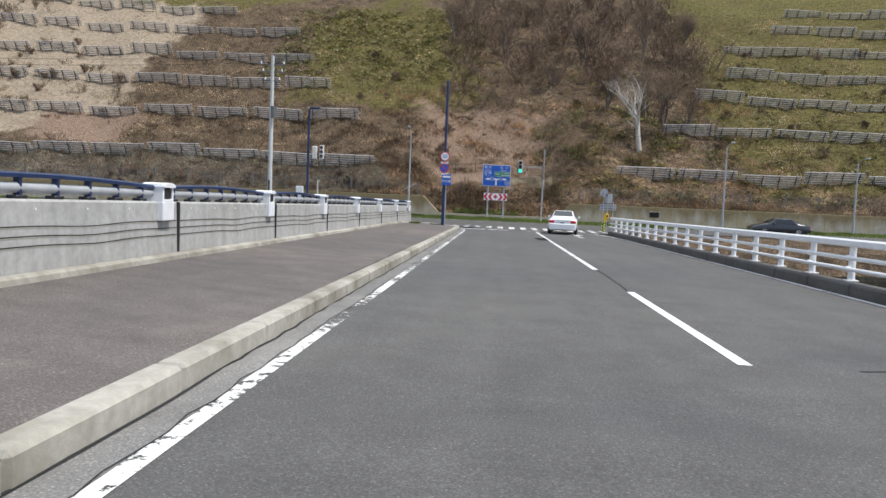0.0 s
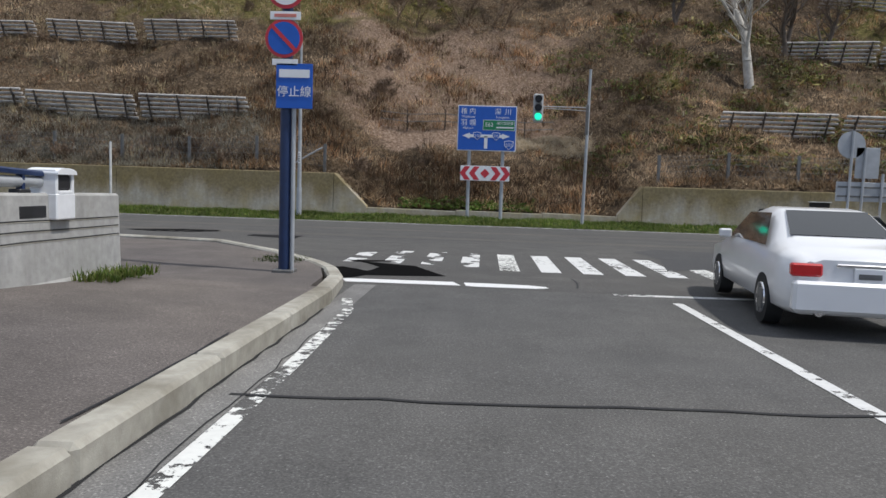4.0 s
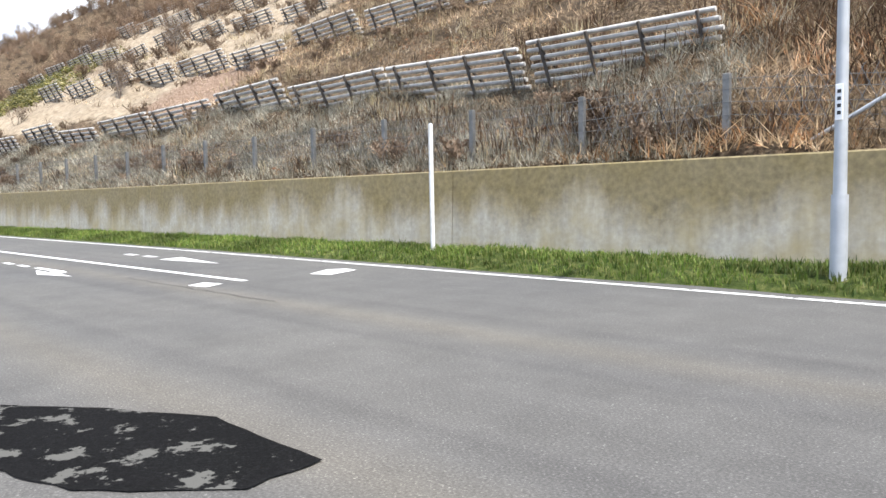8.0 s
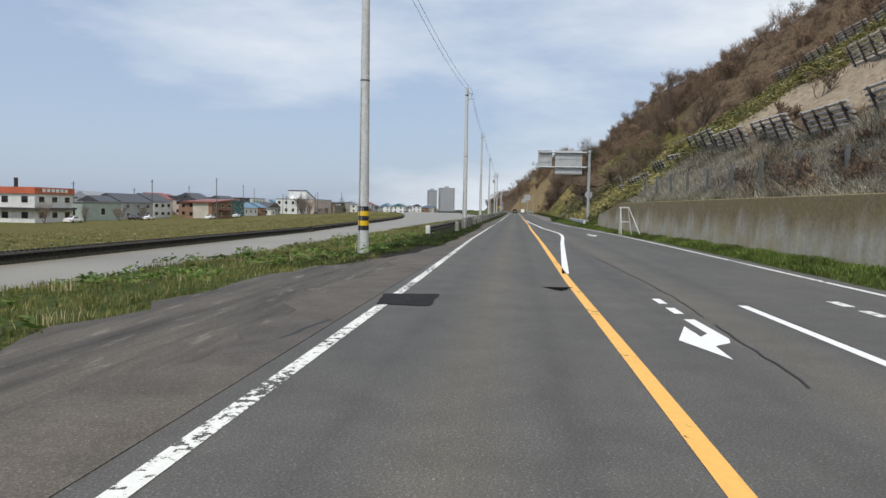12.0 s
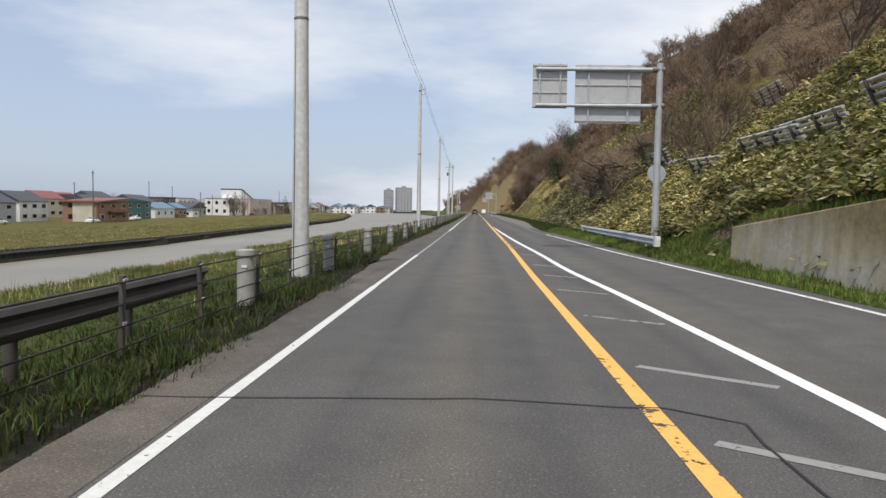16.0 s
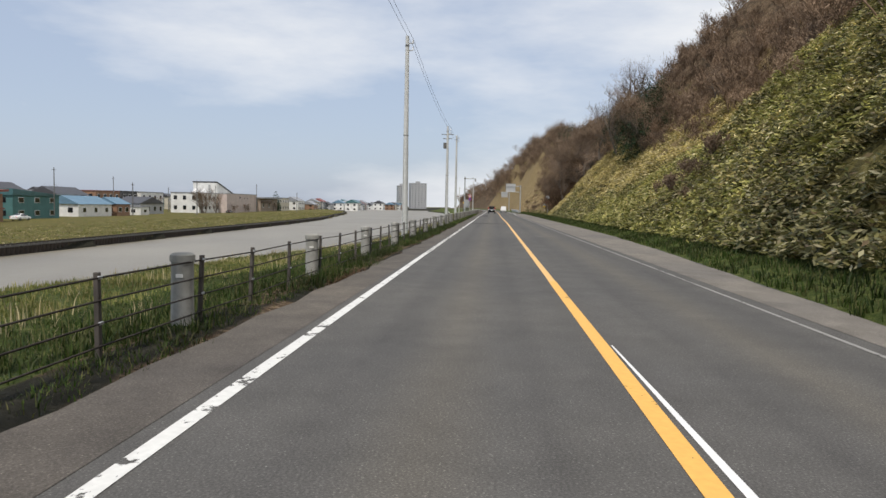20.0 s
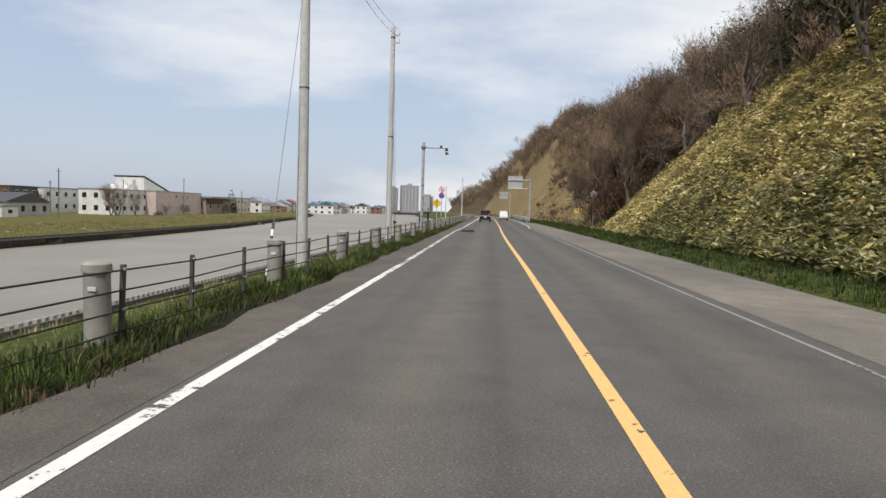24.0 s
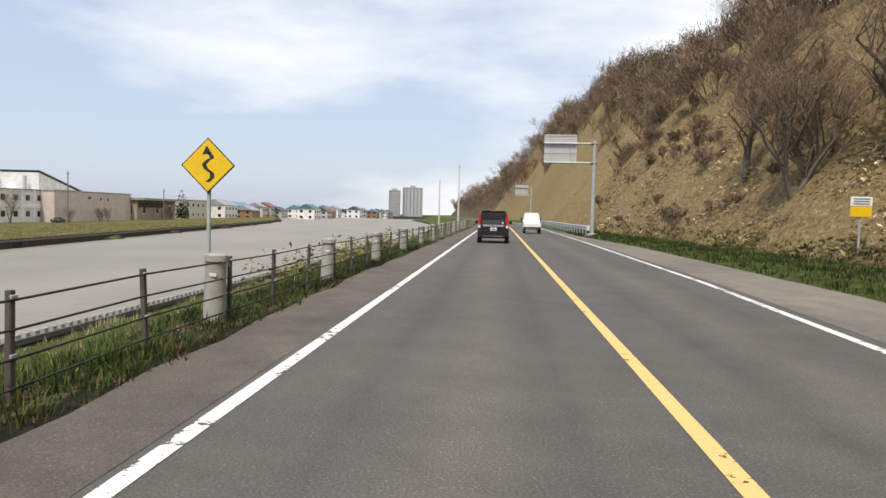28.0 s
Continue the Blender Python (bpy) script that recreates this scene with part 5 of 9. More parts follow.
for y in post_y:
    g = float(deck_z(y)) + 0.07
    c = thing("post_cover", "white metal post cover with a dark arched opening", "post cover", "white covers on the parapet")
    part("cheek", Shape().box((-0.12, y - 0.17, g + 1.42), (0.34, 0.05, 0.32), 0.012), "white_paint", c)
    part("cheek", Shape().box((-0.12, y + 0.17, g + 1.42), (0.34, 0.05, 0.32), 0.012), "white_paint", c)
    part("sill", Shape().box((-0.1, y, g + 1.3), (0.32, 0.29, 0.05), 0.01), "white_paint", c)
    part("opening", Shape().box((-0.11, y, g + 1.42), (0.3, 0.29, 0.2), 0.03), "black", c, "dark hollow inside the cover")
    part("skirt", Shape().box((0.0, y, g + 1.13), (0.12, 0.40, 0.32), 0.015), "white_paint", c, "white plate hanging over the wall face")
    ring = [[(x, y + 0.205 * math.cos(q), g + 1.54 + 0.06 * math.sin(q)) for q in np.linspace(0, math.pi, 9)] + [(x, y - 0.205, g + 1.52), (x, y + 0.205, g + 1.52)] for x in (-0.32, 0.08)]
    part("cap", Shape().loft(ring, True, True, False), "white_paint", c, "white arched cap")
hr = thing("bridge_handrail", "navy steel handrail curving over a grey pipe", "handrail")
for a, b in zip([post_y[0] - 5.55] + post_y, post_y):
    ys = np.linspace(a + 0.2, b - 0.2, 15)
    g = lambda y: float(deck_z(y)) + 0.07
    arch = lambda y: 0.22 + 0.07 * math.sin(math.pi * (y - a) / (b - a))
    part("top_rail", Shape().loft([[(-0.15 + dx, float(y), g(y) + 1.29 + arch(y) + dz) for dx, dz in ((-0.055, -0.03), (0.055, -0.03), (0.055, 0.015), (0.035, 0.035), (-0.035, 0.035), (-0.055, 0.015))] for y in ys], True, True, False), "blue_paint", hr)
    part("pipe", Shape().path([(-0.17, float(y), g(y) + 1.29 + 0.13) for y in ys], 0.07, 10), "galv", hr, "fat grey pipe rail")
    for y in ys[1:-1:2]:
        y = float(y)
        part("baluster", Shape().box((-0.15, y, g(y) + 1.29 + arch(y) / 2), (0.09, 0.05, arch(y)), 0.008), "blue_paint", hr)
        part("foot", Shape().box((-0.16, y, g(y) + 1.31), (0.15, 0.2, 0.05), 0.015), "black", hr)

# ---- white railing on the other side ----
wr = thing("white_railing", "white-painted steel bridge railing with three bars", "railing")
ys = np.arange(-84, -8.5, 1.95)
for y in ys:
    g = float(deck_z(y)) + 0.24
    part("post", Shape().tube((13.2, y, g - 0.02), (13.2, y, g + 0.76), 0.075, 0.07, 12), "white_paint", wr)
    part("base_plate", Shape().box((13.2, y, g + 0.012), (0.24, 0.22, 0.025), 0.004), "white_paint", wr)
    for h in (0.26, 0.5):
        part("bracket", Shape().box((13.12, y, g + h), (0.09, 0.13, 0.12), 0.02), "white_paint", wr)
run = [float(y) for y in np.append(np.arange(-85, -8.2, 7.7), -8.2)]
for h in (0.26, 0.5):
    part("rail", Shape().path([(13.07, y, float(deck_z(y)) + 0.24 + h) for y in run], 0.045, 8), "white_paint", wr)
section = ((-0.11, -0.05), (-0.07, -0.08), (0.07, -0.08), (0.11, -0.05), (0.11, 0.05), (0.07, 0.08), (-0.07, 0.08), (-0.11, 0.05))
part("top_beam", Shape().loft([[(13.17 + a, y, float(deck_z(y)) + 1.06 + b) for a, b in section] for y in run], True, True, False), "white_paint", wr, "thick white box beam")


# ---- poles and wires ----
def utility_pole(x, y, h, lean=0.0, hazard=False, top="plain"):
    z = float(land(x, y)) - 0.1
    p = thing("utility_pole", "tall round concrete utility pole" + (" with a yellow and black hazard band" if hazard else " on the verge"), "utility pole", "poles along the river", Matrix.Translation((x, y, z)) @ Matrix.Rotation(radians(lean), 4, "Y"))
    part("shaft", Shape().tube((0, 0, 0), (0, 0, h + 0.1), 0.2, 0.115, 18), "pole", p)
    for k in (0, 1):
        part("bracket", Shape().box((0, 0.16, h - 0.35 - k * 0.45), (0.07, 0.5 - 0.1 * k, 0.06), 0.01), "galv", p)
        part("insulator", Shape().tube((0, 0.36, h - 0.32 - k * 0.45), (0, 0.36, h - 0.12 - k * 0.45), 0.045, 0.03, 8), "white_paint", p)
    part("band", Shape().tube((0, 0, h - 0.55), (0, 0, h - 0.45), 0.135, 0.135, 12), "galv_dark", p)
    part("band", Shape().tube((0, 0, h * 0.52), (0, 0, h * 0.52 + 0.05), 0.166, 0.166, 14), "galv_dark", p)
    part("ground_cable", Shape().tube((0.16, -0.12, 0), (0.12, -0.09, h * 0.5), 0.014, 0.012, 6), "black", p)
    if hazard:
        for k in range(5):
            part("hazard_band", Shape().tube((0, 0, 0.95 + k * 0.17), (0, 0, 1.12 + k * 0.17), 0.196 - k * 0.0014, 0.195 - k * 0.0014, 16, False), "yellow_sign" if k % 2 else "black", p)
    if top == "transformer":
        part("can", Shape().tube((0, -0.3, h - 2.6), (0, -0.3, h - 1.9), 0.2, 0.2, 14), "galv_dark", p)
        part("crossarm", Shape().box((0, 0, h - 0.9), (0.08, 1.5, 0.08), 0.01), "galv_dark", p)
        part("crossarm", Shape().box((0, 0, h - 1.4), (0.08, 1.1, 0.08), 0.01), "galv_dark", p)
    return p


pole_tops = []
for x, y, h, hz, tp in ((-50.8, -3.25, 11.9, True, ""), (-84.2, -2.02, 11.3, False, ""), (-132.0, -3.1, 12.6, False, ""), (-174.9, -3.5, 12.8, False, ""), (-217.0, -3.6, 12.2, False, "transformer"), (-236.1, -3.5, 12.9, False, "plain"), (-394, -4.5, 12, False, ""), (-436, -9.5, 12, False, "")):
    y += float(road_bend(x))
    utility_pole(x, y, h, 0.4, hz, tp)
    pole_tops.append((x, y + 0.36, float(land(x, y)) + h))
pole_tops = [(-8.0, -4.5, 12.2)] + pole_tops


def wire_line(name, a, b, sag, r=0.012, n=14):
    a, b = Vector(a), Vector(b)
    return [tuple(a.lerp(b, k / n) - Vector((0, 0, sag * 4 * (k / n) * (1 - k / n)))) for k in range(n + 1)]


w = thing("overhead_wires", "two thin dark overhead wires between the poles", "wire")
for a, b in zip(pole_tops[:7], pole_tops[1:7]):
    for k in (0, 1):
        part("wire", Shape().path(wire_line("", (a[0], a[1], a[2] - 0.15 - 0.45 * k), (b[0], b[1], b[2] - 0.15 - 0.45 * k), 0.55), 0.011, 4), "black", w)


def lamp_pole(x, y, h, name="street_lamp", arm=1.4, to=(0, -1), mat="galv", label="slim grey steel street lamp behind the verge"):
    z = float(land(x, y)) - 0.1
    p = thing(name, label, "street lamp", "slim lamps under the hill", Matrix.Translation((x, y, z)))
    part("shaft", Shape().tube((0, 0, 0), (0, 0, h), 0.10, 0.05, 12), mat, p)
    e = (to[0] * arm, to[1] * arm, h + 0.25)
    part("arm", Shape().path([(0, 0, h - 0.05), (to[0] * arm * 0.5, to[1] * arm * 0.5, h + 0.2), e], 0.03, 8), mat, p)
    part("lamp_head", Shape().box((e[0] + to[0] * 0.25, e[1] + to[1] * 0.25, e[2]), (0.22 + abs(to[0]) * 0.35, 0.22 + abs(to[1]) * 0.35, 0.13), 0.03), "box_grey", p)
    part("base", Shape().tube((0, 0, 0.0), (0, 0, 1.3), 0.115, 0.115, 12), mat, p)
    return p


lp = lamp_pole(-2.9, 10.75, 8.0)
part("number_plate_bar", Shape().box((0, -0.11, 2.6), (0.1, 0.02, 0.5), 0.004), "white_sign", lp, "pale plate with unreadable bars")
for k in range(4):
    part("bar", Shape().box((0, -0.123, 2.45 + k * 0.1), (0.05, 0.008, 0.05)), "black", lp)
lamp_pole(26.3, 11.4, 7.6)
lamp_pole(38, 11.4, 6.6, label="slim grey steel lamp pole by the highway")
lamp_pole(46, 11.4, 7.4, label="slim grey steel lamp pole by the highway")
mp = thing("marker_pole", "thin white snow marker pole in the verge", "marker pole", at=Matrix.Translation((-11.85, 11.5, 0.15)))
part("pole", Shape().tube((0, 0, 0), (0, 0, 3.0), 0.055, 0.055, 10), "off_white", mp)
part("cap", Shape().tube((0, 0, 3.0), (0, 0, 3.04), 0.06, 0.03, 10), "galv", mp)

# navy posts and the wooden pole by the river corner
bp = thing("sign_post", "tall navy steel post carrying three traffic signs", "sign post", at=Matrix.Translation((1.88, -9.0, 0.1)))
part("shaft", Shape().tube((0, 0, 0), (0, 0, 9.6), 0.10, 0.085, 14), "blue_paint", bp)
part("base", Shape().box((0, 0, 0.03), (0.34, 0.34, 0.06), 0.01), "galv_dark", bp)
part("lower_pole", Shape().tube((0.14, -0.05, 0), (0.14, -0.05, 3.5), 0.035, 0.035, 10), "galv", bp, "thin silver side pole")


def round_sign(parent, c, r, kind, axis="y"):
    """A round traffic sign facing -y, or +x for axis x."""
    f = Matrix.Translation(c) if axis == "y" else Matrix.Translation(c) @ Matrix.Rotation(radians(90), 4, "Z")
    def disc(rad, yy, mat, nm, lab=""):
        return part(nm, Shape().disc((0, yy, 0), rad, 0.012, "y"), mat, parent, lab, at=f)
    disc(r, 0.0, "red_sign" if kind != "back" else "galv", "rim", "red rim" if kind != "back" else "grey back of a sign")
    if kind == "back":
        return
    if kind == "fifty":
        disc(r * 0.82, -0.010, "white_sign", "face")
        sign_text(parent, "50", f @ Matrix.Translation((0, -0.022, 0)), r * 1.05, "blue_sign")
    if kind == "nopark":
        disc(r * 0.84, -0.010, "blue_sign", "face")
        part("slash", Shape().box((0, 0, 0), (r * 1.75, 0.008, r * 0.2), 0, Matrix.Rotation(radians(45), 4, "Y")), "red_sign", parent, at=f @ Matrix.Translation((0, -0.020, 0)))
    if kind == "nowalk":
        disc(r * 0.82, -0.010, "white_sign", "face")
        part("mark", Shape().box((0, 0, 0.0), (r * 0.3, 0.006, r * 0.9), 0).box((r * 0.2, 0, -r * 0.25), (r * 0.22, 0.006, r * 0.5), 0), "black", parent, at=f @ Matrix.Translation((0, -0.018, 0)))
        part("slash", Shape().box((0, 0, 0), (r * 1.7, 0.008, r * 0.16), 0, Matrix.Rotation(radians(45), 4, "Y")), "red_sign", parent, at=f @ Matrix.Translation((0, -0.024, 0)))


def sign_text(parent, text, m, size, mat, align="CENTER", name="lettering", squeeze=1.0):
    cu = bpy.data.curves.new(name, "FONT")
    cu.body, cu.size, cu.align_x, cu.align_y, cu.extrude = text, size, align, "CENTER", 0.002
    cu.materials.append(M[mat])
    tmp = bpy.data.objects.new("tmp", cu)
    me = bpy.data.meshes.new_from_object(tmp)
    bpy.data.objects.remove(tmp)
    ob = new(name, me)
    ob.parent = parent
    ob.matrix_basis = m @ Matrix.Rotation(radians(90), 4, "X") @ Matrix.Diagonal((squeeze, 1, 1, 1))
    return ob


round_sign(bp, (0, -0.13, 4.62), 0.31, "fifty")
part("plate", Shape().box((0, -0.13, 4.2), (0.5, 0.015, 0.13), 0.003), "white_sign", bp)
part("arrow_bar", Shape().box((0, -0.142, 4.2), (0.36, 0.006, 0.05)), "pink_sign", bp)
round_sign(bp, (-0.02, -0.13, 3.84), 0.31, "nopark")
part("plate", Shape().box((0, -0.13, 3.46), (0.42, 0.015, 0.1), 0.003), "white_sign", bp)
part("stop_line_sign", Shape().box((0.16, -0.13, 3.08), (0.6, 0.015, 0.72), 0.004), "blue_sign", bp, "blue stop-line sign")
part("white_bar", Shape().box((0.16, -0.143, 3.28), (0.5, 0.008, 0.13)), "white_sign", bp)
sign_text(bp, "停止線", Matrix.Translation((0.16, -0.145, 2.98)), 0.19, "white_sign")

nl = thing("street_lamp", "tall navy street lamp with a traffic signal", "street lamp", at=Matrix.Translation((-9.1, -2.6, -0.1)))
part("shaft", Shape().tube((0, 0, 0), (0, 0, 8.4), 0.10, 0.085, 14), "blue_paint", nl)
part("lamp_head", Shape().box((0.45, -0.05, 8.45), (0.8, 0.26, 0.16), 0.04), "blue_paint", nl)
part("signal_box", Shape().box((0.5, 0, 5.1), (0.36, 0.3, 1.0), 0.05), "off_white", nl)
part("signal_box", Shape().box((1.05, 0, 5.15), (0.3, 0.3, 1.05), 0.05), "off_white", nl)
for k in range(3):
    part("signal_lens", Shape().disc((1.05, -0.16, 5.5 - k * 0.33), 0.12, 0.03, "y"), "black", nl)
part("cabinet", Shape().box((-0.55, -0.1, 2.0), (0.5, 0.4, 1.0), 0.02), "white_paint", nl)
wp = thing("utility_pole", "weathered pole with a transformer and crossarms", "utility pole", at=Matrix.Translation((-10.5, -7.4, -0.3)))
part("shaft", Shape().tube((0, 0, 0), (0, 0, 11.6), 0.17, 0.11, 14), "pole", wp)
for h, L in ((11.0, 1.9), (10.5, 1.6), (9.9, 1.2)):
    part("crossarm", Shape().box((0, 0, h), (L, 0.09, 0.09), 0.01), "galv_dark", wp)
    for k in (-1, 0, 1):
        part("insulator", Shape().tube((k * L * 0.42, 0, h + 0.04), (k * L * 0.42, 0, h + 0.24), 0.05, 0.03, 8), "white_paint", wp)
part("can", Shape().tube((0.25, -0.3, 7.3), (0.25, -0.3, 8.1), 0.2, 0.2, 14), "galv_dark", wp)
part("sleeve", Shape().tube((0.0, -0.2, 0.2), (0, -0.2, 3.0), 0.06, 0.06, 8), "black", wp)


# ---- direction sign, chevrons and signal at the junction ----
ds = thing("direction_sign", "large blue road direction sign over red chevrons", "road sign", at=Matrix.Translation((5.29, 11.7, 0)))
for x in (-0.75, 0.75):
    part("post", Shape().tube((x, 0.12, 0.2), (x, 0.12, 5.1), 0.08, 0.08, 12), "galv", ds)
part("panel", Shape().box((0, 0, 4.27), (2.62, 0.03, 2.0), 0.012), "white_sign", ds)
part("blue_face", Shape().box((0, -0.018, 4.27), (2.55, 0.01, 1.93), 0.003), "blue_sign", ds)
for txt, x, z, s in (("稚", -1.03, 5.0, 0.3), ("内", -0.66, 5.0, 0.3), ("羽", -1.03, 4.5, 0.3), ("幌", -0.64, 4.5, 0.3), ("深", 0.47, 5.0, 0.3), ("川", 0.92, 5.0, 0.3)):
    sign_text(ds, txt, Matrix.Translation((x, -0.026, z)), s, "white_sign")
for txt, x, z in (("Wakkanai", -0.84, 4.77), ("Haboro", -0.84, 4.27), ("Fukagawa", 0.68, 4.77)):
    sign_text(ds, txt, Matrix.Translation((x, -0.026, z)), 0.15, "white_sign")
part("green_panel", Shape().box((0.53, -0.026, 4.42), (1.42, 0.008, 0.46)), "white_sign", ds)
part("green_face", Shape().box((0.53, -0.031, 4.42), (1.38, 0.006, 0.42)), "green_sign", ds)
sign_text(ds, "E62", Matrix.Translation((0.1, -0.036, 4.43)), 0.24, "white_sign")
sign_text(ds, "深川留萌道", Matrix.Translation((0.8, -0.036, 4.5)), 0.15, "white_sign")
part("bar", Shape().box((0.8, -0.036, 4.32), (0.76, 0.005, 0.06)), "white_sign", ds)
part("arrow_bar", Shape().box((-0.03, -0.028, 3.93), (1.5, 0.008, 0.13)).box((-0.03, -0.028, 3.65), (0.15, 0.008, 0.55)), "white_sign", ds)
for sgn in (-1, 1):
    part("arrow_head", Shape().add([(-0.03 + sgn * 0.72, -0.033, 4.06), (-0.03 + sgn * 0.72, -0.033, 3.80), (-0.03 + sgn * 1.06, -0.033, 3.93)], [(0, 1, 2) if sgn > 0 else (0, 2, 1)]), "white_sign", ds)


def route_shield(x, z, s):
    pts = [(-0.5, 0.42), (0, 0.5), (0.5, 0.42), (0.46, -0.1), (0, -0.52), (-0.46, -0.1)]
    part("shield", Shape().add([(x + a * s, -0.036, z + b * s) for a, b in pts], [tuple(range(6))[::-1]]), "white_sign", ds)
    part("shield_face", Shape().add([(x + a * s * 0.85, -0.04, z + b * s * 0.85) for a, b in pts], [tuple(range(6))[::-1]]), "blue_sign", ds)
    sign_text(ds, "232" if z > 3.8 else "233", Matrix.Translation((x, -0.044, z)), s * 0.45, "white_sign")


route_shield(-0.42, 3.93, 0.36)
route_shield(0.42, 3.93, 0.36)
route_shield(1.0, 3.55, 0.42)
part("chevron_panel", Shape().box((-0.02, -0.0, 2.27), (2.2, 0.03, 0.66), 0.008), "white_sign", ds)
part("diamond", Shape().box((0, 0, 0), (0.3, 0.006, 0.3), 0, Matrix.Translation((-0.02, -0.02, 2.27)) @ Matrix.Rotation(radians(45), 4, "Y")), "red_sign", ds, "red diamond between the chevrons")
for x, sgn in ((-0.9, -1), (-0.48, -1), (0.44, 1), (0.86, 1)):
    pts = [(-0.22, 0.30), (0.03, 0.30), (0.25, 0), (0.03, -0.30), (-0.22, -0.30), (0.0, 0)]
    part("chevron", Shape().add([(x + sgn * a, -0.019, 2.27 + b) for a, b in pts], [(0, 1, 2, 5), (5, 2, 3, 4)] if sgn < 0 else [(5, 2, 1, 0), (4, 3, 2, 5)]), "red_sign", ds)

tl = thing("traffic_light", "slim grey pole with a traffic signal showing green", "traffic light", at=Matrix.Translation((9.6, 11.0, 0.1)))
part("pole", Shape().tube((0, 0, 0), (0.06, 0, 6.75), 0.075, 0.055, 12), "galv", tl)
part("arm", Shape().tube((0, -0.02, 5.12), (-1.95, -0.05, 5.12), 0.022, 0.022, 8).tube((0, -0.02, 4.98), (-1.95, -0.05, 5.05), 0.018, 0.018, 8), "galv", tl)
part("clamp", Shape().box((0.0, 0, 4.6), (0.12, 0.14, 1.3), 0.01), "galv_dark", tl)
part("signal_housing", Shape().box((-2.13, -0.05, 5.05), (0.42, 0.24, 1.2), 0.07), "box_grey", tl)
for k, mt in enumerate(("black", "black", "signal_green")):
    if mt == "signal_green":
        M["signal_green"] = glow("lit_green_signal", (0.02, 0.75, 0.45), 1.6)
    part("lens", Shape().disc((-2.13, -0.185, 5.43 - k * 0.38), 0.155, 0.03, "y"), mt, tl)
    part("visor", Shape().tube((-2.13, -0.18, 5.46 - k * 0.38), (-2.13, -0.32, 5.46 - k * 0.38), 0.17, 0.165, 14, False), "black", tl)


# ---- overhead sign gantries, seen from behind ----
def gantry(x, y, h_arm, w_panel, h_panel, z_panel, reach, label, second=True):
    y = y + float(road_bend(x))
    z = float(land(x, y)) - 0.1
    g = thing("overhead_sign", label, "overhead sign", at=Matrix.Translation((x, y, z)))
    part("base", Shape().box((0, 0, 0.12), (0.7, 0.7, 0.35), 0.04), "post_concrete", g)
    part("post", Shape().tube((0, 0, 0.1), (0, 0, h_arm + 0.15), 0.145, 0.12, 16), "galv", g)
    for hh in (h_arm - 0.1, h_arm - 1.52):
        part("arm", Shape().tube((0, 0.1, hh), (0, -reach, hh), 0.085, 0.07, 12), "galv", g)
        part("clamp", Shape().tube((0, 0.18, hh), (0, -0.3, hh), 0.12, 0.12, 12), "galv_dark", g)
    boards = [(-reach + w_panel / 2 if not second else -reach + 0.56, 1.36 if second else w_panel, h_panel, z_panel)]
    if second:
        boards.append((-reach + 2.86, 2.6, h_panel + 0.55, z_panel - 0.3))
    for yc, wd, ht, zc in boards:
        part("panel", Shape().box((-0.12, yc, zc), (0.03, wd, ht), 0.006), "box_grey", g)
        for k in (-0.46, -0.15, 0.15, 0.46):
            part("back_rib", Shape().box((-0.09, yc, zc + k * ht), (0.03, wd, 0.05), 0.006), "galv", g)
        for s in (-0.3, 0.3):
            part("back_channel", Shape().box((-0.05, yc + s * wd, zc), (0.06, 0.07, ht), 0.008), "galv", g)
    return g


gantry(-97.0, 9.1, 7.0, 4.05, 1.75, 6.25, 4.85, "grey back of an overhead direction sign on a steel post")
part("plinth_sign", Shape().disc((-0.16, 0.03, 2.85), 0.36, 0.02, "x"), "galv", [o for o in bpy.data.objects if o.name == "overhead_sign"][0], "grey back of a round sign")
gantry(-315.2, 8.9, 7.0, 2.4, 2.1, 6.5, 3.7, "overhead road sign on a grey steel post", False)
gantry(-392, 8.6, 6.6, 2.3, 1.7, 6.1, 2.9, "small far overhead road sign", False)

# white timber trestle leaning on the wall
fr = thing("trestle", "pale timber trestle leaning against the wall", "trestle", at=Matrix.Translation((-70.51, 8.75, 0.15)))
for a, b in (((0, -0.3, 0.0), (0.35, -0.32, 1.65)), ((0, 0.42, 0.0), (0.35, 0.12, 1.65)), ((0.8, -0.3, 0), (0.35, -0.3, 1.65)), ((0.9, 0.8, 0), (0.4, 0.15, 1.65))):
    part("leg", Shape().tube(a, b, 0.035, 0.03, 6), "off_white", fr)
part("top_bar", Shape().tube((0.35, -0.4, 1.62), (0.35, 0.2, 1.62), 0.035, 0.035, 6), "off_white", fr)
part("cross_bar", Shape().tube((0.2, -0.3, 0.75), (0.2, 0.25, 0.75), 0.03, 0.03, 6), "off_white", fr)


# ---- guard rails ----
def beam(xs, y_of, z_of, side):
    """W-beam guard rail profile along x; side is the road's direction in y."""
    prof = [(0.0, 0.33), (0.05, 0.30), (0.075, 0.25), (0.02, 0.19), (0.02, 0.14), (0.075, 0.08), (0.05, 0.03), (0.0, 0.0), (-0.012, 0.0), (0.035, 0.03), (0.06, 0.08), (0.006, 0.14), (0.006, 0.19), (0.06, 0.25), (0.035, 0.30), (-0.012, 0.33)]
    return Shape().loft([[(x, y_of(x) + side * a, z_of(x) + b) for a, b in prof] for x in xs], True, True, False)


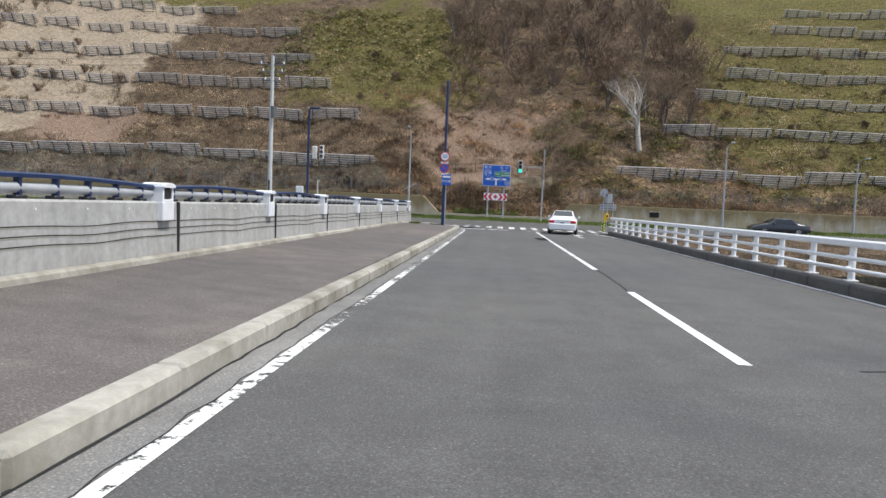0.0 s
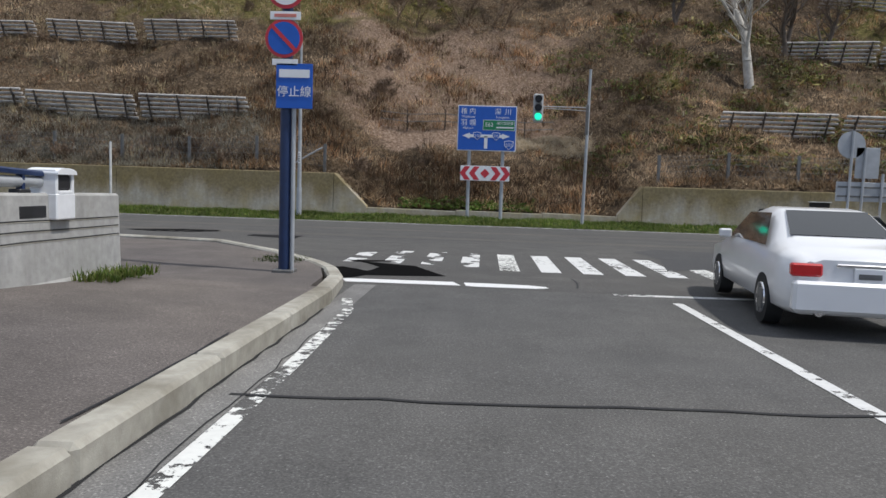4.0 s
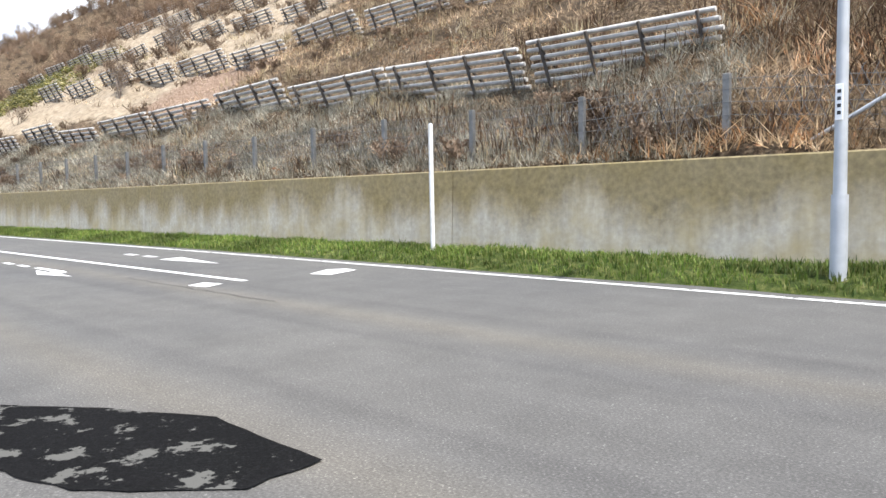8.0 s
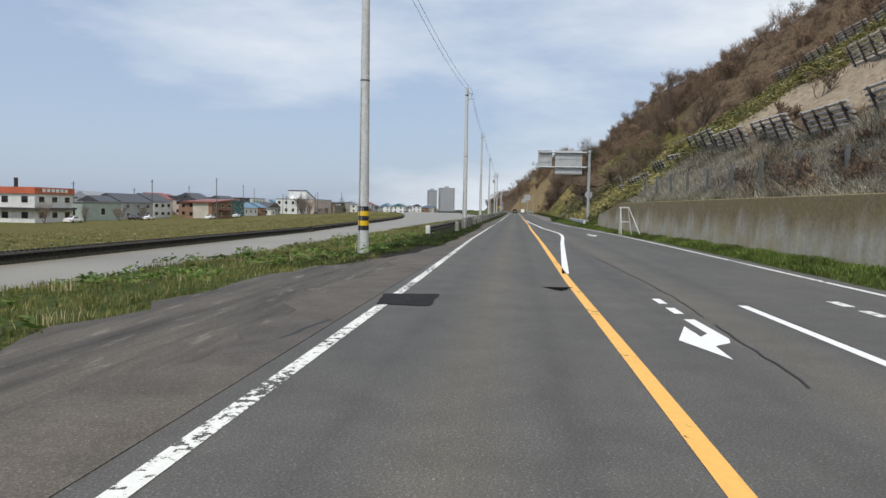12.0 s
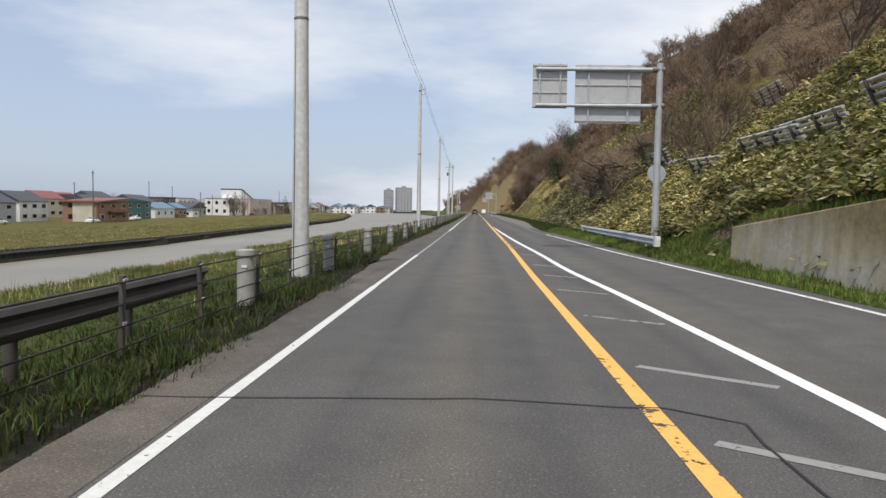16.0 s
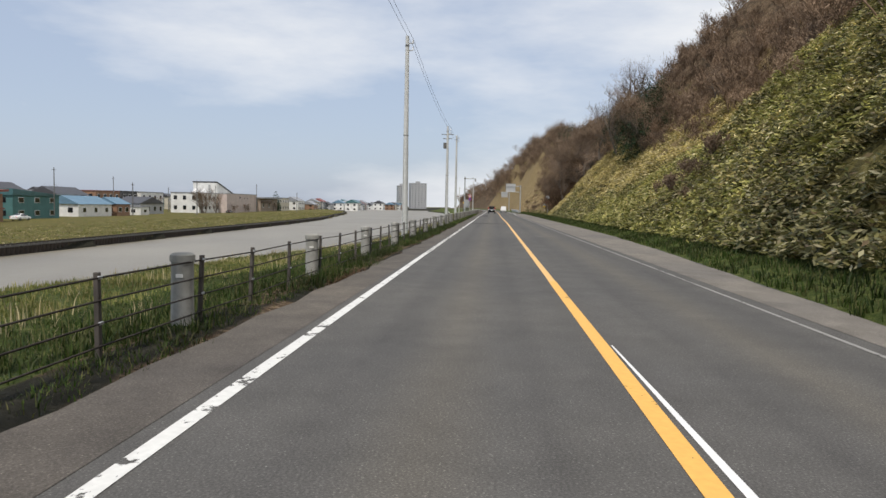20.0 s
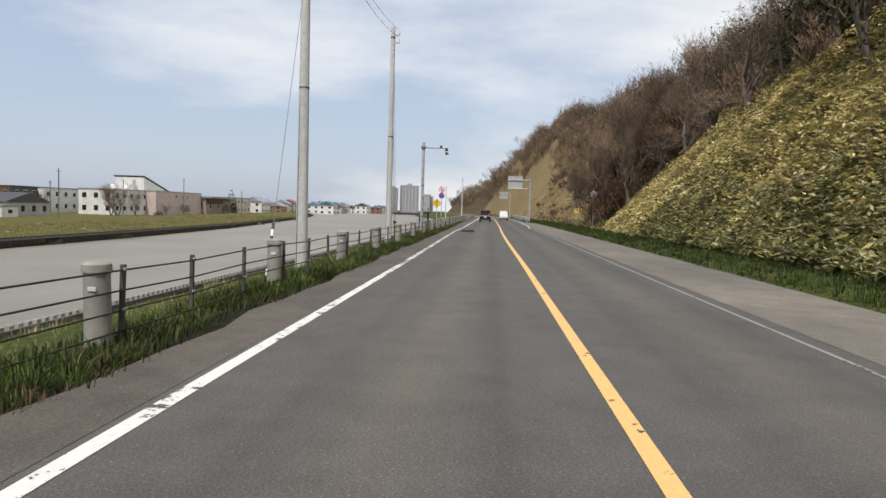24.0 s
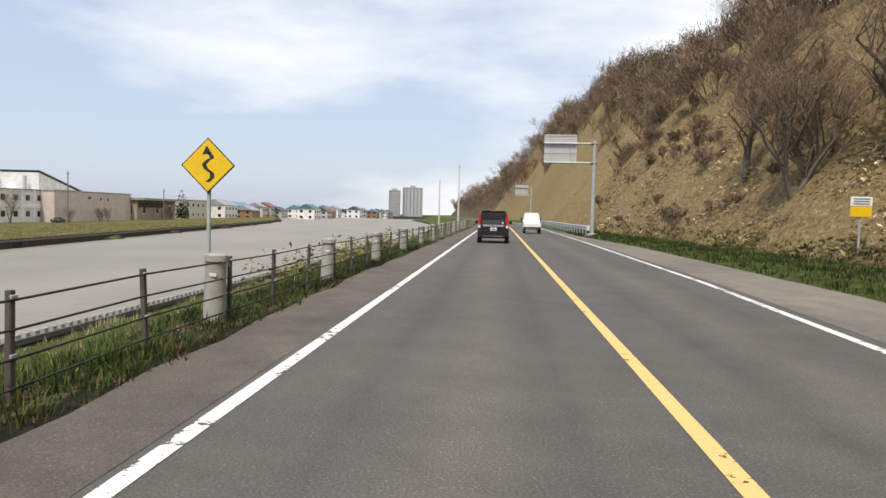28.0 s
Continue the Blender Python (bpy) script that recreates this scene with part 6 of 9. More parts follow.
def guard_rail(x0, x1, y, z0, side, label, ends=(True, True), dark=False):
    g = thing("guard_rail", label, "guard rail")
    xs = list(np.linspace(x0, x1, max(2, int(abs(x1 - x0) / 2.0) + 1)))
    yo = (lambda x: y(x) + float(road_bend(x)))
    mt = "rail_dark" if dark else "galv"
    part("beam", beam(xs, yo, lambda x: z0 + 0.4, side), mt, g)
    for x in xs[1:-1]:
        part("post", Shape().tube((x, yo(x) - side * 0.1, -0.4), (x, yo(x) - side * 0.1, z0 + 0.62), 0.06, 0.06, 10), mt, g)
        part("block", Shape().box((x, yo(x) - side * 0.04, z0 + 0.56), (0.12, 0.1, 0.14), 0.01), mt, g)
    for x, e in zip((x0, x1), ends):
        if e:
            part("end_cap", Shape().loft([[(x + k * 0.16 * (1 if x == x0 else -1) * 1, yo(x) + side * a, z0 + 0.38 + b) for a, b in ((-0.1, 0), (0.09, 0), (0.09, 0.37), (-0.1, 0.37))] for k in (-1, 1)], True, True, False), "off_white", g)
    return g


guard_rail(-59.23, -78.12, lambda x: -1.95, -0.05, 1, "dark weathered guard rail on the verge", (True, False), True)
guard_rail(-94.4, -113.6, lambda x: 8.5 + 0.01 * (-90.94 - x), -0.05, -1, "grey steel guard rail round the sign post", (True, True))
guard_rail(-313.6, -371.38, lambda x: 8.4, 0.15, -1, "pale grey guard rail under the hill", (True, False))


# ---- rope fence on the river side ----
FENCE_Y = -1.68
fence_z = lambda x: float(land(x, FENCE_Y + road_bend(x)))
rf = thing("river_fence", "low fence of concrete posts and steel wires on the verge", "fence")
post_at = lambda i: float(np.interp(i, [0, 5, 14, 20, 33, 42], [-72.7, -105.3, -163.4, -201.5, -282.5, -339.2]))
x_sp = []
for i in range(43):
    x, step = post_at(i), post_at(i + 1) - post_at(i) if i < 42 else -6.3
    y = FENCE_Y + float(road_bend(x))
    r = random.Random(i)
    cp = part("concrete_post", Shape().tube((0, 0, -0.3), (0, 0, 0.80), 0.142, 0.135, 16), "post_concrete", rf, at=Matrix.Translation((x, y, fence_z(x))) @ Matrix.Rotation(radians(r.uniform(-2, 2)), 4, "Y") @ Matrix.Rotation(radians(r.uniform(-1.5, 1.5)), 4, "X"))
    part("post_cap", Shape().tube((0, 0, 0.79), (0, 0, 0.87), 0.155, 0.15, 16).tube((0, 0, 0.87), (0, 0, 0.895), 0.15, 0.115, 16), "post_concrete", cp)
    part("sticker", Shape().box((0.138, 0.02, 0.62), (0.012, 0.09, 0.045), 0.003), "off_white", cp)
    for k, f in enumerate((0.045, 0.345, 0.675)):
        xs_ = x + step * f
        x_sp.append(xs_)
        r = random.Random(i * 9 + k)
        if xs_ > -312:
            sp = part("steel_post", Shape().box((0, 0, 0.36), (0.06, 0.05, 0.98), 0.006), "post_rust", rf, at=Matrix.Translation((xs_, FENCE_Y + 0.1 + float(road_bend(xs_)), fence_z(xs_))) @ Matrix.Rotation(radians(r.uniform(-2.5, 2.5)), 4, "X") @ Matrix.Rotation(radians(r.uniform(-2, 2)), 4, "Y"))
            if xs_ > -290:
                part("wire_clip", Shape().box((0, 0.03, 0.80), (0.075, 0.018, 0.03), 0.004).box((0, 0.03, 0.36), (0.075, 0.018, 0.03), 0.004), "galv", sp)
for k, h in enumerate((0.14, 0.36, 0.58, 0.80)):
    pts = [(x, FENCE_Y + 0.13 + float(road_bend(x)), fence_z(x) + h - 0.012 * (i % 3)) for i, x in enumerate([post_at(0) + 0.1] + x_sp)]
    part("wire", Shape().path(pts, 0.011, 5), "rust", rf)

# ---- traffic camera pole with cabinets, small signs ----
cp = thing("camera_pole", "grey steel pole with two control cabinets and cables", "camera pole", at=Matrix.Translation((-247.0, -2.6, -0.32)) @ Matrix.Scale(1.12, 4))
part("shaft", Shape().tube((0, 0, 0), (0, 0, 6.0), 0.11, 0.085, 16), "galv", cp)
part("arm", Shape().tube((0, -0.16, 5.7), (0, 1.62, 5.7), 0.055, 0.045, 12), "galv", cp)
part("arm_brace", Shape().tube((0.02, 0.1, 5.82), (0.02, 0.5, 5.72), 0.018, 0.018, 8), "galv", cp)
part("arm_clamp", Shape().box((0, 0.0, 5.7), (0.26, 0.3, 0.16), 0.02), "galv_dark", cp)
head = part("camera", Shape().box((0.02, 1.52, 5.36), (0.34, 0.24, 0.2), 0.05), "off_white", cp, "white camera housing")
part("lens_hood", Shape().tube((0.2, 1.52, 5.36), (0.24, 1.52, 5.35), 0.07, 0.07, 12), "black", head)
part("camera_mount", Shape().tube((0, 1.5, 5.45), (0, 1.5, 5.68), 0.12, 0.07, 12), "black", cp)
part("sensor", Shape().box((0, 1.15, 5.8), (0.26, 0.16, 0.1), 0.03), "galv_dark", cp)
cab = part("cabinet", Shape().box((0.1, 0.34, 2.06), (0.4, 0.42, 1.1), 0.02), "box_grey", cp, "light grey control cabinet")
part("cabinet_door", Shape().box((0.307, 0.34, 2.06), (0.014, 0.37, 1.04), 0.004), "galv", cab)
part("handle", Shape().box((0.325, 0.2, 2.06), (0.024, 0.03, 0.12), 0.006), "chrome", cab)
part("window", Shape().disc((0.32, 0.44, 1.7), 0.05, 0.012, "x", 14), "black", cab)
part("hood", Shape().box((0.1, 0.34, 2.63), (0.46, 0.46, 0.035), 0.01), "box_grey", cab)
cab = part("cabinet", Shape().box((-0.3, 0.5, 2.0), (0.36, 0.4, 1.0), 0.02), "box_grey", cp, "narrower grey control cabinet behind")
part("hood", Shape().box((-0.3, 0.5, 2.515), (0.4, 0.44, 0.03), 0.01), "box_grey", cab)
part("support_pole", Shape().tube((-0.1, 0.42, 0), (-0.1, 0.42, 1.54), 0.06, 0.06, 12), "galv_dark", cp)
for z in (1.7, 2.4):
    part("bracket", Shape().box((0.0, 0.15, z), (0.3, 0.3, 0.05), 0.01), "galv_dark", cp)
part("cable", Shape().path([(0.1, 0.4, 1.52), (0.12, 0.38, 1.3), (0.14, 0.26, 1.1), (0.12, 0.08, 1.0), (0.11, 0.04, 0.5)], 0.022, 6), "black", cp)
part("cable", Shape().path([(0.16, 0.48, 1.52), (0.18, 0.46, 1.2), (0.16, 0.3, 0.95), (0.12, 0.1, 0.8)], 0.02, 6), "black", cp)
part("box", Shape().box((0.06, -0.14, 1.0), (0.1, 0.08, 0.36), 0.01), "black", cp)
for z in (1.2, 3.2):
    part("band", Shape().tube((0, 0, z), (0, 0, z + 0.05), 0.118, 0.115, 14), "galv_dark", cp)


def sign_stand(name, x, y, h, label, size=1.0):
    z = float(land(x, y + float(road_bend(x)))) - 0.15
    t = thing(name, label, "traffic sign", at=Matrix.Translation((x, y, z)) @ Matrix.Scale(size, 4))
    part("pole", Shape().tube((0, 0, 0), (0, 0, h), 0.032, 0.032, 10), "galv", t)
    return t


s1 = sign_stand("traffic_sign", -263.6, -2.3, 4.1, "no-pedestrians sign over a no-parking sign on a pole", 1.0)
round_sign(s1, (0.05, 0, 3.72), 0.29, "nowalk", "x")
round_sign(s1, (0.05, 0, 3.14), 0.28, "nopark", "x")
s2 = sign_stand("traffic_sign", -262.6, 12.0, 3.3, "round no-parking sign under a grey sign back", 1.12)
round_sign(s2, (0.05, 0, 2.35), 0.3, "nopark", "x")
round_sign(s2, (-0.06, 0, 2.92), 0.3, "back", "x")
s3 = sign_stand("warning_sign", -274.4, -3.55, 3.2, "yellow diamond winding-road sign behind the river fence", 1.2)
D = Matrix.Translation((0.05, 0, 2.84)) @ Matrix.Rotation(radians(90), 4, "Z") @ Matrix.Rotation(radians(45), 4, "Y")
part("rim", Shape().box((0, 0, 0), (0.62, 0.012, 0.62), 0.004), "black", s3, at=D)
part("face", Shape().box((0, -0.009, 0), (0.585, 0.008, 0.585), 0.002), "yellow_sign", s3, at=D)
cur = [(0.0, -0.26), (0.075, -0.19), (0.07, -0.12), (-0.03, -0.05), (-0.06, 0.02), (0.0, 0.08), (0.07, 0.12), (0.05, 0.17), (0.0, 0.2)]
part("curve_mark", Shape().add([(a - 0.035, -0.016, b) for a, b in cur] + [(a + 0.035, -0.016, b) for a, b in cur], [(len(cur) + k, len(cur) + k + 1, k + 1, k) for k in range(len(cur) - 1)]), "black", s3, at=Matrix.Translation((0.05, 0, 2.84)) @ Matrix.Rotation(radians(90), 4, "Z"))
part("arrow_head", Shape().add([(-0.09, -0.016, 0.17), (0.07, -0.016, 0.19), (-0.02, -0.016, 0.31)], [(0, 1, 2)]), "black", s3, at=Matrix.Translation((0.05, 0, 2.84)) @ Matrix.Rotation(radians(90), 4, "Z"))
s4 = sign_stand("notice_sign", -284.0, 13.0, 1.35, "small white and yellow notice board on a timber post", 1.1)
part("board", Shape().box((0.05, 0, 1.58), (0.03, 0.58, 0.26), 0.006), "white_sign", s4)
part("board", Shape().box((0.05, 0, 1.29), (0.03, 0.58, 0.28), 0.006), "yellow_sign", s4)
for k in range(3):
    part("bar", Shape().box((0.068, 0, 1.51 + k * 0.07), (0.006, 0.44, 0.03)), "galv_dark", s4)
for x, y, tx, ty, pale in ((-210.8, -2.85, -216.9, -3.5, True), (-241.8, -3.85, -236.2, -3.5, False), (-242.3, -3.9, -236.2, -3.5, False), (-242.9, -3.9, -236.2, -3.4, False)):
    z = float(land(x, y)) - 0.02
    mk = thing("guy_wire", "guy wire in a white and black striped sleeve by the fence" if pale else "guy wire in a yellow and black striped sleeve by the fence", "guy wire")
    a, b = Vector((x, y, z)), Vector((tx, ty, z + 10.5))
    u = (b - a).normalized()
    part("wire", Shape().path([tuple(a), tuple(b)], 0.008, 5), "galv_dark", mk)
    for k in range(11):
        part("stripe", Shape().tube(a + u * (0.1 + k * 0.18), a + u * (0.28 + k * 0.18), 0.036 if pale else 0.055, 0.036 if pale else 0.055, 10), ("white_sign" if pale else "yellow_sign") if k % 2 else "black", mk)

# sign cluster and yellow device at the right corner
yc = thing("junction_marker", "yellow lamp box and hazard post with road signs", "junction marker", at=Matrix.Translation((13.15, -5.0, 0)))
for k in range(6):
    for j in range(4):
        q = [math.pi * (j + f) / 2 for f in (0, 0.25, 0.5, 0.75, 1)]
        part("hazard_square", Shape().loft([[(-0.05 + 0.105 * math.cos(w), 0.105 * math.sin(w), 0.02 + z * 0.1) for w in q] + [(-0.05, 0, 0.02 + z * 0.1)] for z in (k, k + 1)], True, True, False), "black" if (k + j) % 2 else "lime_sign", yc)
part("yellow_plate", Shape().box((-0.06, -0.02, 1.0), (0.2, 0.04, 0.62), 0.01, Matrix.Rotation(radians(6), 4, "Y")), "yellow_sign", yc, "yellow plate")
part("lamp_box", Shape().box((0.17, -0.06, 1.16), (0.2, 0.22, 0.36), 0.04), "yellow_sign", yc, "yellow lamp box")
part("lamp_window", Shape().box((0.17, -0.175, 1.18), (0.1, 0.012, 0.16), 0.004), "black", yc)
for x, h in ((-0.12, 3.1), (0.16, 2.75), (0.56, 2.2)):
    part("pole", Shape().tube((x, 0.12, 0), (x + 0.03, 0.12, h), 0.03, 0.03, 8), "galv", yc)
part("sign_back", Shape().box((0.22, 0.16, 1.8), (1.16, 0.02, 0.42), 0.005), "galv", yc, "wide grey sign back")
for z in (1.7, 1.9):
    part("back_channel", Shape().box((0.22, 0.142, z), (1.1, 0.014, 0.04), 0.003), "galv_dark", yc)
part("sign_back", Shape().box((0.26, 0.16, 2.42), (0.5, 0.02, 0.66), 0.008), "galv", yc, "tall grey sign back")
part("sign_back", Shape().disc((-0.1, 0.16, 2.8), 0.29, 0.02, "y"), "galv", yc, "round grey sign back")
nb = thing("notice_board", "small brown notice board on the wall", "notice board", at=Matrix.Translation((20.3, 12.35, 1.2)))
part("board", Shape().box((0, 0, 0), (0.9, 0.04, 0.5), 0.01), "rust", nb)
part("hood", Shape().box((0, -0.03, 0.27), (0.98, 0.12, 0.03), 0.006), "off_white", nb, "pale top edge")


# ---- vehicles ----
def wheel(parent, x, y, r, w, side):
    p = part("wheel", Shape().tube((x - w / 2, y, r), (x + w / 2, y, r), r, r, 20), "rubber", parent)
    rim = part("rim", Shape().tube((x + side * (w / 2 - 0.01), y, r), (x + side * (w / 2 + 0.015), y, r), r * 0.66, r * 0.6, 16), "chrome", p)
    for k in range(5):
        a = 2 * math.pi * k / 5
        part("spoke", Shape().box((x + side * (w / 2 + 0.018), y + math.cos(a) * r * 0.32, r + math.sin(a) * r * 0.32), (0.012, 0.05 + abs(math.cos(a)) * r * 0.4, 0.05 + abs(math.sin(a)) * r * 0.4), 0.004), "galv_dark", p)
    return p


def body_rings(stations):
    """Rounded cross sections: (y, half width, bottom, shoulder, top, top half width)."""
    rings = []
    for y, hw, zb, zs, zt, tw in stations:
        half = [(hw * 0.8, zb), (hw * 0.97, zb + 0.08), (hw, zb + (zs - zb) * 0.45), (hw * 0.985, zs), (tw + (hw - tw) * 0.2, zs + (zt - zs) * 0.72), (tw * 0.96, zt - 0.035), (tw * 0.82, zt)]
        rings.append([(x, y, z) for x, z in half] + [(-x, y, z) for x, z in half[::-1]])
    return rings


def minivan(at):
    """Tall compact van; its tail faces -y."""
    c = thing("minivan", "black compact minivan with red tail lamps and a chrome tailgate bar", "minivan", at=at)
    part("body", Shape().loft(body_rings([(0.0, 0.76, 0.36, 0.95, 1.62, 0.62), (0.05, 0.81, 0.28, 0.97, 1.70, 0.66), (0.4, 0.835, 0.25, 0.98, 1.735, 0.68), (1.8, 0.835, 0.25, 0.98, 1.735, 0.68), (2.5, 0.835, 0.25, 0.98, 1.70, 0.67), (3.05, 0.835, 0.25, 0.98, 1.2, 0.68), (3.5, 0.81, 0.25, 0.9, 0.98, 0.68), (3.7, 0.74, 0.3, 0.7, 0.78, 0.62)])), "black_car", c)
    part("rear_window", Shape().add([(-0.6, -0.012, 1.02), (0.6, -0.012, 1.02), (0.56, 0.02, 1.56), (-0.56, 0.02, 1.56), (-0.6, 0.02, 1.02), (0.6, 0.02, 1.02)], [(0, 1, 2, 3)]), "car_glass", c)
    part("roof_spoiler", Shape().box((0, 0.06, 1.70), (1.2, 0.34, 0.05), 0.02), "black_car", c)
    part("brake_lamp", Shape().box((0, -0.10, 1.685), (0.34, 0.03, 0.03), 0.008), "tail_red", c)
    part("chrome_bar", Shape().box((0, -0.03, 0.93), (1.08, 0.05, 0.13), 0.02), "chrome", c)
    part("badge", Shape().disc((0, -0.06, 0.93), 0.05, 0.015, "y", 14), "galv_dark", c)
    for s in (-1, 1):
        lamp = part("tail_lamp", Shape().box((s * 0.72, -0.0, 1.22), (0.13, 0.1, 0.52), 0.03), "tail_red", c)
        part("reverse_lamp", Shape().box((s * 0.73, -0.01, 0.87), (0.12, 0.1, 0.16), 0.02), "lamp_clear", c)
        part("reflector", Shape().box((s * 0.62, -0.03, 0.42), (0.2, 0.03, 0.05), 0.01), "tail_red", c)
        part("mirror", Shape().box((s * 0.95, 2.55, 1.08), (0.16, 0.12, 0.18), 0.04), "black_car", c)
        part("side_window", Shape().add([(s * 0.835, 0.35, 1.03), (s * 0.835, 2.5, 1.03), (s * 0.735, 2.35, 1.52), (s * 0.735, 0.42, 1.56)], [(0, 1, 2, 3) if s > 0 else (3, 2, 1, 0)]), "car_glass", c)
        for y in (0.62, 3.08):
            wheel(c, s * 0.74, y, 0.3, 0.18, s)
    part("bumper", Shape().box((0, 0.0, 0.5), (1.5, 0.16, 0.36), 0.05), "black_car", c)
    part("chrome_strip", Shape().box((0, -0.085, 0.37), (1.1, 0.015, 0.025), 0.005), "chrome", c)
    pl = part("number_plate", Shape().box((0.02, -0.06, 0.74), (0.33, 0.02, 0.17), 0.006), "white_sign", c)
    part("bar", Shape().box((0.02, -0.075, 0.72), (0.24, 0.006, 0.06)), "galv_dark", pl)
    part("bar", Shape().box((0.02, -0.075, 0.79), (0.12, 0.006, 0.025)), "galv_dark", pl)
    part("wiper", Shape().box((0.14, -0.03, 1.06), (0.36, 0.015, 0.02), 0.004, Matrix.Rotation(radians(4), 4, "Y")), "black", c)
    part("sticker", Shape().disc((0.5, -0.02, 1.08), 0.04, 0.008, "y", 14), "white_sign", c)
    return c


def sedan(at, paint_key, label):
    c = thing("sedan", label, "car", at=at)
    part("body", Shape().loft(body_rings([(0.0, 0.74, 0.42, 0.82, 0.9, 0.6), (0.08, 0.84, 0.26, 0.88, 0.97, 0.66), (0.55, 0.875, 0.22, 0.9, 1.02, 0.68), (0.95, 0.885, 0.22, 0.9, 1.12, 0.66), (1.6, 0.885, 0.22, 0.9, 1.43, 0.58), (2.2, 0.885, 0.22, 0.9, 1.46, 0.6), (2.8, 0.885, 0.22, 0.9, 1.38, 0.6), (3.5, 0.88, 0.22, 0.86, 0.98, 0.68), (4.3, 0.86, 0.22, 0.74, 0.84, 0.66), (4.65, 0.76, 0.3, 0.6, 0.68, 0.58)])), paint_key, c)
    part("rear_window", Shape().add([(-0.6, 0.93, 1.13), (0.6, 0.93, 1.13), (0.5, 1.56, 1.425), (-0.5, 1.56, 1.425)], [(0, 1, 2, 3)]), "car_glass", c)
    part("windscreen", Shape().add([(-0.6, 3.4, 1.06), (-0.52, 2.8, 1.405), (0.52, 2.8, 1.405), (0.6, 3.4, 1.06)], [(0, 1, 2, 3)]), "car_glass", c)
    for s in (-1, 1):
        part("side_window", Shape().add([(s * 0.845, 1.05, 0.98), (s * 0.845, 3.15, 0.98), (s * 0.655, 2.75, 1.36), (s * 0.655, 1.6, 1.38)], [(0, 1, 2, 3) if s > 0 else (3, 2, 1, 0)]), "car_glass", c)
        part("tail_lamp", Shape().box((s * 0.66, 0.02, 0.78), (0.34, 0.1, 0.15), 0.04), "tail_red", c)
        part("mirror", Shape().box((s * 0.95, 3.0, 1.02), (0.18, 0.1, 0.13), 0.04), paint_key, c)
        part("exhaust", Shape().tube((s * 0.5, -0.02, 0.3), (s * 0.5, 0.1, 0.3), 0.05, 0.05, 10), "chrome", c)
        for y in (0.95, 3.7):
            wheel(c, s * 0.79, y, 0.32, 0.2, s)
    part("bumper", Shape().box((0, 0.0, 0.48), (1.6, 0.16, 0.36), 0.06), paint_key, c)
    part("trim", Shape().box((0, -0.01, 0.84), (0.7, 0.03, 0.04), 0.01), "chrome", c)
    pl = part("number_plate", Shape().box((0.0, -0.02, 0.74), (0.33, 0.02, 0.16), 0.006), "white_sign", c)
    part("bar", Shape().box((0.0, -0.034, 0.73), (0.24, 0.006, 0.06)), "galv_dark", pl)
    return c


def pickup(at):
    """Small cab-over truck; its front faces -y."""
    c = thing("light_truck", "small white cab-over truck on the far lane", "truck", at=at)
    part("cab", Shape().loft(body_rings([(0.0, 0.70, 0.34, 0.95, 1.0, 0.62), (0.05, 0.735, 0.3, 0.98, 1.1, 0.62), (0.45, 0.735, 0.3, 1.0, 1.72, 0.6), (1.2, 0.735, 0.3, 1.0, 1.76, 0.62)])), "white_car", c)
    part("windscreen", Shape().add([(-0.6, 0.02, 1.12), (0.6, 0.02, 1.12), (0.54, 0.36, 1.64), (-0.54, 0.36, 1.64)], [(0, 1, 2, 3)]), "car_glass", c)
    part("bed", Shape().box((0, 2.25, 0.72), (1.44, 2.0, 0.32), 0.02), "white_car", c)
    part("grille", Shape().box((0, -0.03, 0.72), (0.8, 0.04, 0.12), 0.01), "black", c)
    for s in (-1, 1):
        part("headlamp", Shape().box((s * 0.52, -0.02, 0.74), (0.22, 0.06, 0.16), 0.03), "lamp_clear", c)
        part("mirror", Shape().box((s * 0.85, 0.3, 1.2), (0.12, 0.08, 0.2), 0.03), "black", c)
        for y in (0.55, 2.6):
            wheel(c, s * 0.64, y, 0.27, 0.15, s)
    pl = part("number_plate", Shape().box((0, -0.06, 0.5), (0.33, 0.02, 0.16), 0.006), "white_sign", c)
    return c


minivan(Matrix.Translation((-299.0, 1.7, 0)) @ Matrix.Rotation(radians(90), 4, "Z"))
sedan(Matrix.Translation((9.5, -12.7, float(deck_z(-12.7)) + 0.005)) @ Matrix.Rotation(radians(-7), 4, "Z"), "white_car", "white four-door sedan waiting at the stop line")
sedan(Matrix.Translation((31.5, 5.6, 0)) @ Matrix.Rotation(radians(90), 4, "Z"), "grey_car", "dark grey car on the highway by the wall")
pickup(Matrix.Translation((-325.0, 4.8, 0)) @ Matrix.Rotation(radians(-90), 4, "Z"))


